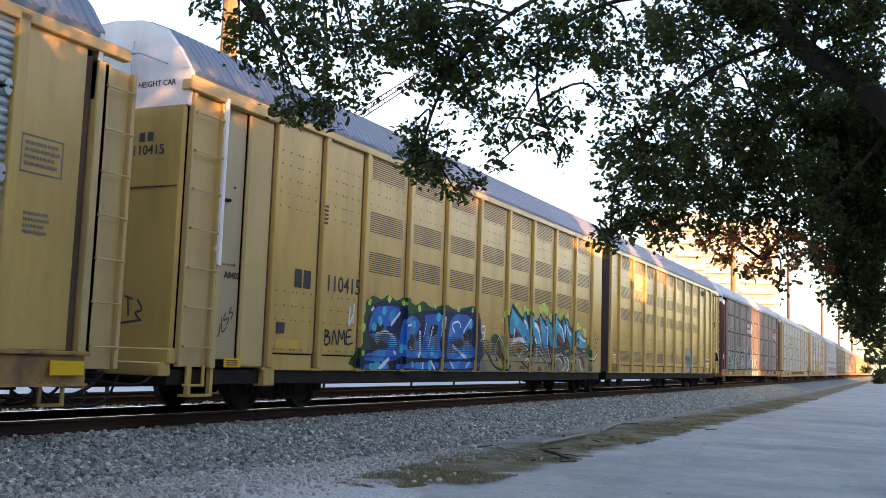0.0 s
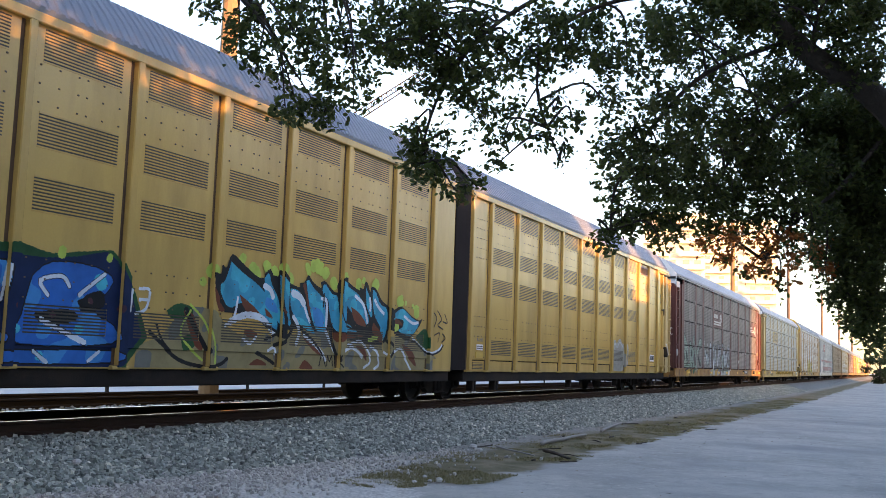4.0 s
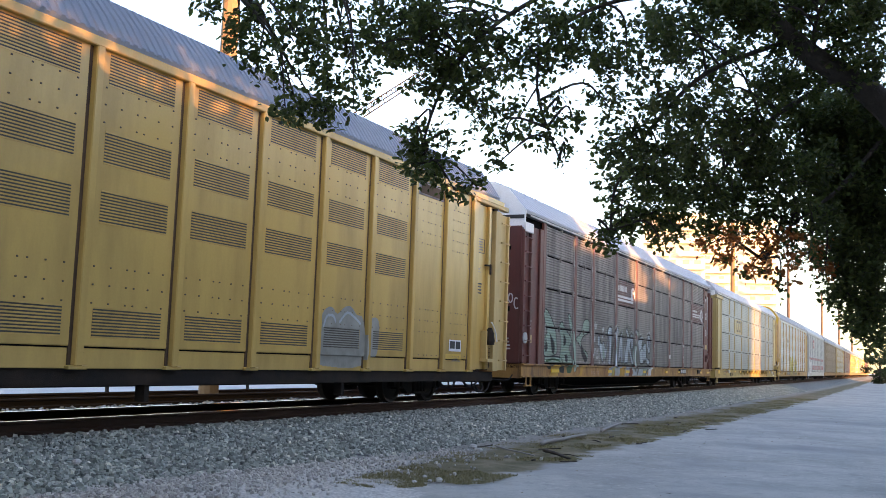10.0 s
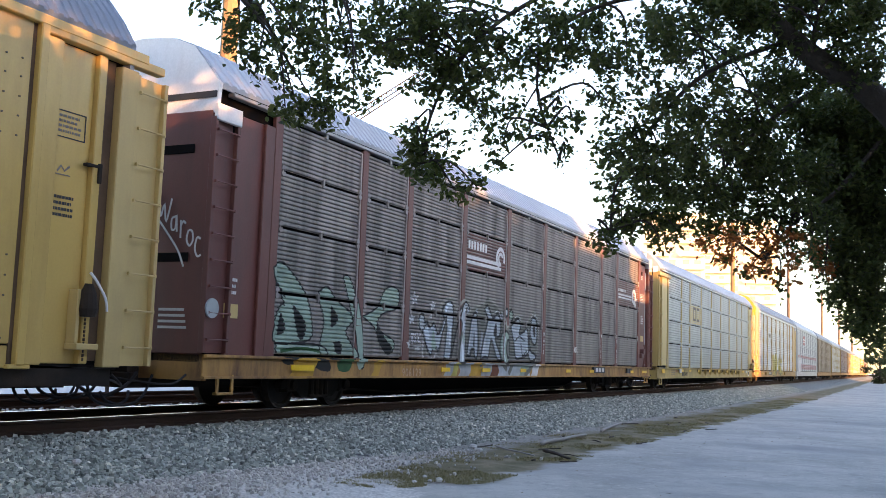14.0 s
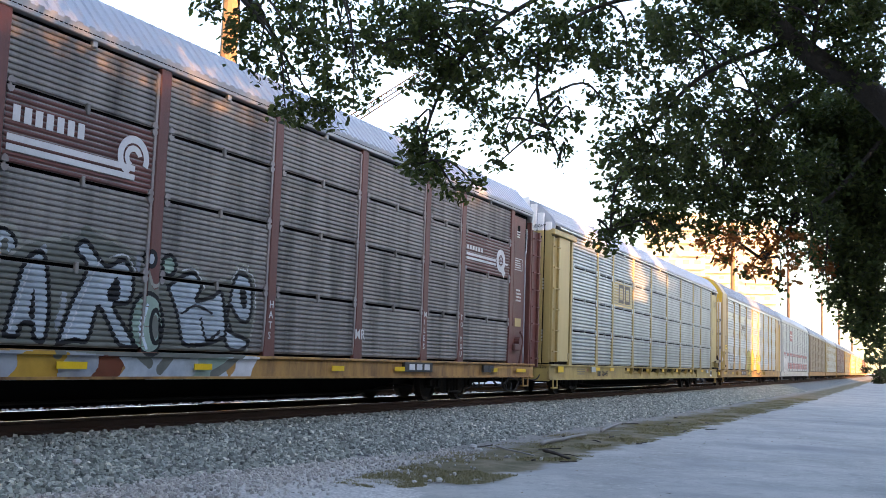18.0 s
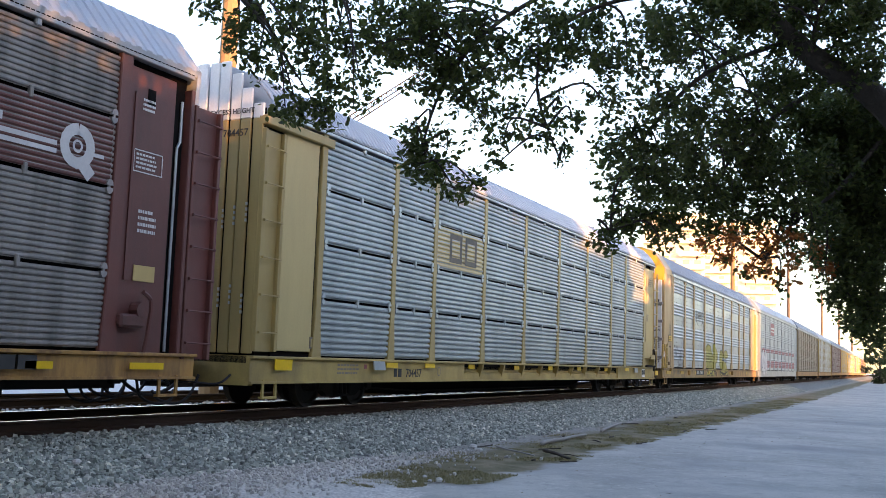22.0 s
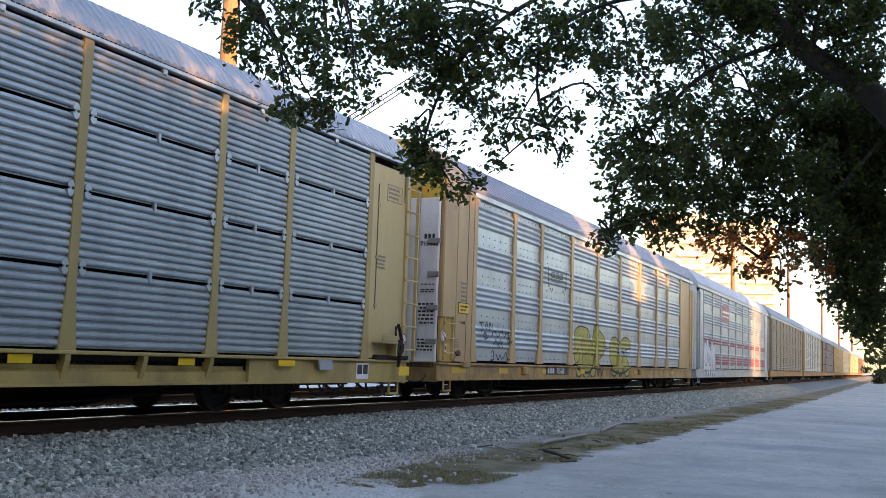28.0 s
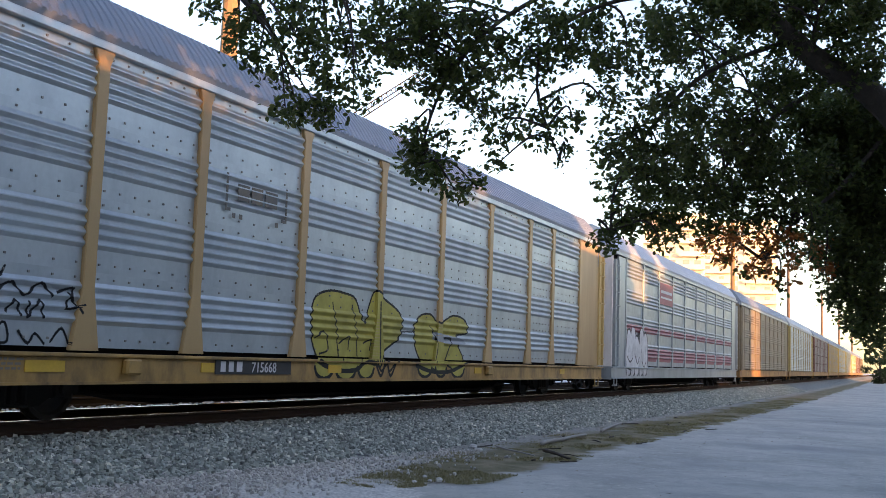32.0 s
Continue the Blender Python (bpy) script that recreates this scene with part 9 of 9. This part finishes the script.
def verge_things():
    """Fallen branches and pale lumps of limestone on the verge."""
    z = GROUND + 0.075
    for pts, r, mat, label in (([(19.2, 6.90), (19.9, 6.99), (20.6, 6.93), (21.5, 7.02), (22.4, 6.98)], 0.045, "driftwood", "long bleached fallen branch on the verge"),
                               ([(17.76, 6.34), (17.3, 5.94), (16.95, 5.72), (16.6, 5.46)], 0.034, "bark", "short dark rotten log at the lane's edge"),
                               ([(17.9, 7.35), (17.4, 6.9), (17.1, 6.55), (16.7, 6.15)], 0.022, "driftwood", "thin pale dry stick on the grass"),
                               ([(24.0, 7.1), (25.6, 7.35), (27.8, 7.64)], 0.04, "driftwood", "pale fallen branch beside the ballast")):
        line = curve_pts([(x, y + drift(x, y), z + r * 0.4) for x, y in pts], 5)
        n = len(line)
        log = tagged(new("fallen_branch"), label, "branch", "branches on the verge")
        part("stem", Shape().tube(line, [r * (1.0 - 0.45 * i / n + 0.12 * math.sin(2.1 * i)) for i in range(n)], 8), M[mat], log, smooth=True)
        a, b = Vector(line[n // 2]), Vector(line[n // 2 + 2])
        side = Vector((-(b - a).y, (b - a).x, 0.0)).normalized()
        part("side_twig", Shape().tube([a, a + (b - a) + side * 0.12 + Vector((0, 0, 0.03)), a + 2 * (b - a) + side * 0.3], [r * 0.35, r * 0.25, r * 0.12], 6), M[mat], log)
    rnd = random.Random(5)
    for x, y, r in ((12.23, 6.2, 0.035), (12.85, 6.35, 0.035), (12.62, 6.02, 0.05), (12.5, 6.1, 0.03), (17.14, 7.38, 0.07), (17.7, 7.74, 0.08), (17.3, 7.5, 0.05), (30.2, 8.3, 0.10), (9.3, 9.35, 0.055), (10.4, 9.2, 0.04)):
        c = Vector((x, y, GROUND + 0.04 + r * 0.3 + (0.25 if y > 9 else 0.0)))
        s = Shape()
        ring = [[c + Vector((r * q * math.cos(k) * rnd.uniform(0.8, 1.3), r * q * math.sin(k) * rnd.uniform(0.7, 1.1), h * r)) for k in [j * math.pi / 4 for j in range(8)]] for q, h in ((0.8, -0.6), (1.1, 0.0), (0.7, 0.5))]
        s.add([tuple(p) for l in ring for p in l] + [tuple(c + Vector((0, 0, 0.62 * r)))],
              [(i * 8 + j, i * 8 + (j + 1) % 8, i * 8 + 8 + (j + 1) % 8, i * 8 + 8 + j) for i in range(2) for j in range(8)] + [(16 + j, 16 + (j + 1) % 8, 24) for j in range(8)])
        tagged(part("limestone_lump", s, M["lime_rock"]), "whitish lump of limestone lying on the verge", "stone", "limestone lumps")


M["driftwood"] = shader("bleached_wood", (0.34, 0.32, 0.29), 0.9, stain=(0.2, 0.18, 0.15), streak=(0.4, 3, 3))
M["lime_rock"] = shader("limestone_rock", (0.62, 0.60, 0.56), 0.9, bump=0.4)
M["litter"] = island("dry_leaf_litter", [(0.12, 0.08, 0.04), (0.2, 0.14, 0.07), (0.08, 0.06, 0.04)], 0.9, 0.2)


def background():
    for i, (x, y) in enumerate(((20.1, 16.0), (102.0, 17.0), (160.0, 18.4), (239.5, 20.4), (317.0, 22.3), (419.0, 24.8))):
        if i < 2:
            utility_pole(x, y, 15.5, 0.25, M["concrete"], "tall pale concrete utility pole lit by evening sun")
        else:
            utility_pole(x, y, 14.5 + 0.02 * x, 0.2 + 0.0004 * x, M["pole_wood"], "thin dark utility pole beyond the train")
    apartment_tower(245.0, 55.0, 15.0, 14.0, 12, 12.7, "sunlit cream apartment tower with balconies")
    apartment_tower(326.0, 53.0, 24.0, 16.0, 15, 9.7, "wide cream apartment block in low sun")
    crane()
    plain_tree(143.0, 45.0, 24.0, 5.0, 41, "green tree rising behind the train", 0.7, 1800)
    grass()
    verge_things()
    plain_tree(185.0, 6.6, 6.5, 3.2, 57, "leafy bush where the lane ends", 0.4, 2400, z_low=-0.1)
    f = tagged(new("fence"), "low fence of thin posts behind the track", "fence")
    post = Shape().box(-0.035, 0.035, -0.035, 0.035, -0.55, 0.45).mesh("post")
    for i in range(20):
        part("post", post, M["under"], f, at=(2.0 + 5.8 * i + 0.7 * math.sin(7 * i), 19.0 + 0.5 * math.sin(3 * i), 0.0))
    for i in range(5):
        plain_tree(150 + 34 * i, 1.5 + 0.8 * (i % 2), 8 + 2.0 * (i % 3), 4.5, 60 + i, "roadside tree at the far end of the lane", 0.5, 2200)
    # unseen blocks and trees behind the camera, added between the lane and the low sun
    for x0, x1, top, y in ((-80.0, 22.6, 8.6, -15.5), (23.0, 27.4, 7.45, -15.5), (27.8, 33.9, 8.3, -15.5), (10.0, 28.6, 21.0, -62.0), (34.4, 59.9, 21.0, -62.0), (61.1, 180.0, 21.0, -62.0)):
        b = tagged(new("sun_block"), "unseen plain block added to screen the low sun", "building")
        part("wall", Shape().box(x0, x1, y - 1.5, y + 1.5, GROUND, top, 0.05), M["bounce_wall" if y > -20 else "sun_block_wall"], b)
        part("roof", Shape().box(x0 - 0.2, x1 + 0.2, y - 1.7, y + 1.7, top, top + 0.25, 0.03), M["concrete"], b)
    # unseen walls in the sun gaps, added to keep the lane shaded
    w = tagged(new("gap_screen"), "unseen wall added to keep the sun strips off the lane", "wall")
    for x0, x1 in ((28.85, 34.15), (60.15, 60.85)):
        part("wall", Shape().box(x0, x1, -62.4, -62.0, GROUND, 13.2), M["sun_block_wall"], w)
        part("coping", Shape().box(x0, x1, -62.45, -61.95, 13.2, 13.3, 0.02), M["concrete"], w)
    # unseen trees added to stop the sun that passes over the blocks
    for i in range(17):
        x = -62 + 7.4 * i + 1.5 * math.sin(5 * i)
        if not (-19 < x < 0 or 8 < x < 25 or 38 < x < 60):
            plain_tree(x, -30 - 2.0 * (i % 2), 17.5 + 1.5 * math.sin(3 * i), 6.5, 80 + i, "unseen broad tree added to block the low sun", 0.6, 6000, z_low=0.2)
    # unseen oaks added so that only dapples of sun reach the train
    for i in range(6):
        plain_tree(2.0 + 4.6 * i + (7.0 if i == 5 else 0.0), -10.8 - 0.8 * (i % 2), 11.6 + 0.8 * math.sin(4 * i), 4.4, 140 + i, "unseen leafy oak added to dapple the sun on the train", 0.3, 14000, z_low=0.2)
    # more unseen oaks, added to hold sky light off the farther cars
    for i, x in enumerate((36.5, 41, 45, 71, 77, 83.5, 90, 97, 104, 112, 120, 128)):
        plain_tree(x, -10.5 - 1.0 * (i % 2), (11.0 if x < 60 else 8.0) + 1.2 * math.sin(4 * i), 4.8, 170 + i, "unseen leafy oak added to dim the train further up", 0.45, 4200, z_low=0.02)
    # unseen trees behind the camera, added to darken the left side
    for i in range(5):
        plain_tree(-17 - 5.0 * (i % 2), -9 + 5.2 * i, 7.5 + 1.0 * math.sin(2 * i), 5.0, 120 + i, "unseen leafy tree added to dim the sky from the left", 0.5, 6500, z_low=0.0)


def motions():
    rows = [(float(t), d) for t, d in enumerate(TRAVEL)]
    for car, u0, sets in CARS:
        L = 28.0
        walk(car, [(t, pose(u0 - d, SIDE + bend(u0 - d), 0, 0, 0, math.degrees(math.atan2(bend(u0 - d + L) - bend(u0 - d), L)))) for t, d in rows])
        if u0 > 175:
            continue
        # wheels roll without slip
        steps = 200
        for w, x in sets:
            path = []
            for k in range(steps + 1):
                t = 32.0 * k / steps
                i = min(int(t), 31)
                d = TRAVEL[i] + (TRAVEL[i + 1] - TRAVEL[i]) * (t - i)
                path.append((t, pose(x, 0, WHEEL_R, 0, -math.degrees(d / WHEEL_R), 0)))
            walk(w, path)


ground_sheet()
track()
train()
graffiti()
roadside_tree()
background()
motions()
